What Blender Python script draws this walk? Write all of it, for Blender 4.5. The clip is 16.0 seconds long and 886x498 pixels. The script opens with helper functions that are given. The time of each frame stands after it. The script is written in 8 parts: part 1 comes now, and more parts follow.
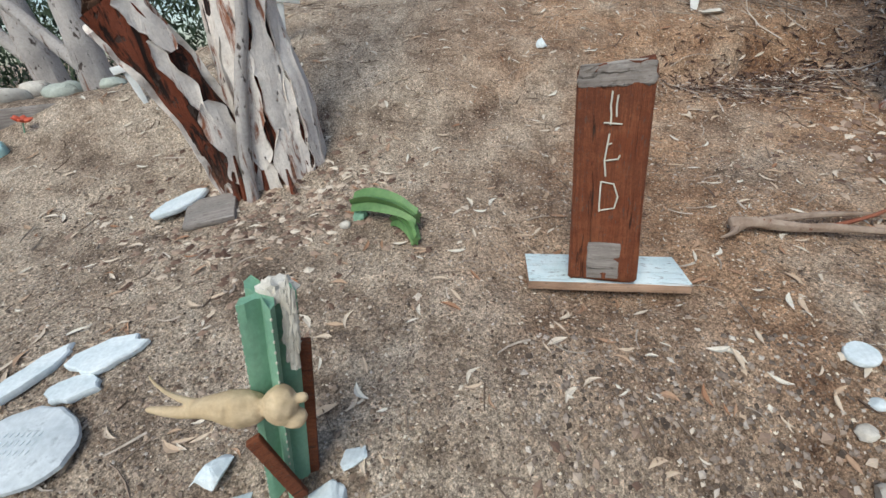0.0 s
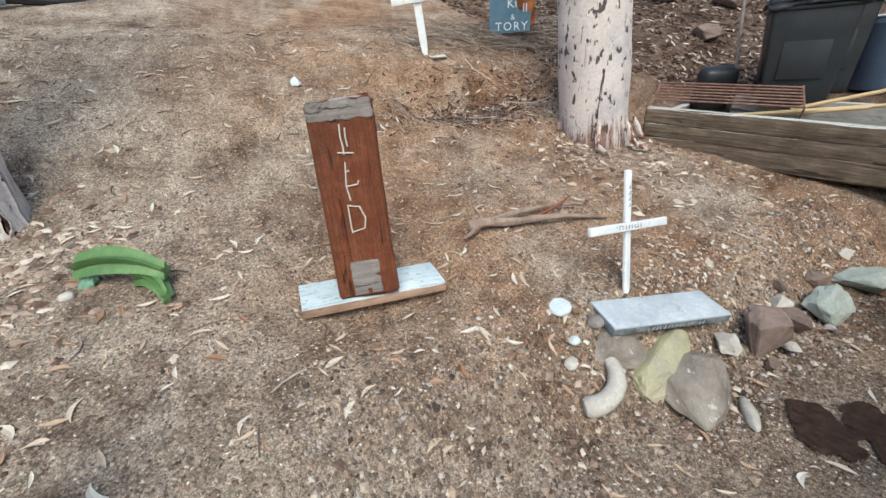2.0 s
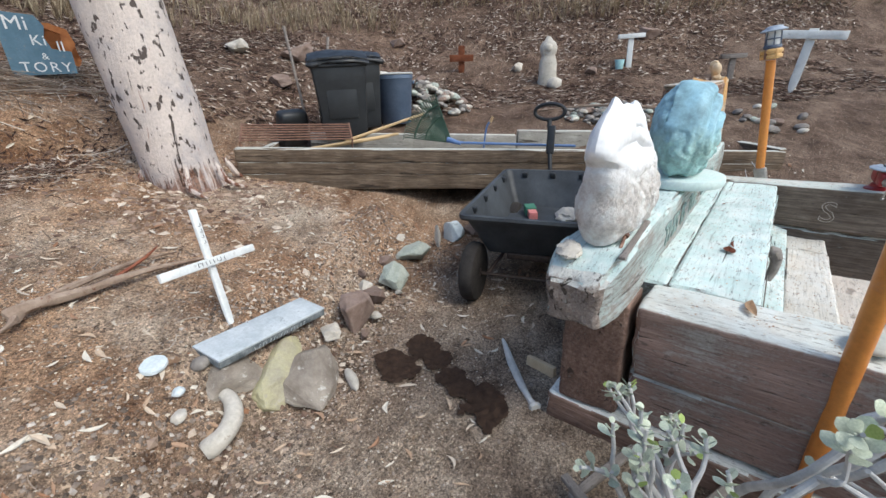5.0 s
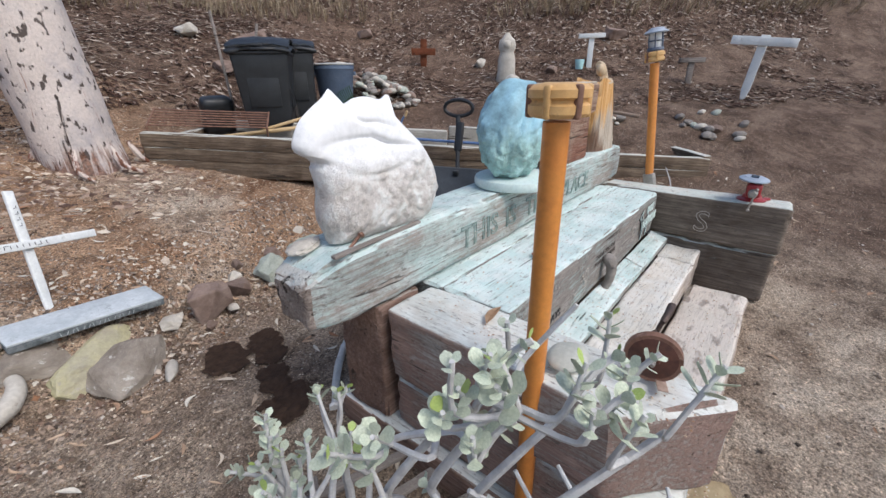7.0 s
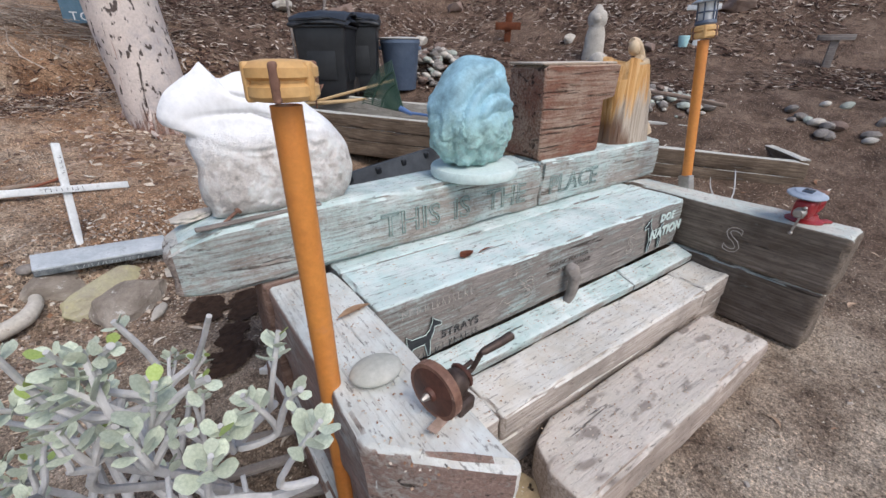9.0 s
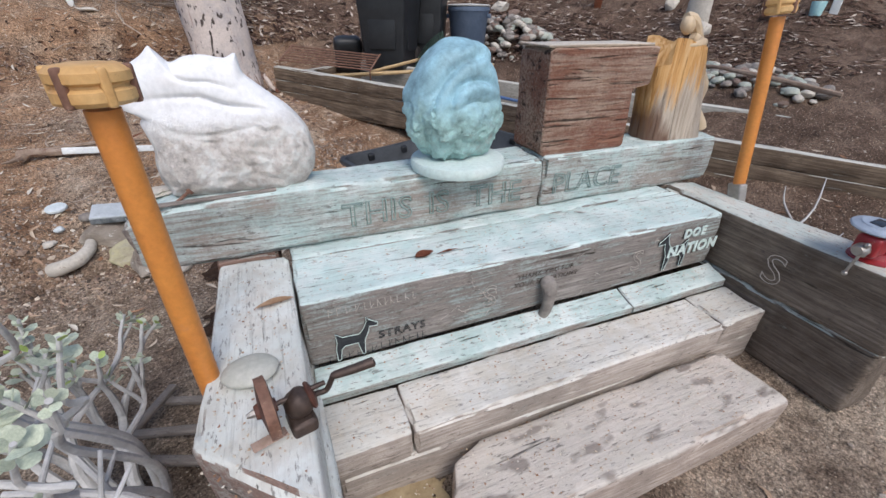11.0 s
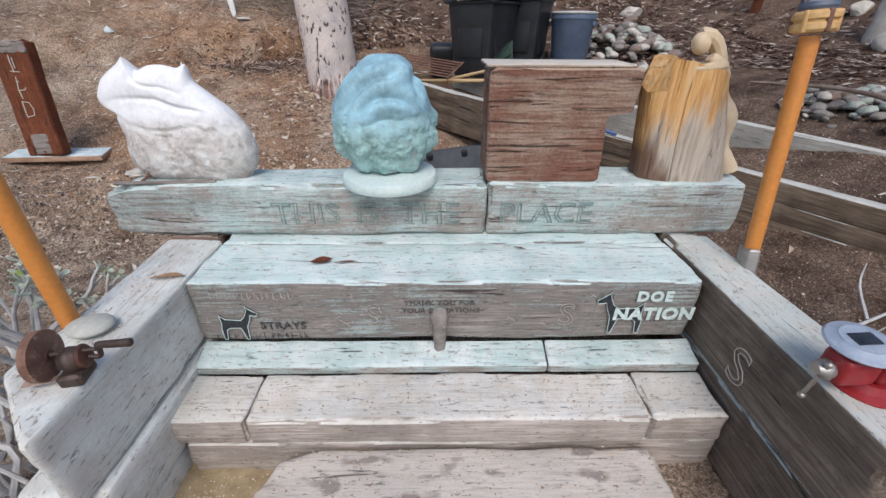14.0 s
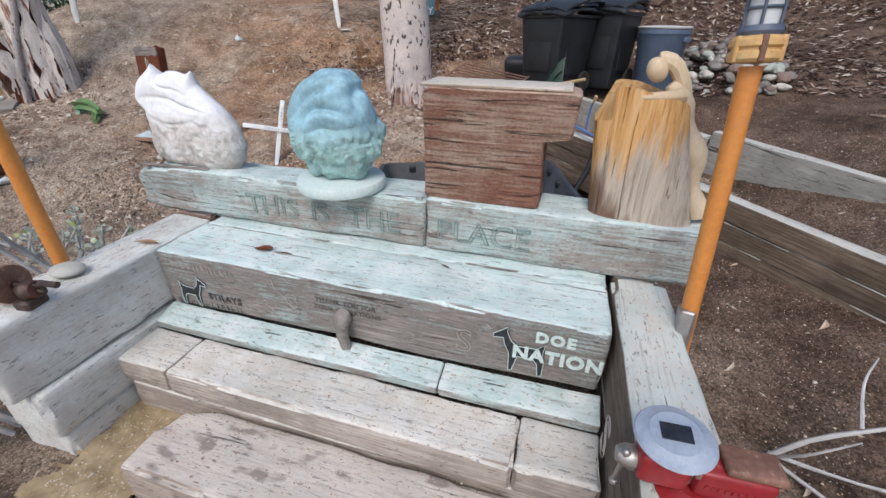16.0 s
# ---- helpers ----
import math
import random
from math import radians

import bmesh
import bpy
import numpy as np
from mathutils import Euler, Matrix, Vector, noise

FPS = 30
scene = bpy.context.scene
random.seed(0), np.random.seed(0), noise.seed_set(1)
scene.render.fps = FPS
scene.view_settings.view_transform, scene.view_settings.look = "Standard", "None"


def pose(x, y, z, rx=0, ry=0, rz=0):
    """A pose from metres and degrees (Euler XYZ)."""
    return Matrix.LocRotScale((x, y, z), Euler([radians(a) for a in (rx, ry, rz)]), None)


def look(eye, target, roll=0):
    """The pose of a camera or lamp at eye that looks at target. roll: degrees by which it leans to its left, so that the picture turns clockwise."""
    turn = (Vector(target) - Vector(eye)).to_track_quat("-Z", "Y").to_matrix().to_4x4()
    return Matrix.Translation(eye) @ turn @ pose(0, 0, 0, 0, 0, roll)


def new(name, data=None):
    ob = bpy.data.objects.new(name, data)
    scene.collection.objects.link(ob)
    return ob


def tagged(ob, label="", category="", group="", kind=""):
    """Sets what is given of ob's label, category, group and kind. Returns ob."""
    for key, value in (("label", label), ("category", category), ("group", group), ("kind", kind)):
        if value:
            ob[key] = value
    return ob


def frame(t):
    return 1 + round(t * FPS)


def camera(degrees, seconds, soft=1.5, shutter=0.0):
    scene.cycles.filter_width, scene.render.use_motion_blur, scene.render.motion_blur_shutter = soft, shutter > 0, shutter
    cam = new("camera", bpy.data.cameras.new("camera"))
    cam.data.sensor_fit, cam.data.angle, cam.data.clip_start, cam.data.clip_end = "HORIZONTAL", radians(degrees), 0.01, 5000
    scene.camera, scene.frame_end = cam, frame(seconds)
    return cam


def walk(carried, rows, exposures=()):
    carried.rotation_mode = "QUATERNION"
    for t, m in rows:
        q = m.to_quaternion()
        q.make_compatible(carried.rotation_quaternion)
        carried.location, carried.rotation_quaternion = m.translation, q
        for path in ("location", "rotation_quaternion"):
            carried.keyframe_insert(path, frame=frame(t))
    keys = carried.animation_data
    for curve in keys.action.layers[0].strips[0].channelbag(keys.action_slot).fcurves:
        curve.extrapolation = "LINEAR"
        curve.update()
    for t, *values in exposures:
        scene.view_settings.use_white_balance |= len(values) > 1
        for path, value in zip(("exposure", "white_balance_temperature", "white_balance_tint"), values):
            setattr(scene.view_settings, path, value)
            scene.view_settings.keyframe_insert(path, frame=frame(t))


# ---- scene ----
cam = camera(94.9, 16.0)
PATH = [
    (0, (0.04, 0.013, 1.532), (-0.05, 1.791, 0.619), -5.2),
    (0.5, (0.085, -0.017, 1.532), (0.168, 1.778, 0.655), -4.4),
    (1, (0.147, -0.067, 1.534), (0.429, 1.725, 0.692), -4.4),
    (1.5, (0.194, -0.099, 1.533), (0.722, 1.638, 0.694), -4.1),
    (2, (0.253, -0.109, 1.521), (1.023, 1.535, 0.683), -4.0),
    (2.5, (0.292, -0.105, 1.517), (1.296, 1.409, 0.679), -3.9),
    (3, (0.318, -0.11, 1.513), (1.542, 1.234, 0.681), -3.7),
    (3.5, (0.342, -0.127, 1.51), (1.764, 1.019, 0.695), -3.5),
    (4, (0.377, -0.201, 1.519), (1.955, 0.737, 0.726), -3.5),
    (4.5, (0.414, -0.335, 1.498), (2.104, 0.408, 0.73), -3.6),
    (5, (0.424, -0.563, 1.509), (2.181, 0.017, 0.749), -3.2),
    (5.2, (0.44, -0.646, 1.507), (2.215, -0.118, 0.751), -2.9),
    (7.3, (0.849, -1.545, 1.442), (2.579, -0.921, 0.656), 0.0),
    (7.5, (0.923, -1.619, 1.424), (2.633, -0.946, 0.636), 0.2),
    (8, (1.043, -1.776, 1.43), (2.688, -0.975, 0.622), -0.5),
    (8.5, (1.106, -1.949, 1.441), (2.675, -1.031, 0.609), -0.4),
    (9, (1.176, -2.047, 1.461), (2.678, -1.051, 0.594), 0.1),
    (9.2, (1.225, -2.058, 1.461), (2.702, -1.038, 0.579), 0.2),
    (11.3, (1.68, -2.395, 1.528), (2.802, -1.084, 0.518), 0.7),
    (11.5, (1.743, -2.424, 1.521), (2.814, -1.071, 0.51), 0.8),
    (12, (1.896, -2.509, 1.534), (2.852, -1.051, 0.553), 0.3),
    (12.5, (1.993, -2.648, 1.551), (2.877, -1.139, 0.581), -0.1),
    (13, (2.068, -2.75, 1.547), (2.887, -1.211, 0.568), -0.1),
    (13.5, (2.242, -2.768, 1.54), (2.992, -1.198, 0.556), 0.2),
    (14, (2.411, -2.797, 1.575), (3.067, -1.186, 0.588), 0.3),
    (14.5, (2.583, -2.9, 1.582), (3.142, -1.251, 0.598), 0.5),
    (15, (2.787, -3.002, 1.594), (3.234, -1.318, 0.612), 0.7),
    (15.5, (3.004, -2.981, 1.604), (3.341, -1.264, 0.635), 1.8),
    (16, (3.16, -2.995, 1.614), (3.315, -1.246, 0.656), 0.8),
]
walk(cam, [(t, look(eye, target, roll)) for t, eye, target, roll in PATH],
     [(0.0, 0.50, 6500, 3), (1.0, 0.55, 6500, 3), (2.5, 0.86, 6500, 3), (3.5, 0.92, 6500, 2), (4.5, 0.82, 6500, 4), (5.2, 0.70, 6500, 6),
      (7.3, 0.50, 6500, 11), (9.0, 0.42, 6500, 12), (12.0, 0.35, 6500, 12), (14.5, 0.35, 6500, 12), (16.0, 0.39, 6500, 12)])

# ---- light ----
world = bpy.data.worlds.new("world")
scene.world = world
world.use_nodes = True
wn = world.node_tree
sky = wn.nodes.new("ShaderNodeTexSky")
sky.sky_type = "NISHITA"
sky.sun_disc = False
sky.sun_elevation, sky.sun_rotation = radians(52), radians(200)
sky.air_density, sky.dust_density = 1.0, 2.0
wn.links.new(sky.outputs[0], wn.nodes["Background"].inputs[0])
wn.nodes["Background"].inputs[1].default_value = 0.13
sun = new("sun", bpy.data.lights.new("sun", "SUN"))
sun.data.energy, sun.data.angle, sun.data.color = 1.4, radians(30), (1.0, 0.97, 0.93)
sun.matrix_world = look((0, 0, 10), (0 - 10 * math.cos(radians(52)) * math.sin(radians(200)), 0 - 10 * math.cos(radians(52)) * math.cos(radians(200)), 10 - 10 * math.sin(radians(52))))


# ---- materials ----
def nodes_of(name, rough, metal=0.0):
    m = bpy.data.materials.new(name)
    m.use_nodes = True
    nt = m.node_tree
    b = nt.nodes["Principled BSDF"]
    b.inputs["Roughness"].default_value, b.inputs["Metallic"].default_value = rough, metal
    if rough >= 0.75:
        b.inputs["Specular IOR Level"].default_value = 0.18
    return m, nt, b


def coords(nt, stretch=(1, 1, 1), kind="Object"):
    c = nt.nodes.new("ShaderNodeTexCoord")
    mp = nt.nodes.new("ShaderNodeMapping")
    mp.inputs["Scale"].default_value = stretch
    nt.links.new(c.outputs[kind], mp.inputs[0])
    return mp.outputs[0]


def noise_of(nt, vec, scale, detail=6, rough=0.6, distort=0.0):
    n = nt.nodes.new("ShaderNodeTexNoise")
    n.inputs["Scale"].default_value, n.inputs["Detail"].default_value = scale, detail
    n.inputs["Roughness"].default_value, n.inputs["Distortion"].default_value = rough, distort
    nt.links.new(vec, n.inputs["Vector"])
    return n.outputs["Fac"]


def ramp(nt, fac, stops):
    r = nt.nodes.new("ShaderNodeValToRGB")
    e = r.color_ramp.elements
    while len(e) < len(stops):
        e.new(0.5)
    for el, (p, c) in zip(e, stops):
        el.position = p
        el.color = (*c, 1) if len(c) == 3 else c
    nt.links.new(fac, r.inputs[0])
    return r.outputs[0]


def band(nt, fac, lo, hi):
    r = nt.nodes.new("ShaderNodeMapRange")
    r.inputs["From Min"].default_value, r.inputs["From Max"].default_value = lo, hi
    nt.links.new(fac, r.inputs["Value"])
    return r.outputs[0]


def calc(nt, op, a, b):
    n = nt.nodes.new("ShaderNodeMath")
    n.operation = op
    for i, v in enumerate((a, b)):
        if isinstance(v, (int, float)):
            n.inputs[i].default_value = v
        else:
            nt.links.new(v, n.inputs[i])
    return n.outputs[0]


def blend(nt, fac, a, b, how="MIX"):
    n = nt.nodes.new("ShaderNodeMix")
    n.data_type, n.blend_type = "RGBA", how
    for sock, v in ((0, fac), (6, a), (7, b)):
        if isinstance(v, (int, float)):
            n.inputs[sock].default_value = v
        elif isinstance(v, tuple):
            n.inputs[sock].default_value = (*v, 1)
        else:
            nt.links.new(v, n.inputs[sock])
    return n.outputs[2]


def bump(nt, b, height, strength, dist):
    n = nt.nodes.new("ShaderNodeBump")
    n.inputs["Strength"].default_value, n.inputs["Distance"].default_value = strength, dist
    nt.links.new(height, n.inputs["Height"])
    nt.links.new(n.outputs[0], b.inputs["Normal"])


def varied(nt, col, amount):
    """Small brightness change from object to object."""
    o = nt.nodes.new("ShaderNodeObjectInfo")
    h = nt.nodes.new("ShaderNodeHueSaturation")
    v = nt.nodes.new("ShaderNodeMapRange")
    v.inputs["To Min"].default_value, v.inputs["To Max"].default_value = 1 - amount, 1 + amount
    nt.links.new(o.outputs["Random"], v.inputs["Value"])
    nt.links.new(v.outputs[0], h.inputs["Value"])
    nt.links.new(col, h.inputs["Color"])
    return h.outputs[0]


def plain(name, a, b, scale=6, rough=0.6, relief=0.002, stretch=(1, 1, 1), metal=0.0, fleck=None, vary=0.0, fine=60):
    """Two-tone surface: broad blotches from a to b, fine grain, relief in metres, and optional flecks of a third colour."""
    m, nt, bs = nodes_of(name, rough, metal)
    v = coords(nt, stretch)
    n1, n2 = noise_of(nt, v, scale, 8, 0.65), noise_of(nt, v, fine, 4, 0.7)
    col = ramp(nt, n1, ((0.3, a), (0.7, b)))
    col = blend(nt, 0.35, col, ramp(nt, n2, ((0.3, (0.45, 0.45, 0.45)), (0.7, (1.0, 1.0, 1.0)))), "MULTIPLY")
    if fleck:
        col = blend(nt, band(nt, noise_of(nt, v, scale * 2.3, 8, 0.75), 0.58, 0.66), col, fleck)
    if vary:
        col = varied(nt, col, vary)
    nt.links.new(col, bs.inputs["Base Color"])
    bump(nt, bs, calc(nt, "ADD", n1, calc(nt, "MULTIPLY", n2, 0.5)), 0.7, relief)
    return m


def timber_mat(name, wood_a, wood_b, paint, top, side, rough=0.85, crack=0.006, crust=(0.62, 0.6, 0.55), damp=False, cut=0.325):
    """Weathered beam, grain along local X: grey-brown wood, worn paint by amount on its top and its sides."""
    m, nt, bs = nodes_of(name, rough)
    g = coords(nt, (1.4, 26, 26))
    v = coords(nt)
    fibre, broad = noise_of(nt, g, 3.0, 9, 0.7, 0.3), noise_of(nt, v, 4.0, 6, 0.6)
    fine, crackn = noise_of(nt, v, 90, 4, 0.7), noise_of(nt, coords(nt, (0.9, 15, 15)), 2.0, 5, 0.62, 0.9)
    wood = ramp(nt, fibre, ((0.25, tuple(c * 0.6 for c in wood_a)), (0.45, wood_a), (0.7, wood_b)))
    wood = blend(nt, 0.6, wood, ramp(nt, broad, ((0.36, (0.42, 0.39, 0.37)), (0.6, (1.1, 1.1, 1.1)))), "MULTIPLY")
    geo = nt.nodes.new("ShaderNodeNewGeometry")
    sep = nt.nodes.new("ShaderNodeSeparateXYZ")
    nt.links.new(geo.outputs["Normal"], sep.inputs[0])
    up = band(nt, sep.outputs["Z"], 0.35, 0.85)
    want = calc(nt, "ADD", calc(nt, "MULTIPLY", up, top - side), side)
    wear = calc(nt, "ADD", calc(nt, "MULTIPLY", fibre, 0.5), calc(nt, "ADD", calc(nt, "MULTIPLY", broad, 0.35), calc(nt, "MULTIPLY", fine, 0.12)))
    mask = calc(nt, "MULTIPLY", calc(nt, "SUBTRACT", want, calc(nt, "SUBTRACT", calc(nt, "MULTIPLY", wear, 3.4), 1.4)), 2.2)
    cl = nt.nodes.new("ShaderNodeClamp")
    nt.links.new(mask, cl.inputs[0])
    coat = blend(nt, band(nt, noise_of(nt, v, 9, 7, 0.7), 0.4, 0.65), paint, crust)
    coat = blend(nt, 0.75, coat, ramp(nt, fibre, ((0.30, (0.45, 0.45, 0.44)), (0.46, (1.0, 1.0, 1.0)))), "MULTIPLY")
    coat = blend(nt, 0.5, coat, ramp(nt, broad, ((0.35, (0.66, 0.68, 0.67)), (0.62, (1.05, 1.05, 1.05)))), "MULTIPLY")
    col = blend(nt, cl.outputs[0], wood, coat)
    flake = band(nt, noise_of(nt, coords(nt, (2.6, 9, 9)), 9.0, 4, 0.7), 0.41, 0.355)
    col = blend(nt, calc(nt, "MULTIPLY", flake, 0.6), col, (0.085, 0.07, 0.06))
    if damp:
        blots = noise_of(nt, coords(nt, (1.0, 1.9, 1.9)), 8.0, 2, 0.45)
        col = blend(nt, calc(nt, "MULTIPLY", calc(nt, "MULTIPLY", band(nt, blots, 0.585, 0.68), up), 0.6), col, (0.13, 0.10, 0.085))
    split = band(nt, crackn, cut + 0.045, cut)
    col = blend(nt, calc(nt, "MULTIPLY", split, 0.8), col, (0.035, 0.028, 0.023))
    nt.links.new(col, bs.inputs["Base Color"])
    h = calc(nt, "SUBTRACT", calc(nt, "ADD", calc(nt, "MULTIPLY", fibre, 0.8), calc(nt, "MULTIPLY", fine, 0.35)), calc(nt, "MULTIPLY", split, 0.9))
    bump(nt, bs, h, 0.9, crack)
    return m


def ground_mat():
    m, nt, bs = nodes_of("soil", 0.95)
    v = coords(nt)
    broad, patch = noise_of(nt, v, 0.9, 5, 0.6), noise_of(nt, v, 2.3, 8, 0.68)
    mid, fine = noise_of(nt, v, 9, 8, 0.72), noise_of(nt, v, 70, 5, 0.75)
    dry = ramp(nt, patch, ((0.34, (0.20, 0.15, 0.115)), (0.45, (0.43, 0.345, 0.27)), (0.56, (0.60, 0.505, 0.405)), (0.7, (0.70, 0.61, 0.51))))
    side = nt.nodes.new("ShaderNodeSeparateXYZ")
    nt.links.new(v, side.inputs[0])
    dug = calc(nt, "MULTIPLY", band(nt, broad, 0.34, 0.52), band(nt, calc(nt, "ADD", side.outputs["X"], calc(nt, "MULTIPLY", broad, 1.5)), 0.4, 1.9))
    upslope = band(nt, calc(nt, "ADD", calc(nt, "ADD", side.outputs["Y"], calc(nt, "MULTIPLY", side.outputs["X"], 0.45)), calc(nt, "MULTIPLY", broad, 1.6)), 1.9, 2.7)
    dug = calc(nt, "MULTIPLY", dug, upslope)
    dry = blend(nt, calc(nt, "MULTIPLY", dug, 0.75), dry, ramp(nt, patch, ((0.35, (0.27, 0.135, 0.068)), (0.65, (0.56, 0.33, 0.185)))))
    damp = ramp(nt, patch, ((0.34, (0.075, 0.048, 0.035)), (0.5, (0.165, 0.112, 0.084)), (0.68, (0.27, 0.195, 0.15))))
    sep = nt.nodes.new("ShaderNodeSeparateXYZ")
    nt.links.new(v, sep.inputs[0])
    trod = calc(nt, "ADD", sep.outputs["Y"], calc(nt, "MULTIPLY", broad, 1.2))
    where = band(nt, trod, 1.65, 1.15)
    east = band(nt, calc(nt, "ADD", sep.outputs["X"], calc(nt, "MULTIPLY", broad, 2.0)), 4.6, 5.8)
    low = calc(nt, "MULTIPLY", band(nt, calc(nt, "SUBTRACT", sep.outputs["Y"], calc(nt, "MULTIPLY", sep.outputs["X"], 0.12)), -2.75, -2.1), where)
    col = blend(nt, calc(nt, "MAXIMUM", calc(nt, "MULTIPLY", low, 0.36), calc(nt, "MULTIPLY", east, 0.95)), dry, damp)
    col = blend(nt, 0.8, col, ramp(nt, mid, ((0.34, (0.42, 0.38, 0.35)), (0.47, (0.9, 0.88, 0.86)), (0.66, (1.22, 1.2, 1.18)))), "MULTIPLY")
    for size, amount in ((90, 0.20), (190, 0.42)):
        grit = nt.nodes.new("ShaderNodeTexVoronoi")
        grit.inputs["Scale"].default_value = size
        nt.links.new(v, grit.inputs["Vector"])
        cells = nt.nodes.new("ShaderNodeSeparateXYZ")
        nt.links.new(grit.outputs["Color"], cells.inputs[0])
        tone = ramp(nt, cells.outputs["Z"], ((0.05, (0.30, 0.28, 0.26)), (0.5, (1.0, 0.99, 0.97)), (0.95, (1.75, 1.72, 1.68))))
        gap = band(nt, grit.outputs["Distance"], 0.66, 0.45)
        col = blend(nt, amount, col, tone, "MULTIPLY")
        col = blend(nt, calc(nt, "MULTIPLY", calc(nt, "SUBTRACT", 1.0, gap), amount * 0.7), col, (0.05, 0.036, 0.028))
    vor = nt.nodes.new("ShaderNodeTexVoronoi")
    vor.inputs["Scale"].default_value = 130
    nt.links.new(v, vor.inputs["Vector"])
    cellv = nt.nodes.new("ShaderNodeSeparateXYZ")
    nt.links.new(vor.outputs["Color"], cellv.inputs[0])
    stone = calc(nt, "MULTIPLY", band(nt, cellv.outputs["X"], 0.84, 0.9), band(nt, vor.outputs["Distance"], 0.42, 0.3))
    col = blend(nt, calc(nt, "MULTIPLY", stone, 0.75), col, ramp(nt, cellv.outputs["Y"], ((0.2, (0.20, 0.155, 0.12)), (0.8, (0.80, 0.71, 0.58)))))
    col = blend(nt, 0.75, col, ramp(nt, fine, ((0.37, (0.20, 0.185, 0.175)), (0.5, (0.95, 0.95, 0.95)), (0.64, (1.5, 1.47, 1.42)))), "MULTIPLY")
    nt.links.new(col, bs.inputs["Base Color"])
    h = calc(nt, "ADD", calc(nt, "MULTIPLY", mid, 1.0), calc(nt, "ADD", calc(nt, "MULTIPLY", fine, 0.4), calc(nt, "MULTIPLY", stone, 0.35)))
    bump(nt, bs, h, 1.0, 0.035)
    return m


def bark_mat(name, pale, grey, red, marks=0.62, streak=0.4):
    m, nt, bs = nodes_of(name, 0.8)
    v, g = coords(nt), coords(nt, (7, 7, 0.9))
    long_n, broad, fine = noise_of(nt, g, 2.6, 8, 0.65, 0.5), noise_of(nt, v, 3.2, 5, 0.6), noise_of(nt, v, 55, 5, 0.7)
    col = ramp(nt, broad, ((0.3, grey), (0.5, pale), (0.72, tuple(min(1, c * 1.08) for c in pale))))
    col = blend(nt, band(nt, long_n, streak + 0.02, streak - 0.06), col, red)
    spot = noise_of(nt, coords(nt, (1.0, 1.0, 0.55)), 21, 3, 0.5)
    col = blend(nt, calc(nt, "MULTIPLY", band(nt, spot, marks, marks + 0.05), 0.9), col, (0.05, 0.035, 0.03))
    up = nt.nodes.new("ShaderNodeSeparateXYZ")
    nt.links.new(v, up.inputs[0])
    peel = calc(nt, "SUBTRACT", calc(nt, "ADD", up.outputs["Z"], calc(nt, "MULTIPLY", long_n, 1.5)), 0.75)
    col = blend(nt, calc(nt, "MULTIPLY", band(nt, peel, 0.22, 0.02), 0.85), col, ramp(nt, fine, ((0.35, (0.07, 0.035, 0.024)), (0.6, (0.30, 0.15, 0.10)))))
    dark = noise_of(nt, coords(nt, (10, 10, 0.8)), 1.7, 4, 0.6, 0.9)
    split = band(nt, dark, 0.33, 0.29)
    col = blend(nt, calc(nt, "MULTIPLY", split, 0.9), col, (0.045, 0.03, 0.025))
    col = blend(nt, 0.4, col, ramp(nt, fine, ((0.3, (0.5, 0.48, 0.47)), (0.6, (1.0, 1.0, 1.0)))), "MULTIPLY")
    nt.links.new(col, bs.inputs["Base Color"])
    h = calc(nt, "SUBTRACT", calc(nt, "ADD", long_n, calc(nt, "MULTIPLY", fine, 0.4)), calc(nt, "ADD", split, calc(nt, "MULTIPLY", band(nt, spot, marks, marks + 0.05), 0.5)))
    bump(nt, bs, h, 0.9, 0.012)
    return m


def island_mat(name, stops, rough=0.8, relief=0.001):
    """For strewn pieces: one tone for each piece."""
    m, nt, bs = nodes_of(name, rough)
    geo = nt.nodes.new("ShaderNodeNewGeometry")
    col = ramp(nt, geo.outputs["Random Per Island"], stops)
    v = coords(nt)
    n = noise_of(nt, v, 40, 5, 0.7)
    col = blend(nt, 0.5, col, ramp(nt, n, ((0.3, (0.5, 0.5, 0.5)), (0.65, (1.0, 1.0, 1.0)))), "MULTIPLY")
    nt.links.new(col, bs.inputs["Base Color"])
    bump(nt, bs, n, 0.6, relief)
    return m


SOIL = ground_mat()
MINT = timber_mat("mint_washed_timber", (0.20, 0.165, 0.14), (0.36, 0.33, 0.30), (0.50, 0.63, 0.61), 1.1, 0.47, crust=(0.68, 0.74, 0.72))
SEATW = timber_mat("worn_seat_timber", (0.19, 0.17, 0.155), (0.37, 0.34, 0.315), (0.57, 0.71, 0.69), 1.1, 0.24, crust=(0.72, 0.78, 0.76))
ARMW = timber_mat("dark_arm_timber", (0.155, 0.125, 0.10), (0.28, 0.235, 0.195), (0.6, 0.66, 0.62), 0.95, -0.1)
ARML = timber_mat("pale_arm_timber", (0.48, 0.455, 0.435), (0.70, 0.675, 0.65), (0.74, 0.77, 0.74), 0.95, 0.62, cut=0.29)
LOWW = timber_mat("red_brown_timber", (0.20, 0.125, 0.095), (0.35, 0.245, 0.20), (0.5, 0.50, 0.46), 0.4, 0.0)
STEPW = timber_mat("pale_step_timber", (0.36, 0.31, 0.27), (0.58, 0.52, 0.47), (0.72, 0.70, 0.65), 1.0, 0.12, crust=(0.64, 0.59, 0.51), cut=0.28)
STEPD = timber_mat("damp_spotted_step", (0.36, 0.295, 0.25), (0.57, 0.495, 0.44), (0.66, 0.60, 0.54), 0.7, 0.15, crust=(0.62, 0.57, 0.5), damp=True, cut=0.27)
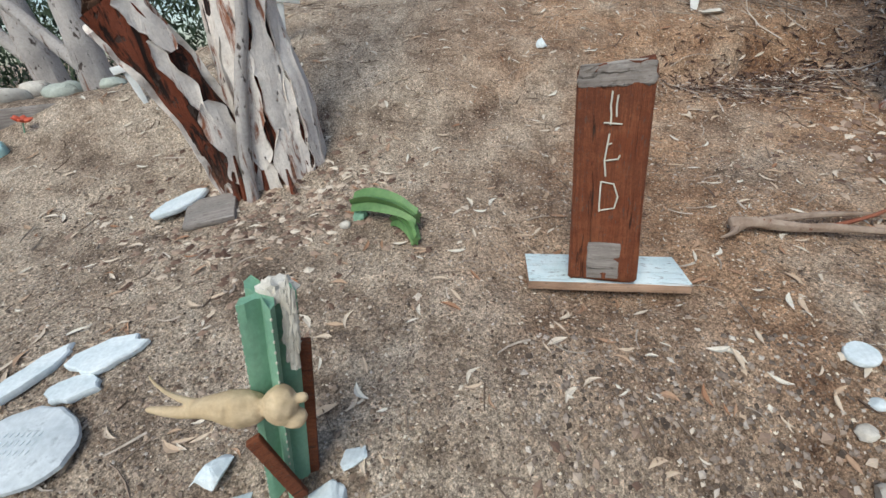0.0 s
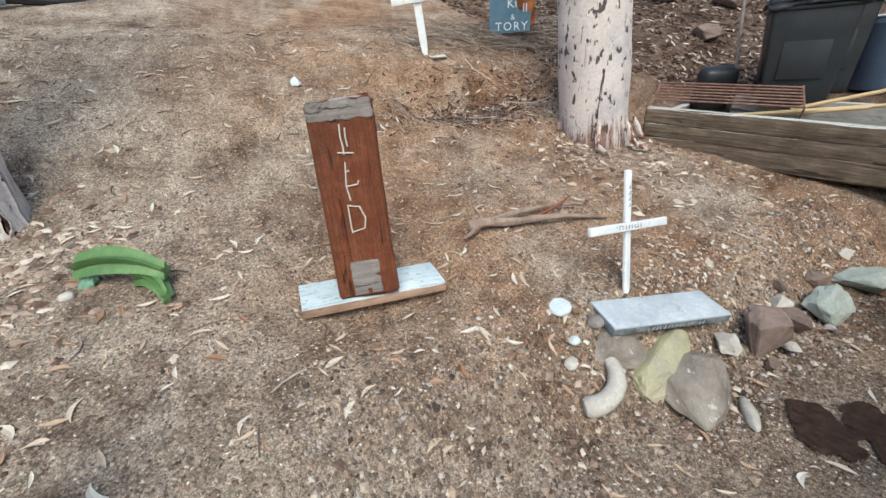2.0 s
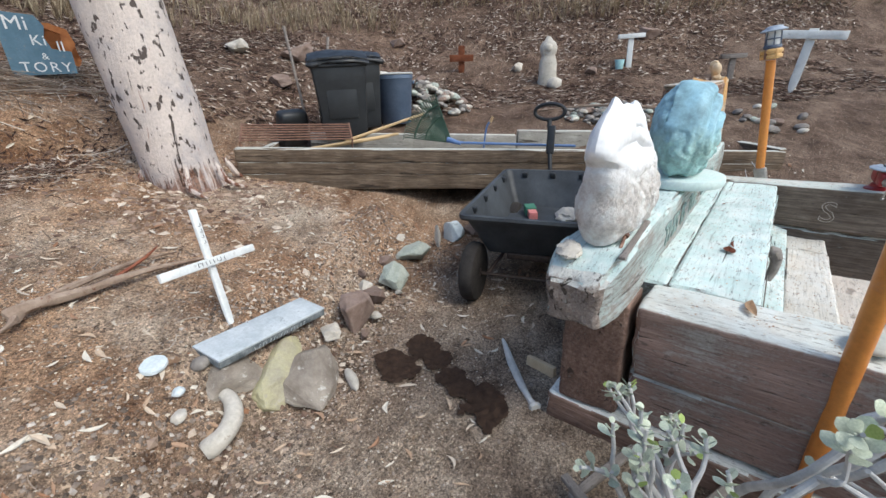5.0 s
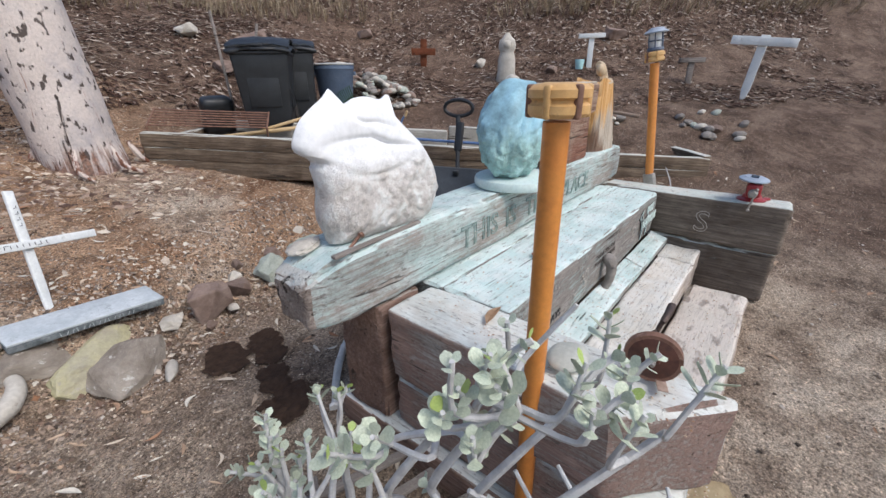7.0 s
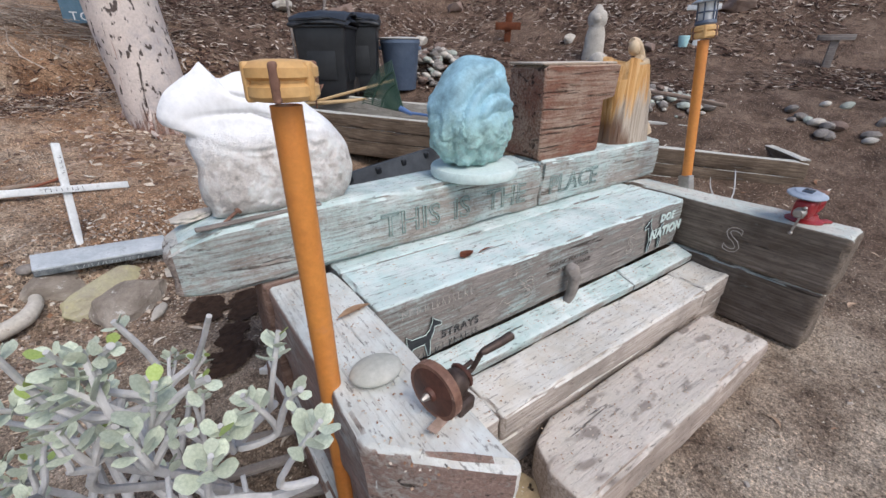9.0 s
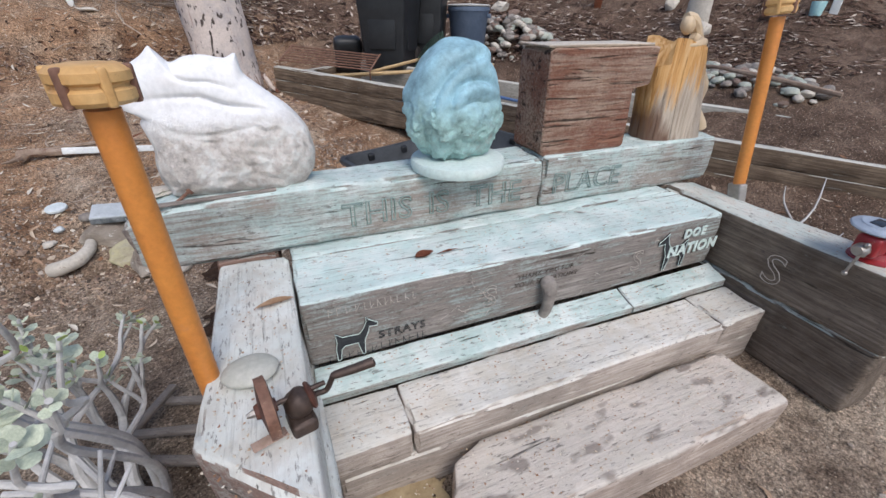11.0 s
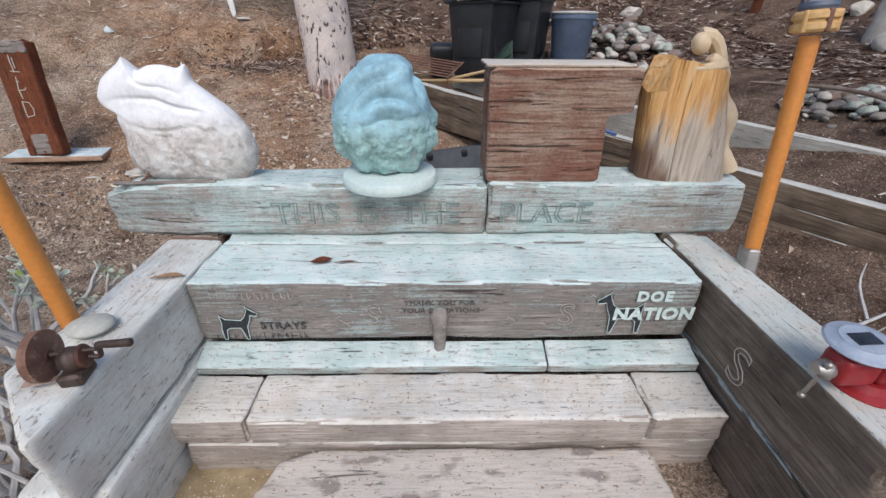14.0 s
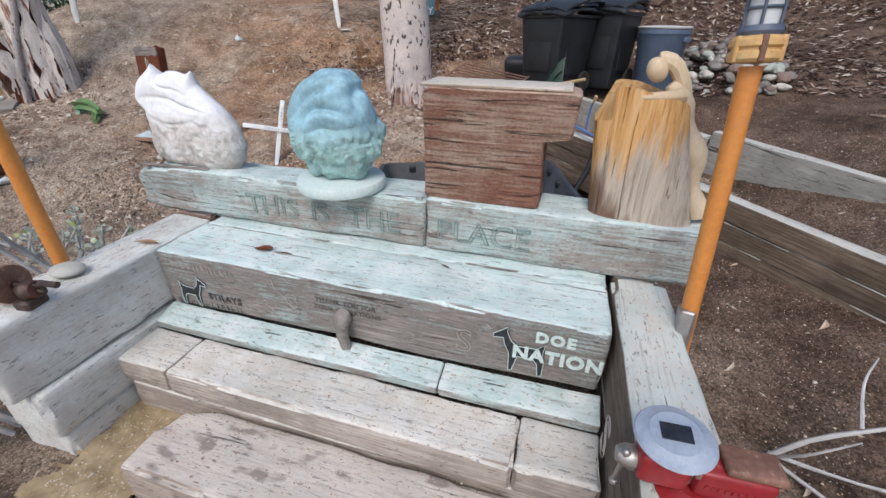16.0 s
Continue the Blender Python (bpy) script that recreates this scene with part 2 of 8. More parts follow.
BEDW = timber_mat("grey_bed_timber", (0.13, 0.095, 0.068), (0.26, 0.205, 0.15), (0.52, 0.52, 0.47), 0.9, 0.0)
BOXW = timber_mat("red_grey_block", (0.16, 0.062, 0.042), (0.33, 0.175, 0.12), (0.58, 0.43, 0.335), 0.9, 0.40, crack=0.018, crust=(0.48, 0.345, 0.265), cut=0.37)
REDW = timber_mat("redwood_plank", (0.05, 0.02, 0.013), (0.19, 0.06, 0.029), (0.20, 0.06, 0.028), 0.6, 0.5, crack=0.014, crust=(0.30, 0.105, 0.05), cut=0.34)
ENDW = timber_mat("raw_beam_end", (0.25, 0.20, 0.17), (0.46, 0.40, 0.36), (0.66, 0.67, 0.64), 0.9, 0.15, crack=0.012, cut=0.36)
ARML_LOW = timber_mat("stained_arm_timber", (0.25, 0.165, 0.135), (0.42, 0.31, 0.265), (0.58, 0.56, 0.52), 0.7, 0.25)


# ---- helpers for shapes ----
def mesh_of(name, bm, material, smooth=True):
    me = bpy.data.meshes.new(name)
    bmesh.ops.recalc_face_normals(bm, faces=bm.faces)
    bm.to_mesh(me)
    bm.free()
    for mt in (material if isinstance(material, (list, tuple)) else [material]):
        me.materials.append(mt)
    if smooth:
        me.shade_smooth()
        me.set_sharp_from_angle(angle=radians(34))
    return me


def thing(name, m, label, category, group="", kind="", bm=None, material=None, smooth=True):
    """A top-level thing: an Empty at its base, or a mesh when bm is given."""
    ob = new(name, mesh_of(name, bm, material, smooth) if bm else None)
    ob.matrix_world = m
    return tagged(ob, label, category, group, kind)


def part(name, bm, material, parent, label="", m=None, smooth=True):
    ob = new(name, bm if isinstance(bm, bpy.types.Mesh) else mesh_of(name, bm, material, smooth))
    ob.parent = parent
    if m is not None:
        ob.matrix_basis = m
    if label:
        ob["label"] = label
    return ob


def moved(x=0, y=0, z=0, rx=0, ry=0, rz=0):
    return pose(x, y, z, rx, ry, rz)


def ticks(size, r, step):
    n = max(1, int((size - 2 * r) / step))
    mid = [-size / 2 + r + (size - 2 * r) * i / n for i in range(n + 1)]
    return [-size / 2, -size / 2 + r * 0.35] + mid + [size / 2 - r * 0.35, size / 2]


def rbox(size, r=0.008, step=0.12, amp=0.0, freq=6.0, seed=0, stretch=0.25, warp=None, at=(0, 0, 0)):
    """Box with rounded edges, worn by noise that runs along its length; at is the middle of its underside."""
    bm = bmesh.new()
    r = min(r, min(size) * 0.45)
    ax = [ticks(s, r, step) for s in size]
    half = [s / 2 for s in size]
    made = {}

    def vert(p):
        key = tuple(round(c, 6) for c in p)
        if key not in made:
            inner = Vector([max(-h + r, min(h - r, c)) for c, h in zip(p, half)])
            d = Vector(p) - inner
            q = inner + (d.normalized() * r if d.length > 1e-9 else d)
            n = d.normalized() if d.length > 1e-9 else Vector()
            if amp:
                s = Vector((q.x * freq * stretch + seed * 7.3, q.y * freq + seed, q.z * freq - seed))
                q = q + n * (amp * (noise.noise(s) + 0.5 * noise.noise(s * 2.7)))
                if sum(abs(c) > 0.3 for c in n) > 1:
                    q = q - n * (amp * 2.6 * max(0.0, noise.noise(s * 2.1 + Vector((3, 1, 7))) + 0.55 * noise.noise(s * 6.3)))
            if warp:
                q = warp(q)
            made[key] = bm.verts.new(q + Vector((at[0], at[1], at[2] + half[2])))
        return made[key]

    for a in range(3):
        b, c = (a + 1) % 3, (a + 2) % 3
        for side in (-1, 1):
            for i in range(len(ax[b]) - 1):
                for j in range(len(ax[c]) - 1):
                    quad = []
                    for bi, cj in ((i, j), (i + 1, j), (i + 1, j + 1), (i, j + 1)):
                        p = [0, 0, 0]
                        p[a], p[b], p[c] = side * half[a], ax[b][bi], ax[c][cj]
                        quad.append(vert(p))
                    if len(set(quad)) == 4:
                        try:
                            bm.faces.new(quad)
                        except ValueError:
                            pass
    return bm


def tube(points, radii, n=12, amp=0.0, freq=3.0, seed=0, cap=True, bm=None):
    """Round bar along points, with a radius at each."""
    bm = bm or bmesh.new()
    pts = [Vector(p) for p in points]
    rings, side = [], None
    for i, p in enumerate(pts):
        d = (pts[min(i + 1, len(pts) - 1)] - pts[max(i - 1, 0)]).normalized()
        side = (side - d * side.dot(d)).normalized() if side is not None and (side - d * side.dot(d)).length > 1e-4 else d.orthogonal().normalized()
        other = d.cross(side)
        ring = []
        for k in range(n):
            a = 2 * math.pi * k / n
            w = side * math.cos(a) + other * math.sin(a)
            r = radii[i] if isinstance(radii, (list, tuple)) else radii
            if amp:
                r *= 1 + amp * noise.noise(p * freq + w * 1.3 + Vector((seed, seed * 2, 0)))
            ring.append(bm.verts.new(p + w * r))
        rings.append(ring)
    for a, b in zip(rings, rings[1:]):
        for k in range(n):
            bm.faces.new((a[k], a[(k + 1) % n], b[(k + 1) % n], b[k]))
    if cap:
        bm.faces.new(rings[0][::-1])
        bm.faces.new(rings[-1])
    return bm


def curve_points(ctrl, n):
    """Smooth line through a few points."""
    c = [Vector(p) for p in ctrl]
    out = []
    for i in range(n + 1):
        t = i / n * (len(c) - 1)
        k = min(int(t), len(c) - 2)
        f = t - k
        p0, p1, p2, p3 = c[max(k - 1, 0)], c[k], c[k + 1], c[min(k + 2, len(c) - 1)]
        out.append(0.5 * ((2 * p1) + (p2 - p0) * f + (2 * p0 - 5 * p1 + 4 * p2 - p3) * f * f + (3 * p1 - p0 - 3 * p2 + p3) * f ** 3))
    return out


def lathe(profile, n=28, bm=None):
    """Turned shape from (radius, height) pairs."""
    bm = bm or bmesh.new()
    rings = [[bm.verts.new((r * math.cos(2 * math.pi * k / n), r * math.sin(2 * math.pi * k / n), z)) for k in range(n)] for r, z in profile]
    for a, b in zip(rings, rings[1:]):
        for k in range(n):
            bm.faces.new((a[k], a[(k + 1) % n], b[(k + 1) % n], b[k]))
    bm.faces.new(rings[0][::-1])
    bm.faces.new(rings[-1])
    return bm


def lump(size, seed=0, detail=3, amp=0.18, freq=1.6, flat=0.0, cuts=0):
    """A stone: a ball worn by noise, with a few flat chips."""
    bm = bmesh.new()
    bmesh.ops.create_icosphere(bm, subdivisions=detail, radius=1)
    rnd = random.Random(seed)
    planes = [(Vector((rnd.uniform(-1, 1), rnd.uniform(-1, 1), rnd.uniform(-0.6, 1))).normalized(), rnd.uniform(0.62, 0.88) - (0.12 if cuts > 5 else 0)) for _ in range(cuts)]
    for v in bm.verts:
        d = v.co.normalized()
        q = d * (1 + amp * noise.noise(d * freq + Vector((seed * 3.1, seed, 0))) + amp * 0.4 * noise.noise(d * freq * 3.2 + Vector((0, seed, seed * 2))))
        for n, k in planes:
            over = q.dot(n) - k
            if over > 0:
                q -= n * over * 0.92
        v.co = Vector((q.x * size[0], q.y * size[1], max(q.z, -1 + flat) * size[2]))
    return bm


def crag(size, seed=0, count=15):
    """An angular broken rock: a rough hull with blunted edges."""
    rnd = random.Random(seed)
    bm = bmesh.new()
    for _ in range(count):
        d = Vector((rnd.gauss(0, 1), rnd.gauss(0, 1), rnd.gauss(0, 1))).normalized() * rnd.uniform(0.86, 1.12)
        bm.verts.new((d.x * size[0], d.y * size[1], d.z * size[2]))
    hull = bmesh.ops.convex_hull(bm, input=bm.verts[:])
    loose = [v for v in bm.verts if not v.link_faces]
    bmesh.ops.delete(bm, geom=loose, context="VERTS")
    bmesh.ops.bevel(bm, geom=bm.edges[:], offset=min(size) * 0.05, segments=1, affect="EDGES", profile=0.6)
    bmesh.ops.triangulate(bm, faces=bm.faces[:])
    bmesh.ops.subdivide_edges(bm, edges=bm.edges[:], cuts=2, use_grid_fill=True)
    for v in bm.verts:
        q = v.co * (3.2 / max(size)) + Vector((seed, 0, 0))
        step = Vector((q.x * 0.6, q.y * 0.6, round(q.z * 2.2) * 0.9))
        v.co *= 1 + 0.06 * noise.noise(q) + 0.09 * noise.noise(step) + 0.05 * abs(noise.noise(q * 2.7))
    return bm


def joined(*bms):
    out = bmesh.new()
    for b in bms:
        me = bpy.data.meshes.new("tmp")
        b.to_mesh(me)
        b.free()
        out.from_mesh(me)
        bpy.data.meshes.remove(me)
    return out


def shifted(bm, m):
    bmesh.ops.transform(bm, matrix=m, verts=bm.verts)
    return bm


def words(text, size, outline=0.0, depth=0.001, gap=1.0, fat=0.0):
    """Letters of the built-in font as a mesh standing in the XZ plane, base line at the origin, facing -Y."""
    c = bpy.data.curves.new("words", "FONT")
    c.body, c.size, c.align_x = text, size, "CENTER"
    c.space_character = gap
    c.offset = fat
    if outline:
        c.fill_mode, c.bevel_depth, c.bevel_resolution = "NONE", outline, 0
    else:
        c.extrude = depth
    c.resolution_u = 3
    ob = bpy.data.objects.new("words", c)
    scene.collection.objects.link(ob)
    bpy.context.view_layer.update()
    me = bpy.data.meshes.new_from_object(ob.evaluated_get(bpy.context.evaluated_depsgraph_get()))
    bpy.data.objects.remove(ob)
    bpy.data.curves.remove(c)
    bm = bmesh.new()
    bm.from_mesh(me)
    bpy.data.meshes.remove(me)
    return shifted(bm, pose(0, 0, 0, 90, 0, 0))


def fused(ob, voxel, rounds=6):
    """Melts the overlapping shapes of a carving into one skin."""
    r = ob.modifiers.new("remesh", "REMESH")
    r.mode, r.voxel_size, r.use_smooth_shade = "VOXEL", voxel, True
    if rounds:
        s = ob.modifiers.new("smooth", "SMOOTH")
        s.factor, s.iterations = 0.5, rounds
    return ob


def cross_pose(foot, top, across):
    """Stands on foot, leans to top, its crosspiece runs along across."""
    z = (Vector(top) - Vector(foot)).normalized()
    x = Vector(across)
    x = (x - z * x.dot(z)).normalized()
    y = z.cross(x)
    return Matrix.Translation(foot) @ Matrix((x, y, z)).transposed().to_4x4()


# ---- ground ----
def hgt(x, y):
    """Height of the bare ground at (x, y)."""
    shift = np.interp(x, (-1.0, 0.0, 0.7, 1.3), (-0.35, -0.3, -0.05, 0.0))
    lift = 0.0
    for d in (-0.09, 0.0, 0.09):
        lift += np.interp(y - shift + d, (-1, 0.3, 0.75, 1.1, 1.9, 2.6, 3.2, 3.7, 4.6, 5.4, 7, 12, 30, 60),
                          (0.0, 0.0, 0.06, 0.38, 0.57, 0.74, 0.99, 1.36, 1.80, 2.0, 2.6, 4.5, 9, 14)) / 3
    left = min(1.0, max(0.0, (-1.7 - x) / 1.4))
    lift = lift * (1 - left) + min(lift, 1.22 + 0.03 * y) * left
    bank = 0.0
    for d in (-0.25, 0.0, 0.25):
        bank += np.interp(x + d + 0.4 * min(0.0, y + 1.3), (3.0, 4.0, 5.4, 6.7, 8.4, 9.4, 10.3, 12, 16, 30, 60),
                          (0.0, 0.12, 0.48, 0.95, 1.25, 1.7, 2.25, 3.3, 5.0, 9, 14)) / 3
    p = 1.6
    pad = 0.055 * math.exp(-((x - 0.66) / 0.42) ** 4 - ((y - 1.62) / 0.24) ** 4)
    cut = 0.24 * math.exp(-((x - 2.35) / 0.75) ** 4) * (math.exp(-((y - 3.62) / 0.34) ** 2) if y < 3.62 else math.exp(-((y - 3.62) / 0.10) ** 2))
    return 0.03 - pad - cut + (max(lift, 0) ** p + max(bank, 0) ** p) ** (1 / p)


def rough_hgt(x, y):
    """Ground with its small humps and clods."""
    p = Vector((x, y, 0))
    lip = math.exp(-((y - 0.66 + 0.12 * noise.noise(p * 1.1)) / 0.17) ** 2) * max(0.0, min(1.0, (x + 0.2) * 2)) if x < 4 else 0.0
    near = 1.0 if -4 < x < 12 and -6 < y < 8 else 0.6
    return hgt(x, y) + lip * (0.05 * abs(noise.noise(p * 5.3)) + 0.03 * noise.noise(p * 13) - 0.022) + near * (0.022 * noise.noise(p * 1.3) + 0.013 * noise.noise(p * 4.1) + 0.009 * noise.noise(p * 11) + 0.014 * abs(noise.noise(p * 19)) * max(0.0, 0.35 + noise.noise(p * 1.9)) + 0.006 * noise.noise(p * 33) + 0.03 * max(0.0, noise.noise(p * 2.6)) * max(0.0, noise.noise(p * 7.3)))


def build_ground():
    def axis(lo, hi, step, far):
        mid = list(np.arange(lo, hi + 1e-6, step))
        a, b, s = [], [], step
        while lo - (sum(a) if a else 0) > -far:
            s *= 1.22
            a.append(s)
        s = step
        while hi + (sum(b) if b else 0) < far:
            s *= 1.22
            b.append(s)
        left = [lo - sum(a[:i + 1]) for i in range(len(a))][::-1]
        return left + mid + [hi + sum(b[:i + 1]) for i in range(len(b))]
    xs, ys = axis(-2.4, 5.2, 0.024, 160), axis(-2.8, 4.2, 0.024, 160)
    verts = [(x, y, rough_hgt(x, y)) for y in ys for x in xs]
    n = len(xs)
    faces = [(j * n + i, j * n + i + 1, (j + 1) * n + i + 1, (j + 1) * n + i) for j in range(len(ys) - 1) for i in range(n - 1)]
    me = bpy.data.meshes.new("ground")
    me.from_pydata(verts, [], faces)
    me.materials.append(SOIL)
    me.shade_smooth()
    return tagged(new("ground", me), "dry brown dirt hillside with stones and leaf litter", "ground", kind="structure")


build_ground()


def on_ground(x, y, dz=0.0, rx=0, ry=0, rz=0):
    return pose(x, y, hgt(x, y) + dz, rx, ry, rz)


# ---- the timber bench ----
BENCH = Matrix.Translation((1.97, -1.25, 0)) @ Matrix.Rotation(radians(-21.2), 4, "Z")


def beam(name, parent, u0, u1, v0, v1, z0, z1, material, label="", seed=0, along="u", amp=0.006, r=0.014, warp=None):
    """A beam of the bench, in the bench's own axes; its grain runs along u or along v."""
    cu, cv = (u0 + u1) / 2, (v0 + v1) / 2
    if along == "u":
        bm = rbox((u1 - u0, v1 - v0, z1 - z0), r, 0.026, amp * 1.5, 7, seed, warp=warp)
        return part(name, bm, material, parent, label, moved(cu, cv, z0))
    bm = rbox((v1 - v0, u1 - u0, z1 - z0), r, 0.026, amp * 1.5, 7, seed, warp=warp)
    return part(name, bm, material, parent, label, moved(cu, cv, z0, 0, 0, 90))


def build_bench():
    bench = thing("bench", BENCH, "large bench of weathered railway sleepers with worn mint paint", "bench")

    def worn_end(q):
        k = max(0.0, (-0.64 - q.x) / 0.23)
        k2 = k * k
        return Vector((q.x, q.y * (1 - 0.32 * k2), q.z * (1 - 0.42 * k2) - 0.03 * k2))

    bl = beam("back_beam", bench, -0.51, 1.192, 0.39, 0.635, 0.703, 0.945, MINT, "mint-washed back beam with carved words", 1, amp=0.009, r=0.02, warp=worn_end)
    br = beam("back_beam", bench, 1.198, 2.35, 0.39, 0.635, 0.703, 0.948, MINT, "mint-washed back beam with carved words", 2, amp=0.008, r=0.018)
    beam("seat", bench, 0.012, 2.0, 0.0, 0.31, 0.42, 0.702, SEATW, "seat beam, pale painted top, grey-brown front", 3, amp=0.005)
    beam("seat", bench, 0.012, 2.0, 0.312, 0.60, 0.42, 0.700, SEATW, "", 4)

    def cut_end(q):
        s = max(0.0, min(1.0, (-q.x - 0.1) / 0.41))
        return Vector((q.x + 0.22 * s * max(0.0, (q.y + 0.11) / 0.24), q.y, q.z))

    left = beam("arm", bench, -0.245, 0.008, -0.67, 0.36, 0.405, 0.705, ARML, "pale arm beam, grey inner face, splintered end", 5, "v", 0.008, 0.02, cut_end)
    beam("arm", bench, 2.02, 2.235, -0.735, 0.384, 0.405, 0.708, ARMW, "dark brown arm beam with pale worn top", 6, "v", 0.006, 0.02)
    beam("arm_support", bench, 2.03, 2.225, -0.72, 0.30, 0.06, 0.403, ARMW, "dark lower arm beam", 7, "v", 0.006, 0.02)
    under = beam("arm_support", bench, -0.225, 0.032, -0.62, 0.36, 0.17, 0.400, ARML, "stained lower arm beam, pale inside, red-brown outside", 8, "v", 0.006, 0.02)
    bottom = beam("arm_support", bench, -0.27, 0.012, -0.60, 0.68, -0.03, 0.166, ARML, "bottom arm beam, pale inside, red-brown outside", 9, "v", 0.006, 0.02)
    beam("back_support", bench, -0.255, -0.03, 0.385, 0.63, 0.168, 0.70, LOWW, "upright block under the back beam", 10)
    beam("back_support", bench, 2.03, 2.2, 0.40, 0.62, 0.1, 0.70, ARMW, "", 11)
    def sloped(q):
        return Vector((q.x, q.y, q.z - (0.034 * (0.057 - q.y) / 0.114 if q.z > 0 else 0.0)))

    beam("ledge", bench, 0.020, 1.408, -0.115, -0.001, 0.340, 0.414, MINT, "narrow mint-painted strip under the seat", 12, amp=0.003, r=0.006, warp=sloped)
    beam("ledge", bench, 1.413, 2.015, -0.115, -0.001, 0.340, 0.417, MINT, "", 13, amp=0.003, r=0.006, warp=sloped)
    beam("tread", bench, 0.015, 0.288, -0.335, -0.116, 0.215, 0.343, STEPW, "pale upper step block", 14)
    beam("tread", bench, 0.292, 1.738, -0.338, -0.116, 0.215, 0.345, STEPW, "pale upper step beam", 15)
    beam("tread", bench, 1.742, 2.018, -0.33, -0.116, 0.215, 0.345, STEPW, "", 16)
    beam("riser", bench, 0.037, 2.018, -0.325, -0.06, 0.0, 0.213, STEPW, "pale dusty beam below the step", 17)

    def round_corner(q):
        k = max(0.0, -(q.x + 0.52) / 0.18) * max(0.0, q.y / 0.16)
        return Vector((q.x + 0.05 * k, q.y - 0.05 * k, q.z))

    beam("step", bench, 0.355, 1.76, -0.655, -0.342, 0.0, 0.208, STEPD, "pale bottom step with damp stains", 18, amp=0.007, r=0.025, warp=round_corner)
    for ob in (left, under, bottom):
        ob.data.materials.append(LOWW if ob is bottom else ARML_LOW)
        for f in ob.data.polygons:
            if f.normal.y > 0.6:
                f.material_index = 1
    bl.data.materials.append(ENDW)
    for f in bl.data.polygons:
        if f.normal.x < -0.45:
            f.material_index = 1
    return bench, bl, br


bench, back_left, back_right = build_bench()

# ---- more materials ----
BARK = bark_mat("eucalyptus_bark", (0.66, 0.58, 0.53), (0.44, 0.41, 0.42), (0.34, 0.16, 0.10), 0.60, 0.36)
BARK_RED = bark_mat("peeling_red_bark", (0.66, 0.57, 0.51), (0.42, 0.34, 0.31), (0.17, 0.045, 0.025), 0.66, 0.51)
BARK_PALE = bark_mat("pale_peeling_bark", (0.74, 0.68, 0.62), (0.54, 0.49, 0.46), (0.26, 0.11, 0.065), 0.68, 0.43)
BARK_GREY = bark_mat("grey_bark", (0.42, 0.39, 0.37), (0.28, 0.26, 0.25), (0.16, 0.10, 0.08))
WHITE = plain("white_paint", (0.74, 0.77, 0.76), (0.86, 0.87, 0.85), 9, 0.6, 0.001, fleck=(0.52, 0.52, 0.5))
DISK = plain("pale_mint_stone", (0.56, 0.70, 0.67), (0.68, 0.77, 0.74), 8, 0.7, 0.001)
ORANGE = plain("orange_fibreglass", (0.56, 0.19, 0.04), (0.72, 0.30, 0.065), 4, 0.45, 0.0006, fleck=(0.55, 0.23, 0.08))
YELLOW = plain("orange_yellow_plastic", (0.58, 0.31, 0.10), (0.74, 0.49, 0.22), 7, 0.5, 0.001, fleck=(0.42, 0.24, 0.1))
BLACK = plain("black_plastic", (0.009, 0.0105, 0.0125), (0.028, 0.031, 0.035), 5, 0.45, 0.001)
DUSTY = plain("dusty_black_plastic", (0.016, 0.018, 0.021), (0.085, 0.095, 0.105), 3, 0.55, 0.001)
BLUEBIN = plain("blue_grey_plastic", (0.08, 0.12, 0.19), (0.15, 0.20, 0.28), 4, 0.55, 0.001)
PALELID = plain("pale_lid", (0.5, 0.5, 0.47), (0.66, 0.65, 0.62), 6, 0.6, 0.001)
RUBBER = plain("dusty_rubber", (0.022, 0.02, 0.02), (0.06, 0.054, 0.05), 9, 0.85, 0.002)
RUST = plain("rusty_iron", (0.12, 0.055, 0.035), (0.30, 0.16, 0.11), 14, 0.7, 0.002, fleck=(0.4, 0.27, 0.2))
WHEELRED = plain("dark_red_iron", (0.055, 0.018, 0.012), (0.13, 0.05, 0.032), 16, 0.6, 0.001)
PALERUST = plain("pale_rust", (0.30, 0.20, 0.15), (0.50, 0.38, 0.31), 14, 0.7, 0.002, fleck=(0.2, 0.1, 0.07))
DARKIRON = plain("dark_iron", (0.05, 0.035, 0.03), (0.12, 0.085, 0.07), 14, 0.55, 0.001, metal=0.5)
STEEL = plain("dull_steel", (0.32, 0.30, 0.28), (0.5, 0.48, 0.45), 12, 0.45, 0.0005, metal=0.8)
RED = plain("red_enamel", (0.24, 0.014, 0.018), (0.38, 0.03, 0.035), 8, 0.4, 0.001, fleck=(0.33, 0.12, 0.1))
LAMPGREY = plain("blue_grey_lamp_plastic", (0.27, 0.33, 0.42), (0.42, 0.48, 0.56), 6, 0.55, 0.0008)
LAMPDARK = plain("dark_blue_lamp_plastic", (0.06, 0.08, 0.13), (0.12, 0.15, 0.2), 6, 0.5, 0.0008)
CELL = plain("solar_cell", (0.012, 0.014, 0.02), (0.03, 0.034, 0.042), 30, 0.2, 0.0002)
CLEAR = plain("cloudy_lens", (0.55, 0.57, 0.58), (0.7, 0.72, 0.73), 20, 0.25, 0.0005)
GREYSTONE = plain("grey_brown_stone", (0.17, 0.15, 0.135), (0.37, 0.34, 0.31), 9, 0.85, 0.008, vary=0.18)
REDSTONE = plain("red_brown_rock", (0.19, 0.13, 0.105), (0.33, 0.25, 0.21), 8, 0.9, 0.012, vary=0.12)
GREENSTONE = plain("grey_green_rock", (0.32, 0.36, 0.31), (0.52, 0.55, 0.49), 8, 0.85, 0.008, vary=0.1)
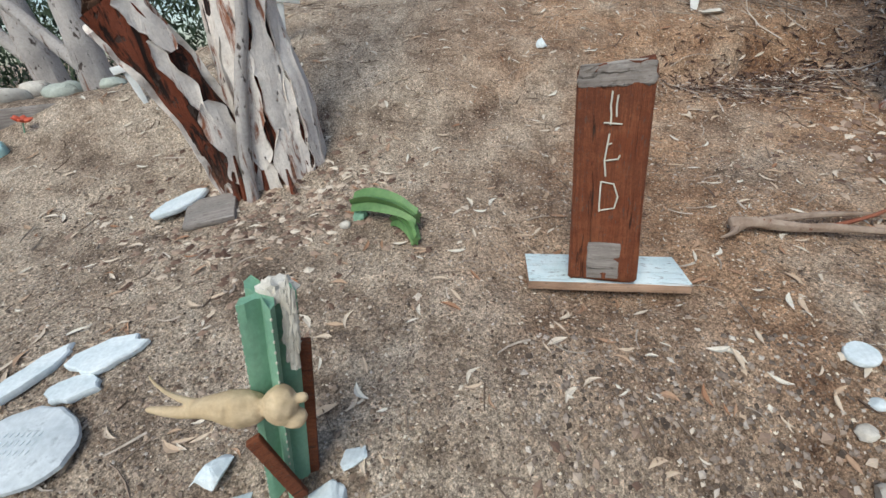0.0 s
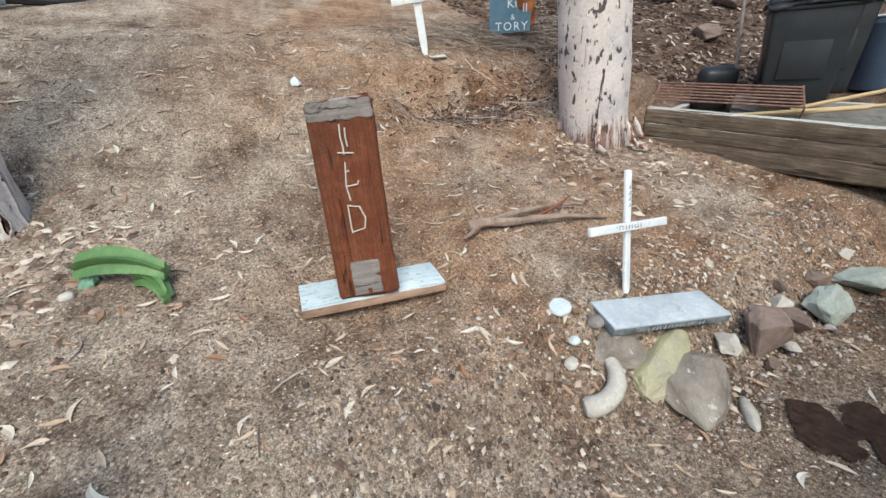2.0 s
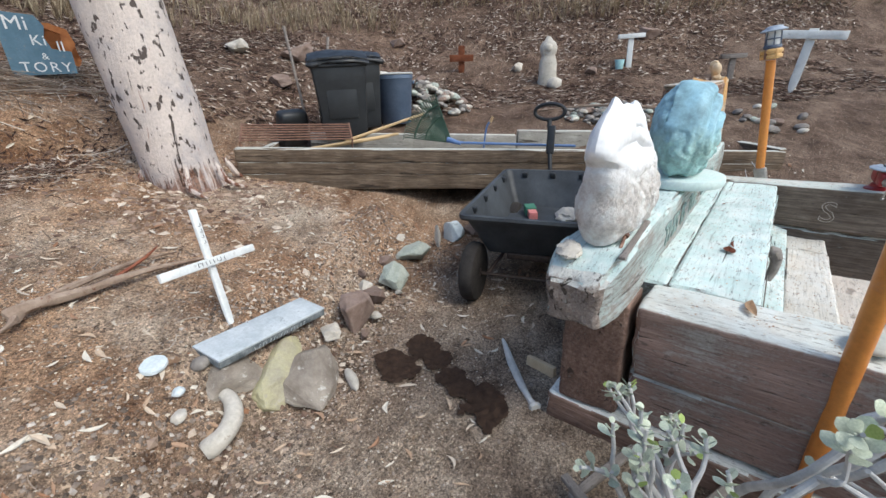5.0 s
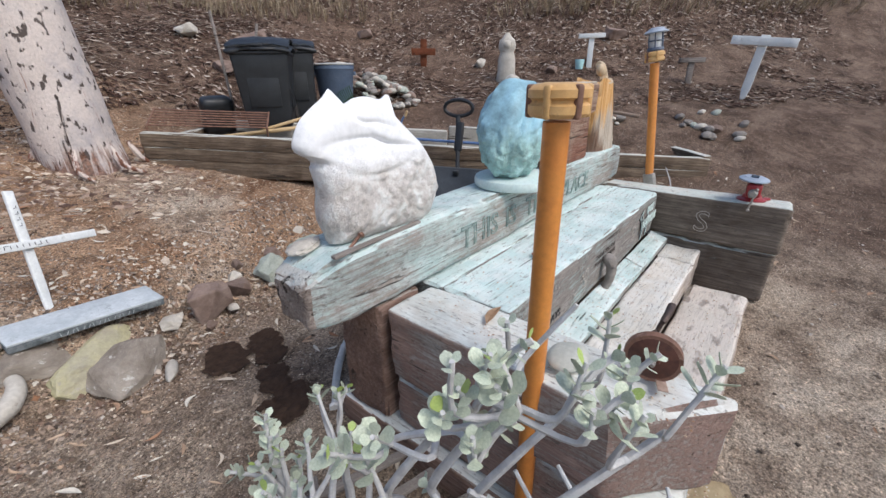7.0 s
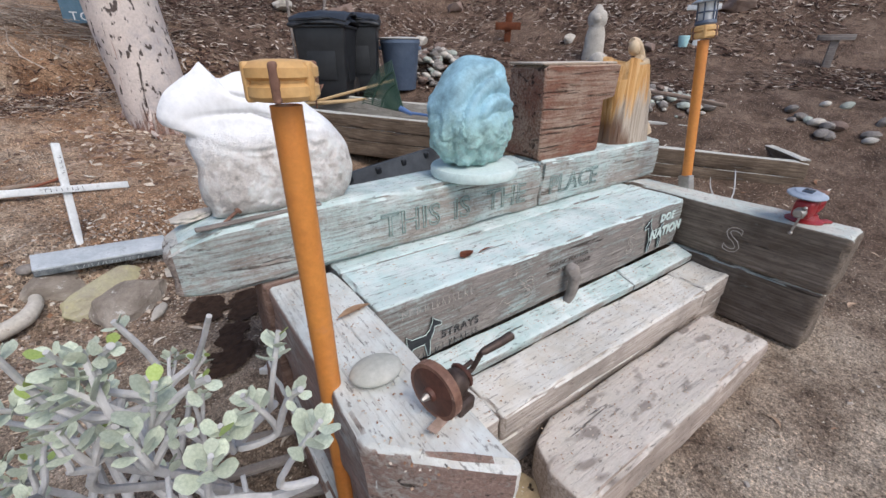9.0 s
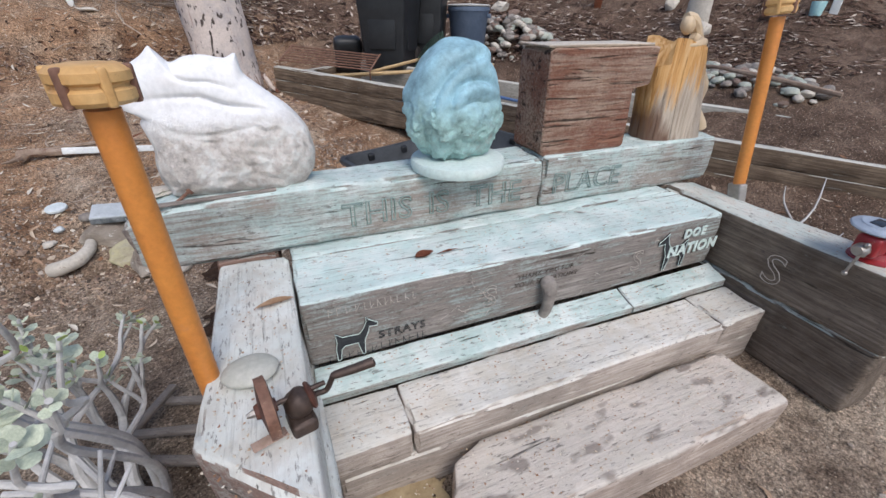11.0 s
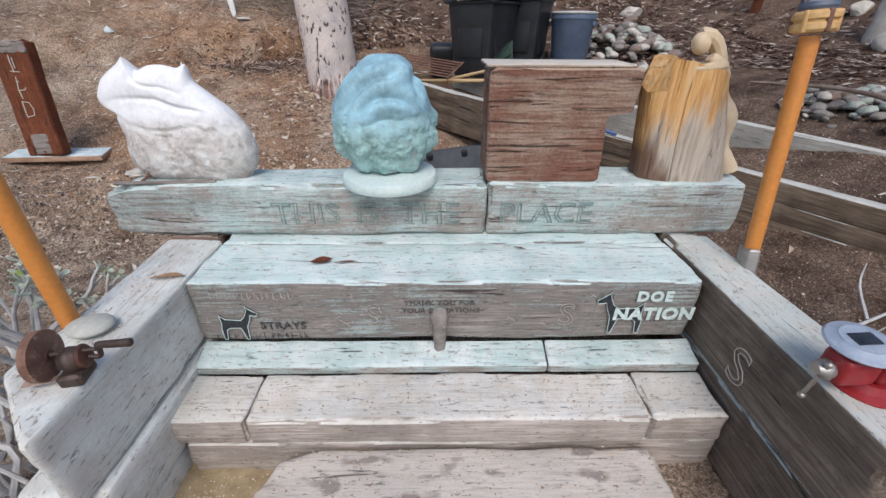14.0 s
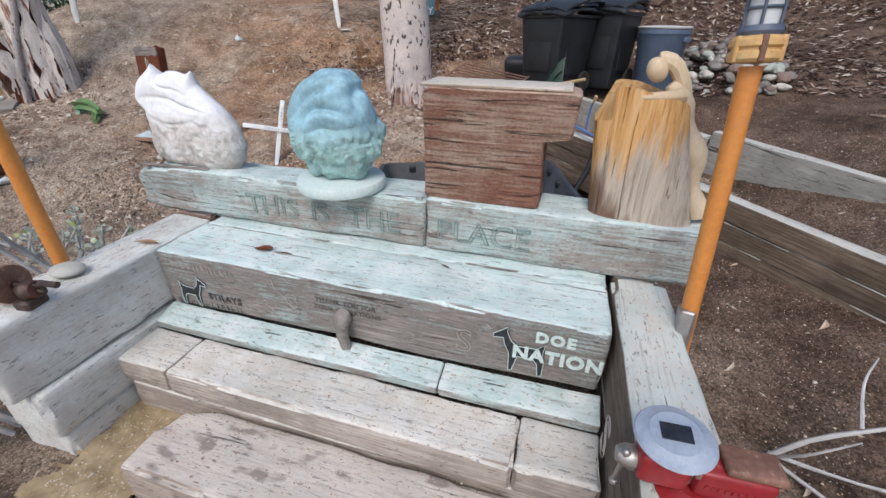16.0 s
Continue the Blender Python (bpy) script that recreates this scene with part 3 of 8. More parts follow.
PALESTONE = plain("pale_rock", (0.48, 0.44, 0.38), (0.68, 0.64, 0.57), 8, 0.85, 0.006, fleck=(0.34, 0.29, 0.24), vary=0.12)
BLUEWHITE = plain("blue_white_stone", (0.55, 0.63, 0.66), (0.76, 0.81, 0.82), 8, 0.75, 0.002, vary=0.08)
YELLOWSTONE = plain("yellow_stained_rock", (0.36, 0.33, 0.27), (0.60, 0.56, 0.32), 5, 0.9, 0.014, fleck=(0.40, 0.36, 0.31))
LAYERED = plain("layered_grey_rock", (0.20, 0.165, 0.135), (0.44, 0.39, 0.33), 5, 0.9, 0.018, (1, 1, 3.5), fleck=(0.60, 0.58, 0.53))
SLATE = plain("blue_grey_slate", (0.42, 0.47, 0.50), (0.62, 0.66, 0.68), 7, 0.8, 0.002, fleck=(0.33, 0.36, 0.38))
SLABEDGE = plain("mottled_slab_edge", (0.05, 0.065, 0.075), (0.34, 0.37, 0.38), 22, 0.85, 0.003)
PALEBOARD = timber_mat("pale_tan_board", (0.36, 0.29, 0.22), (0.55, 0.46, 0.37), (0.68, 0.6, 0.5), 0.7, 0.2)
GREYWOOD = timber_mat("grey_board", (0.24, 0.21, 0.19), (0.38, 0.35, 0.32), (0.4, 0.38, 0.36), 0.2, -0.3)
PINE = timber_mat("raw_pine_edge", (0.38, 0.24, 0.16), (0.55, 0.38, 0.28), (0.56, 0.68, 0.70), 1.15, -0.35, crust=(0.66, 0.74, 0.75))
PALEWOOD = plain("carved_pale_wood", (0.60, 0.45, 0.28), (0.74, 0.60, 0.42), 5, 0.55, 0.001, (1, 1, 0.4))
TANWOOD = plain("tan_driftwood", (0.46, 0.34, 0.20), (0.66, 0.52, 0.34), 8, 0.75, 0.003)
STICK = plain("dead_branch", (0.22, 0.15, 0.11), (0.42, 0.33, 0.26), 12, 0.9, 0.004, fleck=(0.16, 0.07, 0.045))
HANDLE = plain("worn_handle_wood", (0.50, 0.33, 0.15), (0.66, 0.48, 0.27), 6, 0.6, 0.0006, (1, 1, 0.1))
CACTUS = plain("cactus_skin", (0.13, 0.30, 0.19), (0.24, 0.43, 0.30), 6, 0.55, 0.002, fleck=(0.24, 0.38, 0.27))
CACTUS_CUT = plain("fresh_cactus", (0.06, 0.15, 0.045), (0.18, 0.31, 0.11), 9, 0.5, 0.002)
CORKY = plain("corky_scar", (0.50, 0.45, 0.37), (0.78, 0.74, 0.66), 14, 0.9, 0.006)
SPINE = plain("pale_spines", (0.5, 0.48, 0.4), (0.65, 0.62, 0.52), 20, 0.9, 0.002)
JADE_STEM = plain("grey_jade_stem", (0.42, 0.415, 0.41), (0.66, 0.655, 0.64), 16, 0.8, 0.004)
JADE_LEAF = plain("jade_leaf", (0.42, 0.49, 0.37), (0.66, 0.71, 0.57), 9, 0.5, 0.0008, vary=0.22)
JADE_NEW = plain("young_jade_leaf", (0.30, 0.42, 0.10), (0.46, 0.56, 0.18), 9, 0.5, 0.0008, vary=0.15)
BLUESIGN = plain("blue_painted_board", (0.07, 0.15, 0.21), (0.12, 0.22, 0.29), 7, 0.7, 0.001, fleck=(0.2, 0.22, 0.22))
RUSTY_SIGN = plain("orange_rust", (0.30, 0.10, 0.035), (0.48, 0.19, 0.07), 9, 0.8, 0.002)
INK = plain("dark_paint", (0.025, 0.03, 0.035), (0.055, 0.06, 0.065), 30, 0.8, 0.0005)
DIMINK = plain("faded_dark_line", (0.06, 0.05, 0.045), (0.12, 0.10, 0.09), 30, 0.9, 0.0005)
CHALK = plain("pale_mint_paint", (0.55, 0.70, 0.66), (0.72, 0.82, 0.79), 30, 0.8, 0.0005)
SCRATCH = plain("scratched_pale_line", (0.40, 0.36, 0.32), (0.58, 0.54, 0.49), 30, 0.9, 0.0005)
CARVED = plain("carved_green_line", (0.20, 0.28, 0.26), (0.37, 0.47, 0.44), 20, 0.9, 0.0005)
WET = plain("wet_soil", (0.03, 0.017, 0.011), (0.07, 0.042, 0.028), 22, 0.8, 0.01)
SAND = plain("sawdust", (0.26, 0.19, 0.11), (0.46, 0.37, 0.23), 12, 0.95, 0.004)
BARKCHIP = plain("red_bark_leaf", (0.20, 0.06, 0.035), (0.36, 0.15, 0.09), 14, 0.8, 0.001)
TANLEAF = plain("dry_tan_leaf", (0.48, 0.30, 0.18), (0.66, 0.48, 0.33), 14, 0.8, 0.001)
BONE = plain("bleached_bone", (0.5, 0.5, 0.48), (0.68, 0.68, 0.66), 10, 0.8, 0.003)
GREENRAKE = plain("green_plastic", (0.02, 0.055, 0.035), (0.045, 0.095, 0.06), 8, 0.5, 0.0008)
BLUEPAINT = plain("blue_handle", (0.08, 0.16, 0.36), (0.14, 0.24, 0.45), 8, 0.5, 0.0008)
PINK = plain("pink_box", (0.7, 0.22, 0.2), (0.8, 0.32, 0.3), 8, 0.6, 0.0008)
GREENBOX = plain("green_box", (0.05, 0.2, 0.13), (0.09, 0.27, 0.18), 8, 0.6, 0.0008)
SHRUB = island_mat("shrub_leaf", ((0.1, (0.018, 0.035, 0.02)), (0.6, (0.045, 0.085, 0.045)), (0.95, (0.10, 0.14, 0.07))), 0.6)
TERRA = plain("red_plastic_flower", (0.55, 0.07, 0.03), (0.72, 0.16, 0.08), 9, 0.6, 0.001)
AQUA = plain("aqua_glass_paint", (0.28, 0.55, 0.58), (0.5, 0.72, 0.72), 9, 0.4, 0.001)


def bench_at(u, v, z, rx=0, ry=0, rz=0):
    return BENCH @ pose(u, v, z, rx, ry, rz)


def strokes(lines, r, bm=None):
    """Thin painted or scratched lines, standing in the XZ plane."""
    bm = bm or bmesh.new()
    for ln in lines:
        tube([(x, 0, z) for x, z in ln], r, 5, bm=bm)
    return bm


# ---- writing and carving on the bench ----
def deer(h):
    """Outline of a standing deer, facing right, h tall, as one flat plate and its pale edge lines."""
    shape = [(0.05, 0.0), (0.12, 0.0), (0.16, 0.28), (0.24, 0.36), (0.52, 0.36), (0.60, 0.0), (0.66, 0.0), (0.68, 0.40), (0.78, 0.62), (0.80, 0.74),
             (0.98, 0.72), (0.99, 0.80), (0.82, 0.92), (0.74, 1.0), (0.74, 0.88), (0.66, 0.70), (0.56, 0.60), (0.20, 0.62), (0.06, 0.74), (0.08, 0.5), (0.04, 0.30)]
    bm = bmesh.new()
    front = [bm.verts.new((x * h, -0.0012, z * h)) for x, z in shape]
    back = [bm.verts.new((x * h, 0.004, z * h)) for x, z in shape]
    bm.faces.new(front)
    for i in range(len(shape)):
        j = (i + 1) % len(shape)
        bm.faces.new((front[i], front[j], back[j], back[i]))
    bmesh.ops.triangulate(bm, faces=bm.faces)
    pts = [(x * h, z * h) for x, z in shape]
    return bm, strokes([pts + pts[:1]], 0.0016)


seat_front = [o for o in bench.children if o.name.startswith("seat")][0]
SEAT_M = Matrix.Translation((-(0.012 + 2.0) / 2, -0.155, -0.42))


def on_seat(name, bm, material, u, z, label="", y=-0.009):
    return part(name, bm, material, seat_front, label, SEAT_M @ moved(u, y, z), smooth=False)


for u, z, h, flip in ((0.10, 0.432, 0.165, 1), (1.80, 0.455, 0.205, -1)):
    fill, edge = deer(h)
    if flip < 0:
        for b in (fill, edge):
            shifted(b, Matrix.Diagonal((-1, 1, 1, 1)))
    on_seat("painted_deer", fill, INK, u, z, "dark painted deer")
    on_seat("painted_deer_outline", edge, CHALK, u, z, "pale deer outline", -0.011)
on_seat("lettering", words("DOE", 0.062, depth=0.002, gap=1.2, fat=0.0028), CHALK, 1.82, 0.615, "pale mint painted letters DOE")
on_seat("lettering", words("NATION", 0.078, depth=0.002, gap=1.1, fat=0.0034), CHALK, 1.835, 0.525, "pale mint painted letters NATION")
on_seat("lettering", words("THANK YOU FOR", 0.032, outline=0.0009, gap=1.1), DIMINK, 0.98, 0.60, "small dark carved letters")
on_seat("lettering", words("YOUR DONATIONS", 0.032, outline=0.0009, gap=1.1), DIMINK, 0.985, 0.563, "small dark carved letters")
on_seat("lettering", words("STRAYS", 0.05, outline=0.0013, gap=1.1), INK, 0.355, 0.485, "small dark carved letters")
rnd = random.Random(5)
for u0, u1, z0 in ((0.10, 0.42, 0.632), (0.27, 0.46, 0.435), (0.08, 0.24, 0.425)):
    bars, u = bmesh.new(), u0
    while u < u1:
        w = rnd.uniform(0.012, 0.026)
        strokes([[(u, z0), (u, z0 + 0.03)], [(u, z0 + rnd.choice((0, 0.015, 0.03))), (u + w * 0.7, z0 + rnd.choice((0, 0.015, 0.03)))]], 0.0012, bars)
        u += w + 0.008
    tagged(on_seat("scratched_marks", bars, SCRATCH if z0 > 0.6 else INK, 0, 0, "worn marks that cannot be read"), kind="stuff")
scr = bmesh.new()
for _ in range(26):
    u, z = rnd.choice((rnd.uniform(0.5, 0.78), rnd.uniform(0.55, 0.75), rnd.uniform(1.1, 1.6))), rnd.uniform(0.45, 0.67)
    strokes([[(u, z), (u + rnd.uniform(-0.03, 0.03), z + rnd.uniform(-0.015, 0.015)), (u + rnd.uniform(-0.04, 0.05), z + rnd.uniform(-0.03, 0.03))]], 0.0011, scr)
tagged(on_seat("scratched_marks", scr, SCRATCH, 0, 0, "pale scratches"), kind="stuff")
for u in (0.72, 1.485):
    on_seat("scratched_letter", words("S", 0.15, outline=0.0013), SCRATCH, u, 0.50, "pale scratched letter")


def on_back(parent, mid_u, text, size, u, z):
    return part("lettering", words(text, size, outline=0.0028, gap=1.02), CARVED, parent, "carved grey-green letters", moved(u - mid_u, -0.1225 - 0.007, z - 0.703), smooth=False)


on_back(back_left, 0.341, "THIS", 0.145, 0.385, 0.765)
on_back(back_left, 0.341, "IS", 0.145, 0.655, 0.765)
on_back(back_left, 0.341, "THE", 0.145, 0.94, 0.765)
on_back(back_right, 1.774, "PLACE", 0.145, 1.46, 0.767)
right_arm = [o for o in bench.children if o.name.startswith("arm") and o.matrix_basis.translation.x > 1 and not o.name.startswith("arm_s")][0]
part("scratched_letter", shifted(words("S", 0.20, outline=0.002), Matrix.Rotation(radians(180), 4, "Z")), SCRATCH, right_arm, "pale scratched letter S", moved(-0.12, 0.1385, 0.08), smooth=False)

# small carved faucet head on the seat front
knob = bmesh.new()
tube(curve_points([(0, 0.0, 0.16), (0, -0.03, 0.165), (0, -0.045, 0.12), (0, -0.04, 0.06), (0, -0.02, 0.0)], 12), [0.012, 0.026, 0.033, 0.034, 0.03, 0.026, 0.025, 0.024, 0.023, 0.022, 0.022, 0.021, 0.02], 14, 0.15, 30, bm=knob)
for sx in (-0.014, 0.014):
    bmesh.ops.create_icosphere(knob, subdivisions=2, radius=0.012, matrix=Matrix.Translation((sx, -0.055, 0.14)))
shifted(knob, Matrix.Scale(1.05, 4))
thing("carved_frog_knob", bench_at(0.98, -0.004, 0.388), "small grey carved figure fixed to the seat front", "carving", bm=knob, material=GREYSTONE)


# ---- sculptures on the back beam ----
def polyline_gap(x, z, line):
    """Distance from (x, z) to a bent line, and how far along it (0 to 1) the nearest place is."""
    best, where = 9.0, 0.0
    for i in range(len(line) - 1):
        (ax, az), (bx, bz) = line[i], line[i + 1]
        dx, dz = bx - ax, bz - az
        t = max(0.0, min(1.0, ((x - ax) * dx + (z - az) * dz) / (dx * dx + dz * dz)))
        d = math.hypot(x - ax - t * dx, z - az - t * dz)
        if d < best:
            best, where = d, (i + t) / (len(line) - 1)
    return best, where


def smooth_line(ctrl, n=10):
    return [(p.x, p.z) for p in curve_points([(x, 0, z) for x, z in ctrl], n)]


def build_dolphins():
    """A flat-sided stone; two dolphins cut along its crest, folds below them, raw rock at the foot."""
    crest_line = [(0.225, 0.0), (0.262, 0.05), (0.278, 0.12), (0.262, 0.205), (0.215, 0.283), (0.146, 0.345), (0.085, 0.400), (0.074, 0.425), (0.066, 0.470), (0.030, 0.455), (-0.03, 0.466),
                  (-0.085, 0.463), (-0.13, 0.446), (-0.150, 0.462), (-0.170, 0.497), (-0.205, 0.468), (-0.25, 0.440), (-0.293, 0.405), (-0.322, 0.345), (-0.305, 0.312), (-0.270, 0.296), (-0.257, 0.280),
                  (-0.266, 0.262), (-0.252, 0.195), (-0.260, 0.10), (-0.245, 0.03), (-0.222, 0.0), (0.0, -0.004)]
    crest_line = [(p.x, p.z) for p in curve_points([(x, 0, z) for x, z in crest_line], 120)]
    mid = (-0.02, 0.225)
    ang = sorted((math.atan2(z - mid[1], x - mid[0]), math.hypot(x - mid[0], z - mid[1])) for x, z in crest_line)
    aa = [ang[-1][0] - 2 * math.pi] + [a for a, _ in ang] + [ang[0][0] + 2 * math.pi]
    rr = [ang[-1][1]] + [r for _, r in ang] + [ang[0][1]]
    soft_r = [float(np.mean([np.interp((a + d + math.pi) % (2 * math.pi) - math.pi, aa, rr) for d in np.linspace(-0.42, 0.42, 21)])) for a in np.linspace(-math.pi, math.pi, 181)]
    bodies = [(smooth_line([(-0.29, 0.365), (-0.22, 0.405), (-0.13, 0.40), (-0.04, 0.37), (0.06, 0.325), (0.15, 0.27)]), 0.050, 0.013),
              (smooth_line([(-0.13, 0.425), (-0.05, 0.438), (0.03, 0.42), (0.10, 0.365), (0.17, 0.30)]), 0.042, 0.011),
              (smooth_line([(-0.19, 0.275), (-0.10, 0.272), (0.0, 0.265), (0.09, 0.278), (0.16, 0.262)]), 0.034, 0.010)]
    grooves = [(smooth_line([(-0.26, 0.338), (-0.17, 0.345), (-0.07, 0.343), (0.0, 0.318), (0.10, 0.300), (0.2, 0.268)]), 0.009, 0.013),
               (smooth_line([(-0.15, 0.432), (-0.10, 0.395), (-0.02, 0.385), (0.05, 0.36)]), 0.007, 0.009),
               (smooth_line([(-0.07, 0.355), (-0.02, 0.325), (0.04, 0.305), (0.12, 0.293)]), 0.008, 0.012),
               (smooth_line([(-0.20, 0.262), (-0.13, 0.228), (-0.03, 0.222), (0.07, 0.238), (0.13, 0.222)]), 0.012, 0.010),
               (smooth_line([(-0.14, 0.225), (-0.08, 0.198), (0.0, 0.205)]), 0.008, 0.008),
               (smooth_line([(-0.312, 0.352), (-0.285, 0.358), (-0.262, 0.350)], 4), 0.004, 0.006)]
    bm = bmesh.new()
    na, nr = 180, 46
    sides = {}
    for sy in (-1, 1):
        rings = []
        for j in range(1, nr + 1):
            q = j / nr
            ring = []
            for k in range(na):
                a = -math.pi + 2 * math.pi * k / na
                r = soft_r[k] * q + (float(np.interp(a, aa, rr)) - soft_r[k]) * max(0.0, (q - 0.5) / 0.5) ** 1.6
                x, z = mid[0] + r * math.cos(a), mid[1] + r * math.sin(a)
                thick = (0.104 - 0.074 * max(0.0, (z - 0.12) / 0.38)) * (1 - q ** 4.5) ** 0.5
                y = thick
                if sy < 0 or z > 0.3:
                    for line, w, h in bodies:
                        d, t = polyline_gap(x, z, line)
                        y += h * math.exp(-(d / w) ** 2) * (1 - 0.6 * t) * min(1.0, (1 - q) * 6)
                    for line, w, h in grooves:
                        d, t = polyline_gap(x, z, line)
                        y -= h * math.exp(-(d / w) ** 2) * math.sin(math.pi * min(0.95, max(0.08, t))) * min(1.0, (1 - q) * 7)
                p = Vector((x * 14, sy * 3, z * 14))
                raw = max(0.0, min(1.0, (0.27 + 0.05 * noise.noise(p * 0.4) - z) / 0.07))
                y += raw * min(1.0, (1 - q) * 6) * (0.012 * noise.noise(p * 0.7) + 0.013 * abs(noise.noise(p * 1.3)) + 0.007 * noise.noise(p * 2.9))
                x += raw * 0.006 * noise.noise(p * 1.4)
                ring.append(sides[(j, k)] if j == nr and sy > 0 else bm.verts.new((x, sy * max(0.0, y) if j < nr else 0.0, z)))
                if j == nr and sy < 0:
                    sides[(j, k)] = ring[-1]
            rings.append(ring)
        for a, b in zip(rings, rings[1:]):
            for k in range(na):
                bm.faces.new((a[k], a[(k + 1) % na], b[(k + 1) % na], b[k]))
        bm.faces.new(rings[0])
    return thing("dolphin_sculpture", bench_at(-0.10, 0.505, 0.943), "white marble carving of leaping dolphins on a rough rock", "sculpture", bm=bm, material=MARBLE_ROCK)


def two_stone(name, low, high, z0, z1, deep=0.84):
    """Carved stone: polished above, rough below an uneven line."""
    m, nt, bs = nodes_of(name, 0.6)
    v = coords(nt)
    sep = nt.nodes.new("ShaderNodeSeparateXYZ")
    nt.links.new(v, sep.inputs[0])
    n1, n2, n3 = noise_of(nt, v, 7, 7, 0.7), noise_of(nt, v, 55, 5, 0.75), noise_of(nt, v, 17, 7, 0.75)
    edge = calc(nt, "ADD", sep.outputs["Z"], calc(nt, "MULTIPLY", calc(nt, "SUBTRACT", n1, 0.5), 0.16))
    fac = band(nt, edge, z0, z1)
    rough_c = ramp(nt, n3, ((0.34, tuple(c * 0.66 for c in low)), (0.47, low), (0.6, tuple(min(0.88, c * 1.32) for c in low))))
    rough_c = blend(nt, calc(nt, "MULTIPLY", band(nt, n1, 0.56, 0.68), 0.55), rough_c, (0.42, 0.33, 0.29))
    fine_c = ramp(nt, n1, ((0.36, tuple(c * deep for c in high)), (0.5, high), (0.66, tuple(min(0.86, c * (2.0 - deep)) for c in high))))
    fine_c = blend(nt, 0.5, fine_c, ramp(nt, n3, ((0.36, (deep, deep, deep)), (0.5, (1.0, 1.0, 1.0)))), "MULTIPLY")
    col = blend(nt, fac, rough_c, fine_c)
    col = blend(nt, 0.2, col, ramp(nt, n2, ((0.3, (0.55, 0.55, 0.55)), (0.6, (1.0, 1.0, 1.0)))), "MULTIPLY")
    nt.links.new(col, bs.inputs["Base Color"])
    inv = calc(nt, "SUBTRACT", 1.04, fac)
    bump(nt, bs, calc(nt, "MULTIPLY", calc(nt, "ADD", n3, calc(nt, "MULTIPLY", n2, 0.6)), inv), 1.0, 0.02)
    return m


MARBLE_ROCK = two_stone("marble_on_rough_rock", (0.74, 0.69, 0.64), (0.80, 0.81, 0.82), 0.19, 0.29)
build_dolphins()


def build_blue():
    """Egg-shaped stone: a smooth curled creature over the crown, raw rock low in front."""
    bm = bmesh.new()
    bmesh.ops.create_icosphere(bm, subdivisions=6, radius=1)
    arms = [(smooth_line([(-0.19, 0.10), (-0.175, 0.24), (-0.11, 0.36), (0.0, 0.425), (0.10, 0.40)]), 0.030, 0.013),
            (smooth_line([(-0.11, 0.14), (-0.105, 0.26), (-0.03, 0.345), (0.05, 0.365), (0.12, 0.33)]), 0.024, 0.012),
            (smooth_line([(-0.05, 0.19), (-0.03, 0.275), (0.05, 0.295), (0.13, 0.265)]), 0.020, 0.014),
            (smooth_line([(0.0, 0.40), (0.06, 0.425), (0.10, 0.395), (0.07, 0.375)], 8), 0.018, 0.016)]
    cuts = [(smooth_line([(-0.15, 0.12), (-0.135, 0.25), (-0.06, 0.355), (0.03, 0.39), (0.12, 0.365)]), 0.0115, 0.0149),
            (smooth_line([(-0.08, 0.16), (-0.065, 0.27), (0.0, 0.32), (0.10, 0.31), (0.16, 0.27)]), 0.0103, 0.0136),
            (smooth_line([(-0.13, 0.205), (-0.06, 0.215), (0.02, 0.245), (0.10, 0.235), (0.18, 0.255)]), 0.0126, 0.0124),
            (smooth_line([(-0.19, 0.33), (-0.13, 0.40), (-0.05, 0.445)]), 0.0115, 0.0099),
            (smooth_line([(0.13, 0.44), (0.135, 0.37), (0.165, 0.30)]), 0.0103, 0.0112)]
    for v in bm.verts:
        d = v.co.normalized()
        x, y, z = d.x * 0.200, d.y * 0.155, d.z * 0.232 + 0.222
        x *= 1.0 - 0.06 * d.z + (0.05 if d.z < -0.2 and d.x > 0 else 0.0)
        if z < 0.012:
            z = 0.012
        n = Vector((d.x, d.y * 1.3, d.z)).normalized()
        out = 0.012 * noise.noise(d * 1.8 + Vector((4, 0, 0)))
        p = Vector((x, y, z))
        low = max(0.0, min(1.0, (0.215 + 0.3 * x + (0.11 if d.x < -0.35 and d.y > -0.75 else 0.0) + 0.05 * noise.noise(p * 9) - z) / 0.07)) if d.y < 0.35 else 0.35
        if d.y < 0.3 and low < 1:
            for line, w, h in arms:
                g, t = polyline_gap(x, z, line)
                out += h * math.exp(-(g / w) ** 2) * (1 - low)
            for line, w, h in cuts:
                g, t = polyline_gap(x, z, line)
                out -= h * math.exp(-(g / w) ** 2) * (1 - low) * math.sin(math.pi * min(0.95, max(0.06, t)))
        elif d.y >= 0.3:
            out -= 0.012 * max(0.0, 0.3 - abs(noise.noise(Vector((x * 8 + z * 4, y * 6, z * 6))))) * 3
        crag_n = 0.036 * abs(noise.noise(p * 12)) + 0.016 * abs(noise.noise(p * 27 + Vector((2, 5, 1)))) + 0.006 * noise.noise(p * 85) - 0.004
        out += low * crag_n
        v.co = p + n * out
        v.co.z = max(0.002, v.co.z)
    thing("blue_stone_sculpture", bench_at(0.75, 0.455, 0.993), "blue-green soapstone carving of an entwined sea creature", "sculpture", bm=bm, material=BLUE_TWO)
    disk = lathe([(0.19, 0.0), (0.201, 0.004), (0.205, 0.014), (0.205, 0.036), (0.200, 0.046), (0.19, 0.05)], 48)
    thing("round_pedestal", bench_at(0.765, 0.44, 0.945), "round pale mint stone pedestal on the back beam", "pedestal", bm=disk, material=DISK)


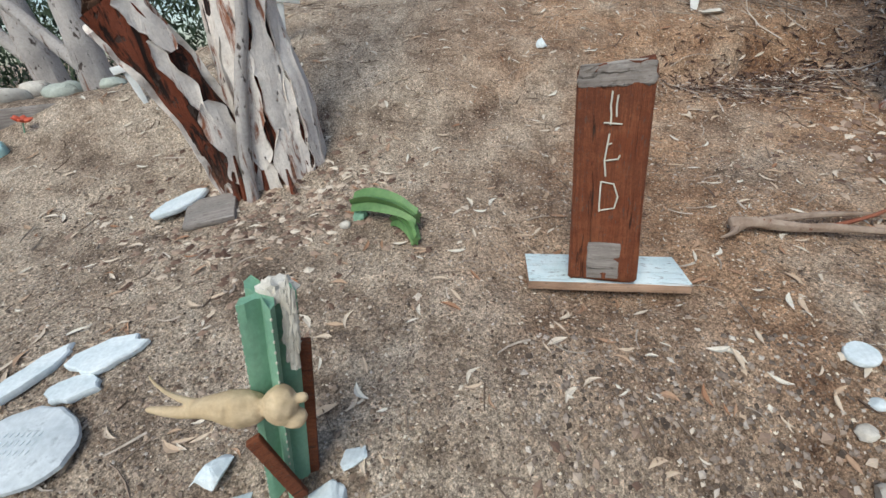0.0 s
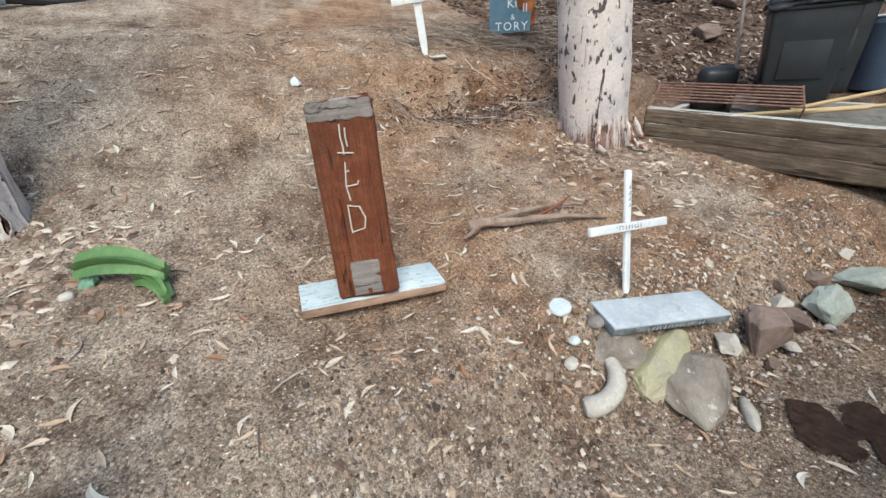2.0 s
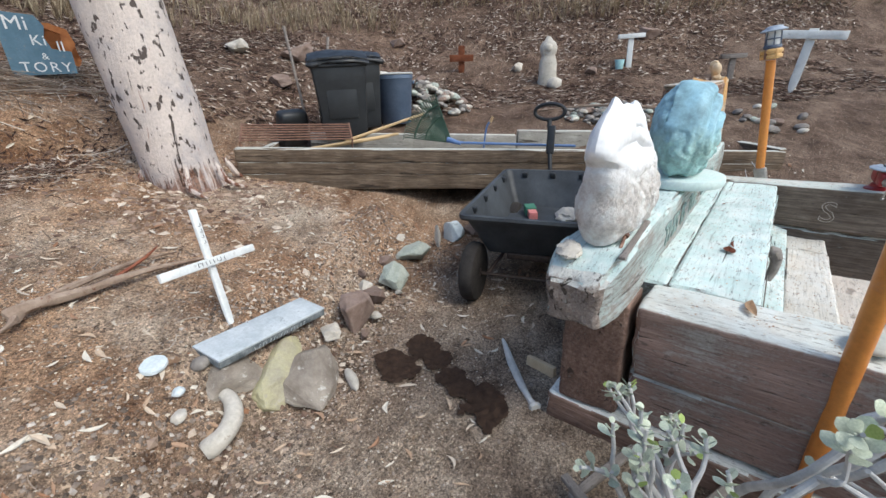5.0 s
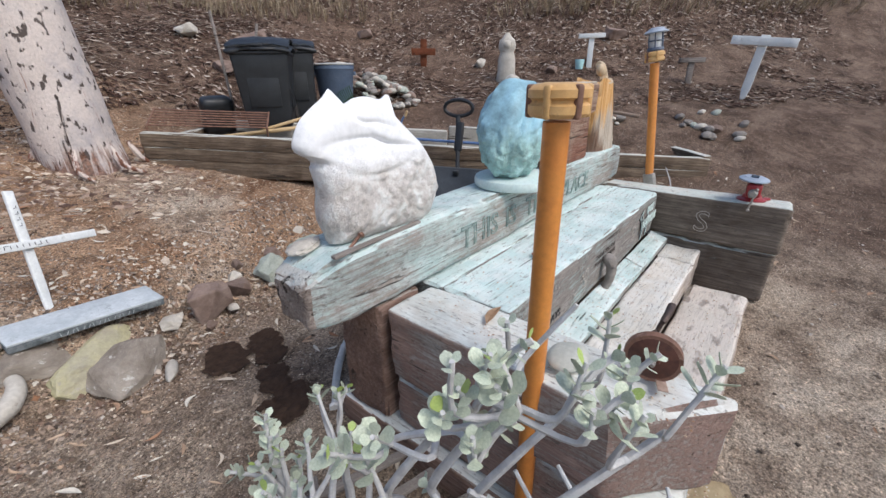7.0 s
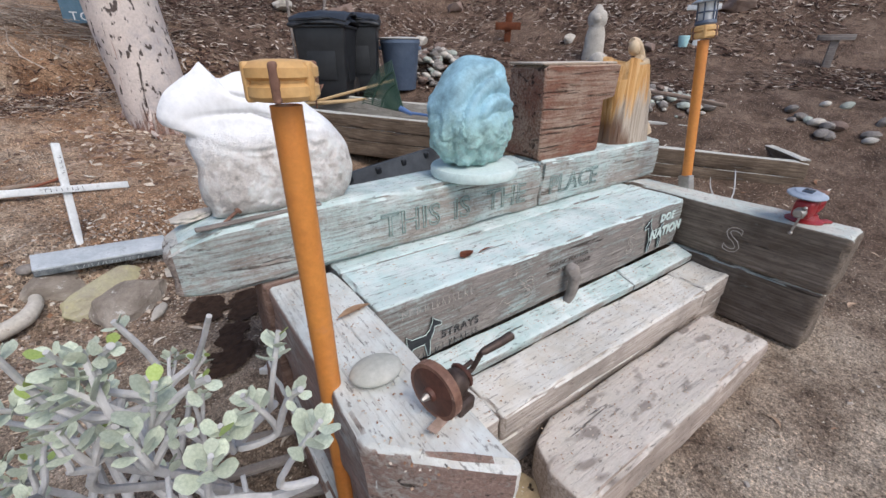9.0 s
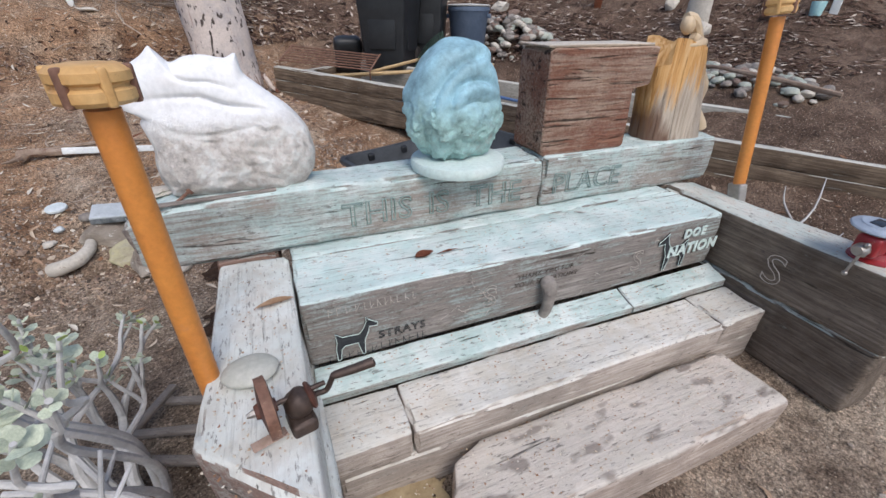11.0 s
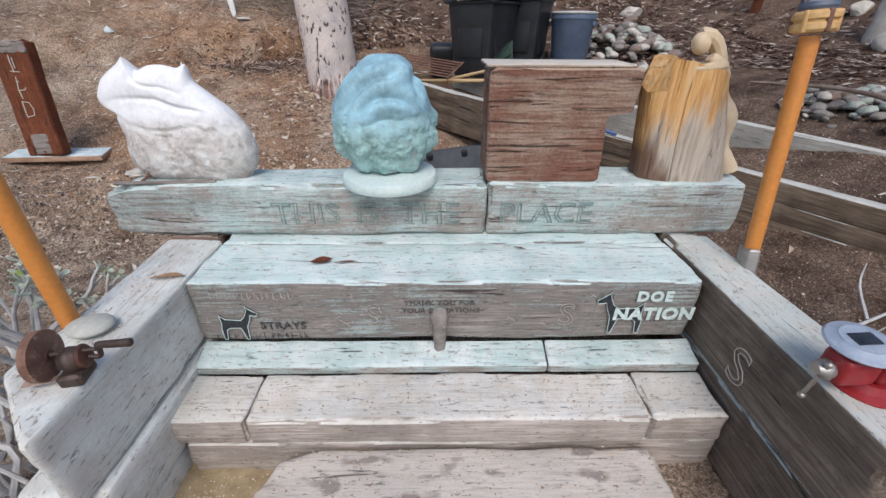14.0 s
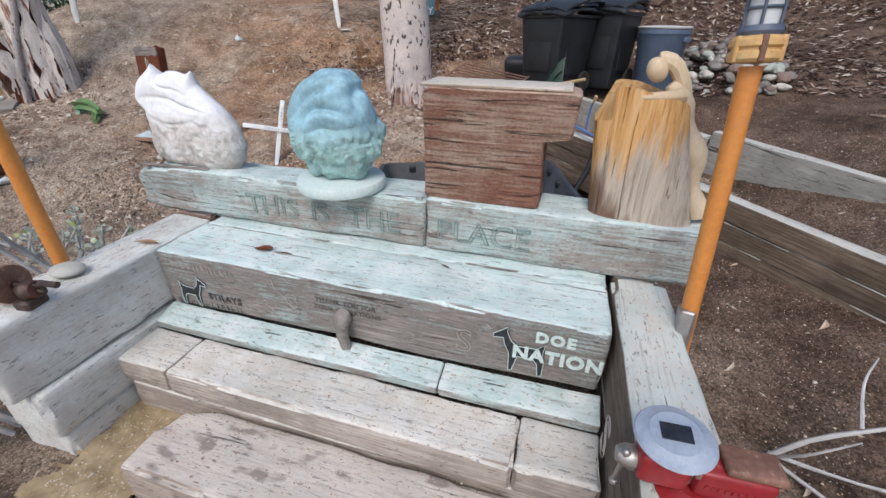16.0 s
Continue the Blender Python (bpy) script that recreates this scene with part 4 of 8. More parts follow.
BLUE_TWO = two_stone("blue_carved_stone", (0.38, 0.60, 0.58), (0.28, 0.48, 0.56), 0.14, 0.26, 0.62)
build_blue()


def build_block():
    """Heavy timber block with a notch cut out of one lower corner."""
    outline = [(-0.262, 0.0), (0.235, 0.0), (0.225, 0.285), (0.325, 0.30), (0.34, 0.465), (-0.268, 0.465)]
    bm = bmesh.new()
    rows = []
    for y in (-0.125, -0.118, -0.06, 0.0, 0.06, 0.118, 0.125):
        inset = 0.007 if abs(y) > 0.12 else 0.0
        ring = []
        for i, (x, z) in enumerate(outline):
            nx, nz = outline[(i + 1) % 6]
            for f in (0.04, 0.25, 0.5, 0.75, 0.96):
                px, pz = x + (nx - x) * f, z + (nz - z) * f
                w = Vector((px * 2, y * 12, pz * 16))
                d = 0.006 * noise.noise(w) - inset
                s = 1 + d / 0.25
                ring.append(bm.verts.new((px * s, y, 0.23 + (pz - 0.23) * s)))
        rows.append(ring)
    for a, b in zip(rows, rows[1:]):
        for k in range(len(a)):
            bm.faces.new((a[k], a[(k + 1) % len(a)], b[(k + 1) % len(b)], b[k]))
    bm.faces.new(rows[0])
    bm.faces.new(rows[-1][::-1])
    ob = thing("timber_block", bench_at(1.448, 0.545, 0.946), "cracked red-grey timber block with a notched corner", "block", bm=bm, material=BOXW)
    part("cover_board", rbox((0.585, 0.24, 0.012), 0.004, 0.1, 0.003, 7, 3), PALEBOARD, ob, "thin pale board on top", moved(0.01, 0, 0.464))


build_block()


def build_wood_figure():
    bm = bmesh.new()
    rings = []
    for i in range(15):
        t = i / 14
        z = t * 0.44
        ring = []
        for k in range(40):
            a = 2 * math.pi * k / 40
            cx, cy = math.cos(a), math.sin(a)
            rx, ry = 0.195 - 0.03 * t, 0.12 - 0.02 * t
            p = 0.62
            x = rx * math.copysign(abs(cx) ** p, cx) - 0.015 + 0.015 * t
            y = ry * math.copysign(abs(cy) ** p, cy)
            g = noise.noise(Vector((x * 16, y * 16, z * 1.1 + 3))) + 0.5 * noise.noise(Vector((x * 42, y * 42, z * 1.6)))
            zz = z * (1.12 if x > -0.085 else 0.86) + (0.02 * noise.noise(Vector((x * 12, y * 12, 9))) if i > 12 else 0)
            zz = zz if x < 0.0 else zz * (1 - 0.7 * x)
            ring.append(bm.verts.new((x * (1 + 0.035 * g), y * (1 + 0.06 * g), zz)))
        rings.append(ring)
    for a, b in zip(rings, rings[1:]):
        for k in range(40):
            bm.faces.new((a[k], a[(k + 1) % 40], b[(k + 1) % 40], b[k]))
    bm.faces.new(rings[0][::-1])
    bm.faces.new(rings[-1])
    log_faces = len(bm.faces)
    tube(curve_points([(0.205, -0.03, 0.03), (0.17, -0.02, 0.14), (0.165, -0.02, 0.25), (0.125, -0.01, 0.36), (0.10, -0.02, 0.45), (0.06, -0.02, 0.50)], 16),
         [0.044, 0.046, 0.038, 0.028, 0.026, 0.032, 0.042, 0.05, 0.046, 0.036, 0.032, 0.036, 0.042, 0.04, 0.034, 0.028, 0.02], 14, bm=bm)
    tube(curve_points([(0.10, -0.05, 0.47), (0.03, -0.085, 0.465), (-0.05, -0.085, 0.46), (-0.11, -0.06, 0.455)], 9), [0.024, 0.024, 0.021, 0.018, 0.016, 0.015, 0.014, 0.013, 0.012, 0.008], 10, bm=bm)
    bmesh.ops.create_uvsphere(bm, u_segments=18, v_segments=12, radius=0.038, matrix=Matrix.Translation((0.015, -0.02, 0.545)) @ Matrix.Diagonal((0.95, 0.85, 1.1, 1)))
    tube(curve_points([(0.02, 0.0, 0.58), (0.075, 0.0, 0.56), (0.11, -0.01, 0.48), (0.115, 0.0, 0.40)], 8), [0.022, 0.03, 0.032, 0.031, 0.029, 0.027, 0.024, 0.018, 0.01], 10, bm=bm)
    bm.faces.ensure_lookup_table()
    own = {v for f in bm.faces[:log_faces] for v in f.verts}
    for v in bm.verts:
        v.co.x += 0.03 - (0.23 if v in own else 0.16) * v.co.z
    for f in bm.faces[log_faces:]:
        f.material_index = 1
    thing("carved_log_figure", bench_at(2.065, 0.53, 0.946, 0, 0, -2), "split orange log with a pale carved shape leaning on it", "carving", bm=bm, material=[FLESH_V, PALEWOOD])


def log_mat():
    """Split log: raw orange wood above and on one flank, weathered grey and cracked below."""
    m, nt, bs = nodes_of("split_log_wood", 0.8)
    v = coords(nt)
    sep = nt.nodes.new("ShaderNodeSeparateXYZ")
    nt.links.new(v, sep.inputs[0])
    fibre = noise_of(nt, coords(nt, (20, 20, 1.0)), 2.2, 8, 0.7, 0.4)
    broad, crackn = noise_of(nt, coords(nt, (2.6, 2.6, 0.35)), 7, 5, 0.6), noise_of(nt, coords(nt, (26, 26, 0.8)), 1.6, 5, 0.6, 0.8)
    raw = ramp(nt, fibre, ((0.3, (0.40, 0.17, 0.05)), (0.5, (0.66, 0.38, 0.15)), (0.7, (0.78, 0.56, 0.32))))
    grey = ramp(nt, fibre, ((0.3, (0.26, 0.21, 0.165)), (0.5, (0.50, 0.43, 0.35)), (0.7, (0.66, 0.58, 0.49))))
    edge = calc(nt, "ADD", calc(nt, "SUBTRACT", sep.outputs["Z"], calc(nt, "MULTIPLY", sep.outputs["X"], 0.85)), calc(nt, "MULTIPLY", calc(nt, "SUBTRACT", broad, 0.5), 0.75))
    col = blend(nt, band(nt, edge, 0.22, 0.34), grey, raw)
    split = band(nt, crackn, 0.37, 0.31)
    col = blend(nt, calc(nt, "MULTIPLY", split, 0.8), col, (0.07, 0.035, 0.02))
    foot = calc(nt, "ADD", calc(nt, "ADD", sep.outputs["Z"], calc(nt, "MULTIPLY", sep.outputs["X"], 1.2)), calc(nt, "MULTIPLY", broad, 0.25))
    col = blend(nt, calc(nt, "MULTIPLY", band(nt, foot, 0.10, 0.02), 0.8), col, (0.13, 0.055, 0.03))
    nt.links.new(col, bs.inputs["Base Color"])
    bump(nt, bs, calc(nt, "SUBTRACT", fibre, split), 1.0, 0.012)
    return m


FLESH_V = log_mat()
build_wood_figure()

# odd pieces lying on the back beam and seat
thing("flat_stick", bench_at(-0.20, 0.405, 0.947, 0, 0, 3), "thin pale wooden slat lying on the beam", "slat", bm=rbox((0.42, 0.022, 0.012), 0.004, 0.05, 0.002, 9, 4), material=GREYWOOD)
thing("rusty_bolt", bench_at(-0.30, 0.425, 0.962, 0, 55, 0), "rusty bolt lying against the rock", "bolt", bm=lathe([(0.006, -0.03), (0.006, 0.03), (0.013, 0.031), (0.013, 0.042)], 10), material=RUST)
thing("folded_glove", bench_at(-0.40, 0.57, 0.945, 0, 0, 20), "pale folded work glove on the beam end", "glove", bm=lump((0.075, 0.042, 0.018), 5, 3, 0.3, 2.6, 0.3), material=PALESTONE)


def curled_leaf(length, width, curl=0.25, n=8):
    """A dry leaf: pointed at both ends, bent along its length."""
    bm = bmesh.new()
    rows = []
    for i in range(n + 1):
        t = i / n
        w = width * 0.5 * math.sin(math.pi * min(0.985, max(0.02, t))) ** 0.8
        x, z = (t - 0.5) * length, curl * length * (t - 0.5) ** 2
        y = 0.12 * length * math.sin(t * 2.6)
        rows.append([bm.verts.new((x, y - w, z + w * 0.35)), bm.verts.new((x, y, z)), bm.verts.new((x, y + w, z + w * 0.35))])
    for a, b in zip(rows, rows[1:]):
        for k in range(2):
            bm.faces.new((a[k], a[k + 1], b[k + 1], b[k]))
    solid = bmesh.ops.solidify(bm, geom=bm.faces[:], thickness=0.0012)
    return bm


thing("fallen_leaf", bench_at(0.50, 0.14, 0.706, 0, 0, 12), "dark red curled leaf on the seat", "leaf", "leaves on the bench", bm=curled_leaf(0.085, 0.05, 0.4), material=BARKCHIP)
thing("fallen_leaf", bench_at(0.60, 0.135, 0.706, 0, 0, 2), "brown leaf stalk on the seat", "leaf", "leaves on the bench", bm=curled_leaf(0.10, 0.012, 0.1), material=BARKCHIP)
thing("fallen_leaf", bench_at(-0.055, 0.02, 0.712, 0, 0, 5), "tan-orange dry leaf on the arm", "leaf", "leaves on the bench", bm=curled_leaf(0.12, 0.034, 0.15), material=TANLEAF)
thing("fallen_leaf", bench_at(1.33, 0.25, 0.706, 0, 0, -30), "thin reddish leaf on the seat", "leaf", "leaves on the bench", bm=curled_leaf(0.06, 0.01, 0.2), material=BARKCHIP)
thing("flat_stone", bench_at(-0.125, -0.27, 0.726), "smooth grey oval stone on the arm", "stone", bm=lump((0.07, 0.056, 0.022), 21, 3, 0.05), material=plain("smooth_grey_stone", (0.42, 0.43, 0.38), (0.55, 0.55, 0.5), 9, 0.7, 0.001))


# ---- hand grinder on the pale arm ----
def build_grinder():
    g = thing("hand_grinder", bench_at(-0.035, -0.485, 0.707, 0, 0, 12) @ Matrix.Scale(0.74, 4), "rusty hand-cranked bench grinder clamped on the arm", "grinder")
    wheel = lathe([(0.02, -0.03), (0.024, -0.018), (0.078, -0.011), (0.084, -0.008), (0.084, 0.008), (0.078, 0.011), (0.024, 0.011), (0.02, 0.03)], 32)
    part("grinding_wheel", wheel, WHEELRED, g, "round dark red-brown grinding wheel", moved(-0.055, 0.03, 0.115, 0, 90, 0))
    part("wheel_guard", lathe([(0.086, -0.010), (0.093, -0.010), (0.094, 0.018), (0.07, 0.022), (0.03, 0.023)], 32), RUST, g, "pale rusted wheel guard", moved(-0.055, 0.03, 0.115, 0, 90, 0))
    part("wheel_nut", lathe([(0.012, 0.0), (0.012, 0.012), (0.006, 0.03)], 6), STEEL, g, "", moved(-0.078, 0.03, 0.115, 0, -90, 0))
    part("axle", lathe([(0.008, -0.10), (0.008, 0.12)], 12), DARKIRON, g, "", moved(0.0, 0.03, 0.115, 0, 90, 0))
    body = lump((0.045, 0.045, 0.05), 6, 3, 0.14, 2.2)
    part("gear_housing", body, DARKIRON, g, "reddish cast gear housing", moved(0.035, 0.025, 0.085))
    part("gear_cover", lathe([(0.042, 0.0), (0.046, 0.006), (0.04, 0.014), (0.02, 0.02)], 24), WHEELRED, g, "", moved(0.065, 0.03, 0.09, 0, 80, 0))
    part("base_clamp", rbox((0.075, 0.11, 0.05), 0.012, 0.03, 0.004, 20, 7), DARKIRON, g, "", moved(0.03, 0.02, 0.0))
    part("tool_rest", rbox((0.10, 0.034, 0.005), 0.002, 0.04), PALERUST, g, "flat pale tool rest", moved(-0.07, -0.01, 0.03, 0, 4, 8))
    part("crank_arm", tube(curve_points([(0.085, 0.03, 0.085), (0.12, 0.03, 0.08), (0.135, 0.02, 0.115), (0.145, 0.01, 0.15)], 9), 0.009, 10), DARKIRON, g)
    part("crank_handle", tube([(0.14, 0.01, 0.15), (0.15, 0.005, 0.152), (0.21, -0.01, 0.158), (0.265, -0.02, 0.163), (0.27, -0.02, 0.164)], [0.009, 0.013, 0.015, 0.016, 0.011], 12), DARKIRON, g, "dark worn crank handle")


build_grinder()


# ---- vise with its solar lamp on the dark arm ----
def build_vise():
    v = thing("bench_vise", bench_at(2.10, -0.52, 0.705, 0, 0, 2) @ Matrix.Scale(0.92, 4), "red enamel bench vise bolted to the arm", "vise")
    part("base", lathe([(0.085, 0.0), (0.085, 0.012), (0.06, 0.022), (0.05, 0.045)], 28), RED, v, "round flanged red base", moved(0.03, 0, 0))
    part("rear_jaw", rbox((0.16, 0.085, 0.085), 0.016, 0.04), RED, v, "red rear body with raised bars of lettering", moved(0.09, 0, 0.045))
    part("anvil", rbox((0.12, 0.075, 0.022), 0.008, 0.04), RUST, v, "worn brown anvil face", moved(0.12, 0, 0.128))
    part("front_jaw", rbox((0.115, 0.085, 0.095), 0.02, 0.04), RED, v, "", moved(-0.055, 0, 0.045))
    part("jaw_plate", rbox((0.012, 0.09, 0.05), 0.002, 0.04), RUST, v, "", moved(0.006, 0, 0.11))
    part("slide_bar", rbox((0.2, 0.04, 0.036), 0.006, 0.05), STEEL, v, "", moved(-0.03, 0, 0.052))
    part("screw_boss", lathe([(0.024, -0.02), (0.028, -0.01), (0.028, 0.012), (0.018, 0.03)], 16), STEEL, v, "", moved(-0.125, 0, 0.082, 0, -90, 0))
    part("handle_bar", tube([(0, 0, -0.11), (0, 0, 0.03)], 0.006, 10), STEEL, v, "thin steel handle bar", moved(-0.14, -0.012, 0.082, 8, 0, 0))
    for z in (-0.11, 0.03):
        part("handle_knob", lump((0.011, 0.011, 0.011), 1, 2, 0), STEEL, v, "", moved(-0.14, -0.012 - z * 0.14, 0.082 + z))
    marks = bmesh.new()
    for i in range(9):
        shifted(marks, pose(0, 0, 0))
        bmesh.ops.create_cube(marks, size=1, matrix=Matrix.Translation((0.03 + i * 0.014, -0.0435, 0.088)) @ Matrix.Diagonal((0.008, 0.003, 0.013, 1)))
    part("raised_marks", marks, RED, v)
    part("base_lug", rbox((0.07, 0.04, 0.016), 0.008, 0.03), RED, v, "red bolting lug", moved(0.07, -0.075, 0.002, 0, 0, -40))
    lamp = thing("solar_lamp", bench_at(2.062, -0.508, 0.838, 4, -3, 0) @ Matrix.Scale(0.79, 4), "round blue-grey solar garden lamp on the vise", "lamp", "solar lamps")
    part("housing", lathe([(0.03, 0.0), (0.06, 0.006), (0.098, 0.012), (0.103, 0.019), (0.098, 0.026), (0.07, 0.034), (0.066, 0.038), (0.0661, 0.039)], 36), LAMPGREY, lamp, "domed blue-grey housing", moved(0, 0, 0))
    part("solar_panel", rbox((0.078, 0.052, 0.004), 0.001, 0.05), CELL, lamp, "square dark solar panel", moved(0, 0, 0.0392))


build_vise()


# ---- the two orange posts ----
def build_post(m, z_top, lantern, label):
    p = thing("orange_post", m, label, "post", "orange posts")
    part("shaft", tube([(0, 0, -0.05), (0, 0, 0.2), (0, 0, z_top)], [0.026, 0.027, 0.029], 20), ORANGE, p, "orange tubular shaft")
    for i in range(4):
        part("adjusting_hole", lathe([(0.005, 0.0), (0.005, 0.004)], 8), INK, p, "", pose(0.0, -0.0285, 0.40 + i * 0.055 if lantern else 0.46 + i * 0.05, 90, 0, 0))
    part("shaft_foot", tube([(0, 0, -0.06), (0, 0, 0.26 if lantern else 0.12)], [0.031, 0.0305], 16), STEEL, p, "worn grey metal foot")
    head = lathe([(0.045, 0.0), (0.058, 0.003), (0.064, 0.010), (0.064, 0.026), (0.057, 0.031), (0.057, 0.036), (0.065, 0.041), (0.065, 0.056), (0.055, 0.065), (0.03, 0.069)], 20)
    part("hub", head, YELLOW, p, "ribbed yellow-orange plastic hub", moved(0, 0, z_top + 0.008))
    for k in range(6):
        a = math.pi * 2 * k / 6 + 0.3
        part("rib", rbox((0.016, 0.02, 0.066), 0.006, 0.03), RUST if k % 2 else YELLOW, p, "", moved(0.057 * math.cos(a), 0.057 * math.sin(a), z_top + 0.008, 0, 0, math.degrees(a) + 90))
    if lantern:
        part("lantern_base", lathe([(0.05, 0), (0.054, 0.01), (0.05, 0.024)], 20), LAMPDARK, p, "dark blue lantern base", moved(0, 0, z_top + 0.074))
        part("lantern_glass", lathe([(0.04, 0), (0.043, 0.04), (0.045, 0.085)], 20), CLEAR, p, "cloudy lantern glass", moved(0, 0, z_top + 0.098))
        for k in range(6):
            a = math.pi * 2 * k / 6
            part("lantern_bar", tube([(0, 0, 0), (0, 0, 0.088)], 0.004, 6), LAMPDARK, p, "", moved(0.047 * math.cos(a), 0.047 * math.sin(a), z_top + 0.096))
        part("lantern_ring", lathe([(0.047, 0), (0.05, 0.004), (0.047, 0.008)], 20), LAMPDARK, p, "", moved(0, 0, z_top + 0.134))
        part("lantern_roof", lathe([(0.075, 0), (0.078, 0.006), (0.05, 0.022), (0.046, 0.03), (0.03, 0.034)], 24), LAMPGREY, p, "blue-grey lantern roof", moved(0, 0, z_top + 0.184))
    return p


build_post(pose(1.672, -1.372, 0.03, 0, 0, 25), 1.345, False, "orange tube post with a ribbed yellow hub beside the arm")
build_post(cross_pose((4.115, -2.02, 0.1), (4.105, -1.84, 1.586), (0.3, -0.9, 0)), 1.44, True, "orange tube post carrying a small blue lantern")
thing("post_bracket", pose(4.085, -1.97, 0.62, 0, 14, 60), "bent grey metal bracket on the post", "bracket", bm=rbox((0.08, 0.05, 0.16), 0.01, 0.05, 0.004, 15, 3), material=STEEL)


# ---- trees ----
def build_trees():
    t2 = thing("eucalyptus_tree", pose(3.21, 2.72, 0.70), "pale eucalyptus trunk with dark knots and peeling bark", "tree", "eucalyptus trees")
    trunk = tube(curve_points([(0.0, 0.0, -0.15), (0.0, 0.0, 0.05), (-0.02, 0.03, 0.3), (-0.05, 0.06, 0.9), (-0.10, 0.12, 2.0), (-0.16, 0.2, 4.2)], 44),
                 [0.46 - 0.15 * min(1, i / 6) - 0.0006 * i for i in range(45)], 40, 0.07, 2.2, 4)
    part("trunk", trunk, BARK, t2)
    for k in range(5):
        a = (-2.3, -1.5, -0.6, 0.3, 2.6)[k]
        part("bark_strip", tube(curve_points([(0.32 * math.cos(a), 0.32 * math.sin(a), 0.26), (0.40 * math.cos(a), 0.40 * math.sin(a), 0.1), (0.52 * math.cos(a + 0.2), 0.52 * math.sin(a + 0.2), 0.02)], 7), [0.012, 0.02, 0.026, 0.026, 0.022, 0.018, 0.012, 0.006], 6, 0.4, 20, k), BARK_RED, t2, "loose strip of red-brown bark")
    t1 = thing("split_eucalyptus_tree", pose(-1.22, 2.42, 0.68), "split eucalyptus with peeling red-brown and white bark", "tree", "eucalyptus trees")

    def stem(ctrl, r0, r1, n, mat, seed, amp=0.14, label=""):
        pts = curve_points(ctrl, 30)
        rad = [r0 + (r1 - r0) * i / 30 for i in range(31)]
        return part("stem", tube(pts, rad, n, amp, 5.0, seed), mat, t1, label), pts, rad

    def bark_plate(owner, a0, a1, i0, i1, seed, lift=0.016, mat=None):
        """A stiff curved sheet of bark over part of a stem, ragged at its edges; 0 degrees looks along x, -90 along -y."""
        ob, pts, rad = owner
        bm = bmesh.new()
        across, rows = 9, []
        for i in range((i1 - i0) * 3 + 1):
            f = i0 + i / 3
            k = min(int(f), len(pts) - 2)
            p, r = pts[k].lerp(pts[k + 1], f - k), rad[k]
            d = (pts[k + 1] - pts[k]).normalized()
            side = (Vector((1, 0, 0)) - d * d.x).normalized()
            other = d.cross(side)
            end = min(1.0, min(i, (i1 - i0) * 3 - i) / 5 + 0.25)
            wob0 = 0.26 * noise.noise(Vector((f * 0.4, seed, 0))) + 0.05 * noise.noise(Vector((f * 1.7, seed, 4)))
            wob1 = 0.26 * noise.noise(Vector((f * 0.4, seed, 9))) + 0.05 * noise.noise(Vector((f * 1.7, seed, 14)))
            m = (radians(a0) + radians(a1)) / 2
            lo, hi = m + (radians(a0) + wob0 - m) * end, m + (radians(a1) + wob1 - m) * end
            row = []
            for c in range(across):
                t = c / (across - 1)
                a = lo + (hi - lo) * t
                w = side * math.cos(a) + other * math.sin(a)
                edge = 0.012 * (2 * t - 1) ** 4
                bulge = r * (1 + 0.12 * noise.noise(p * 3.0 + w * 1.1 + Vector((seed * 0.1, 0, 0)))) + lift + edge + 0.004 * noise.noise(p * 16 + w * 3)
                row.append((p + w * bulge, p + w * (bulge - lift - 0.03)))
            rows.append([(bm.verts.new(a), bm.verts.new(b)) for a, b in row])
        for a, b in zip(rows, rows[1:]):
            for c in range(across - 1):
                bm.faces.new((a[c][0], a[c + 1][0], b[c + 1][0], b[c][0]))
                bm.faces.new((b[c][1], b[c + 1][1], a[c + 1][1], a[c][1]))
            for c in (0, across - 1):
                bm.faces.new((a[c][0], b[c][0], b[c][1], a[c][1]))
        for row in (rows[0], rows[-1]):
            for c in range(across - 1):
                bm.faces.new((row[c][0], row[c + 1][0], row[c + 1][1], row[c][1]))
        part("bark_plate", bm, mat or BARK_PALE, ob, "pale plate of peeling bark")

    lean = stem([(0.0, 0.0, -0.1), (-0.05, 0.0, 0.2), (-0.13, -0.03, 0.55), (-0.24, -0.10, 0.9), (-0.34, -0.17, 1.14)], 0.135, 0.135, 30, TORN, 3, 0.30, "broken leaning stem with torn red wood")
    for k, (a0, a1, i0, i1) in enumerate(((-195, -128, 2, 29), (-72, -8, 0, 17), (-62, -38, 15, 24), (-48, 0, 22, 30), (-112, -84, 1, 8), (20, 90, 0, 30), (100, 160, 0, 30))):
        bark_plate(lean, a0, a1, i0, i1, 3 + k * 5)
    main = stem([(0.14, 0.12, -0.1), (0.13, 0.13, 0.25), (0.13, 0.15, 0.7), (0.15, 0.17, 1.2), (0.26, 0.25, 2.6), (0.38, 0.33, 3.8)], 0.20, 0.14, 30, TORN, 6, 0.2)
    for k, (a0, a1, i0, i1) in enumerate(((-148, -108, 1, 5), (-140, -112, 4, 30), (-104, -70, 2, 7), (-106, -68, 6, 30), (-62, -30, 1, 4), (-64, -26, 3, 9), (-64, -24, 8, 30), (-20, 24, 2, 30), (30, 95, 0, 30), (100, 200, 0, 30))):
        bark_plate(main, a0, a1, i0, i1, 41 + k * 7)
    rear = stem([(0.27, 0.20, -0.1), (0.24, 0.2, 0.2), (0.22, 0.22, 0.7), (0.14, 0.24, 1.2), (0.02, 0.3, 2.6)], 0.19, 0.11, 26, TORN, 9, 0.2, "stem with split bark and red streaks")
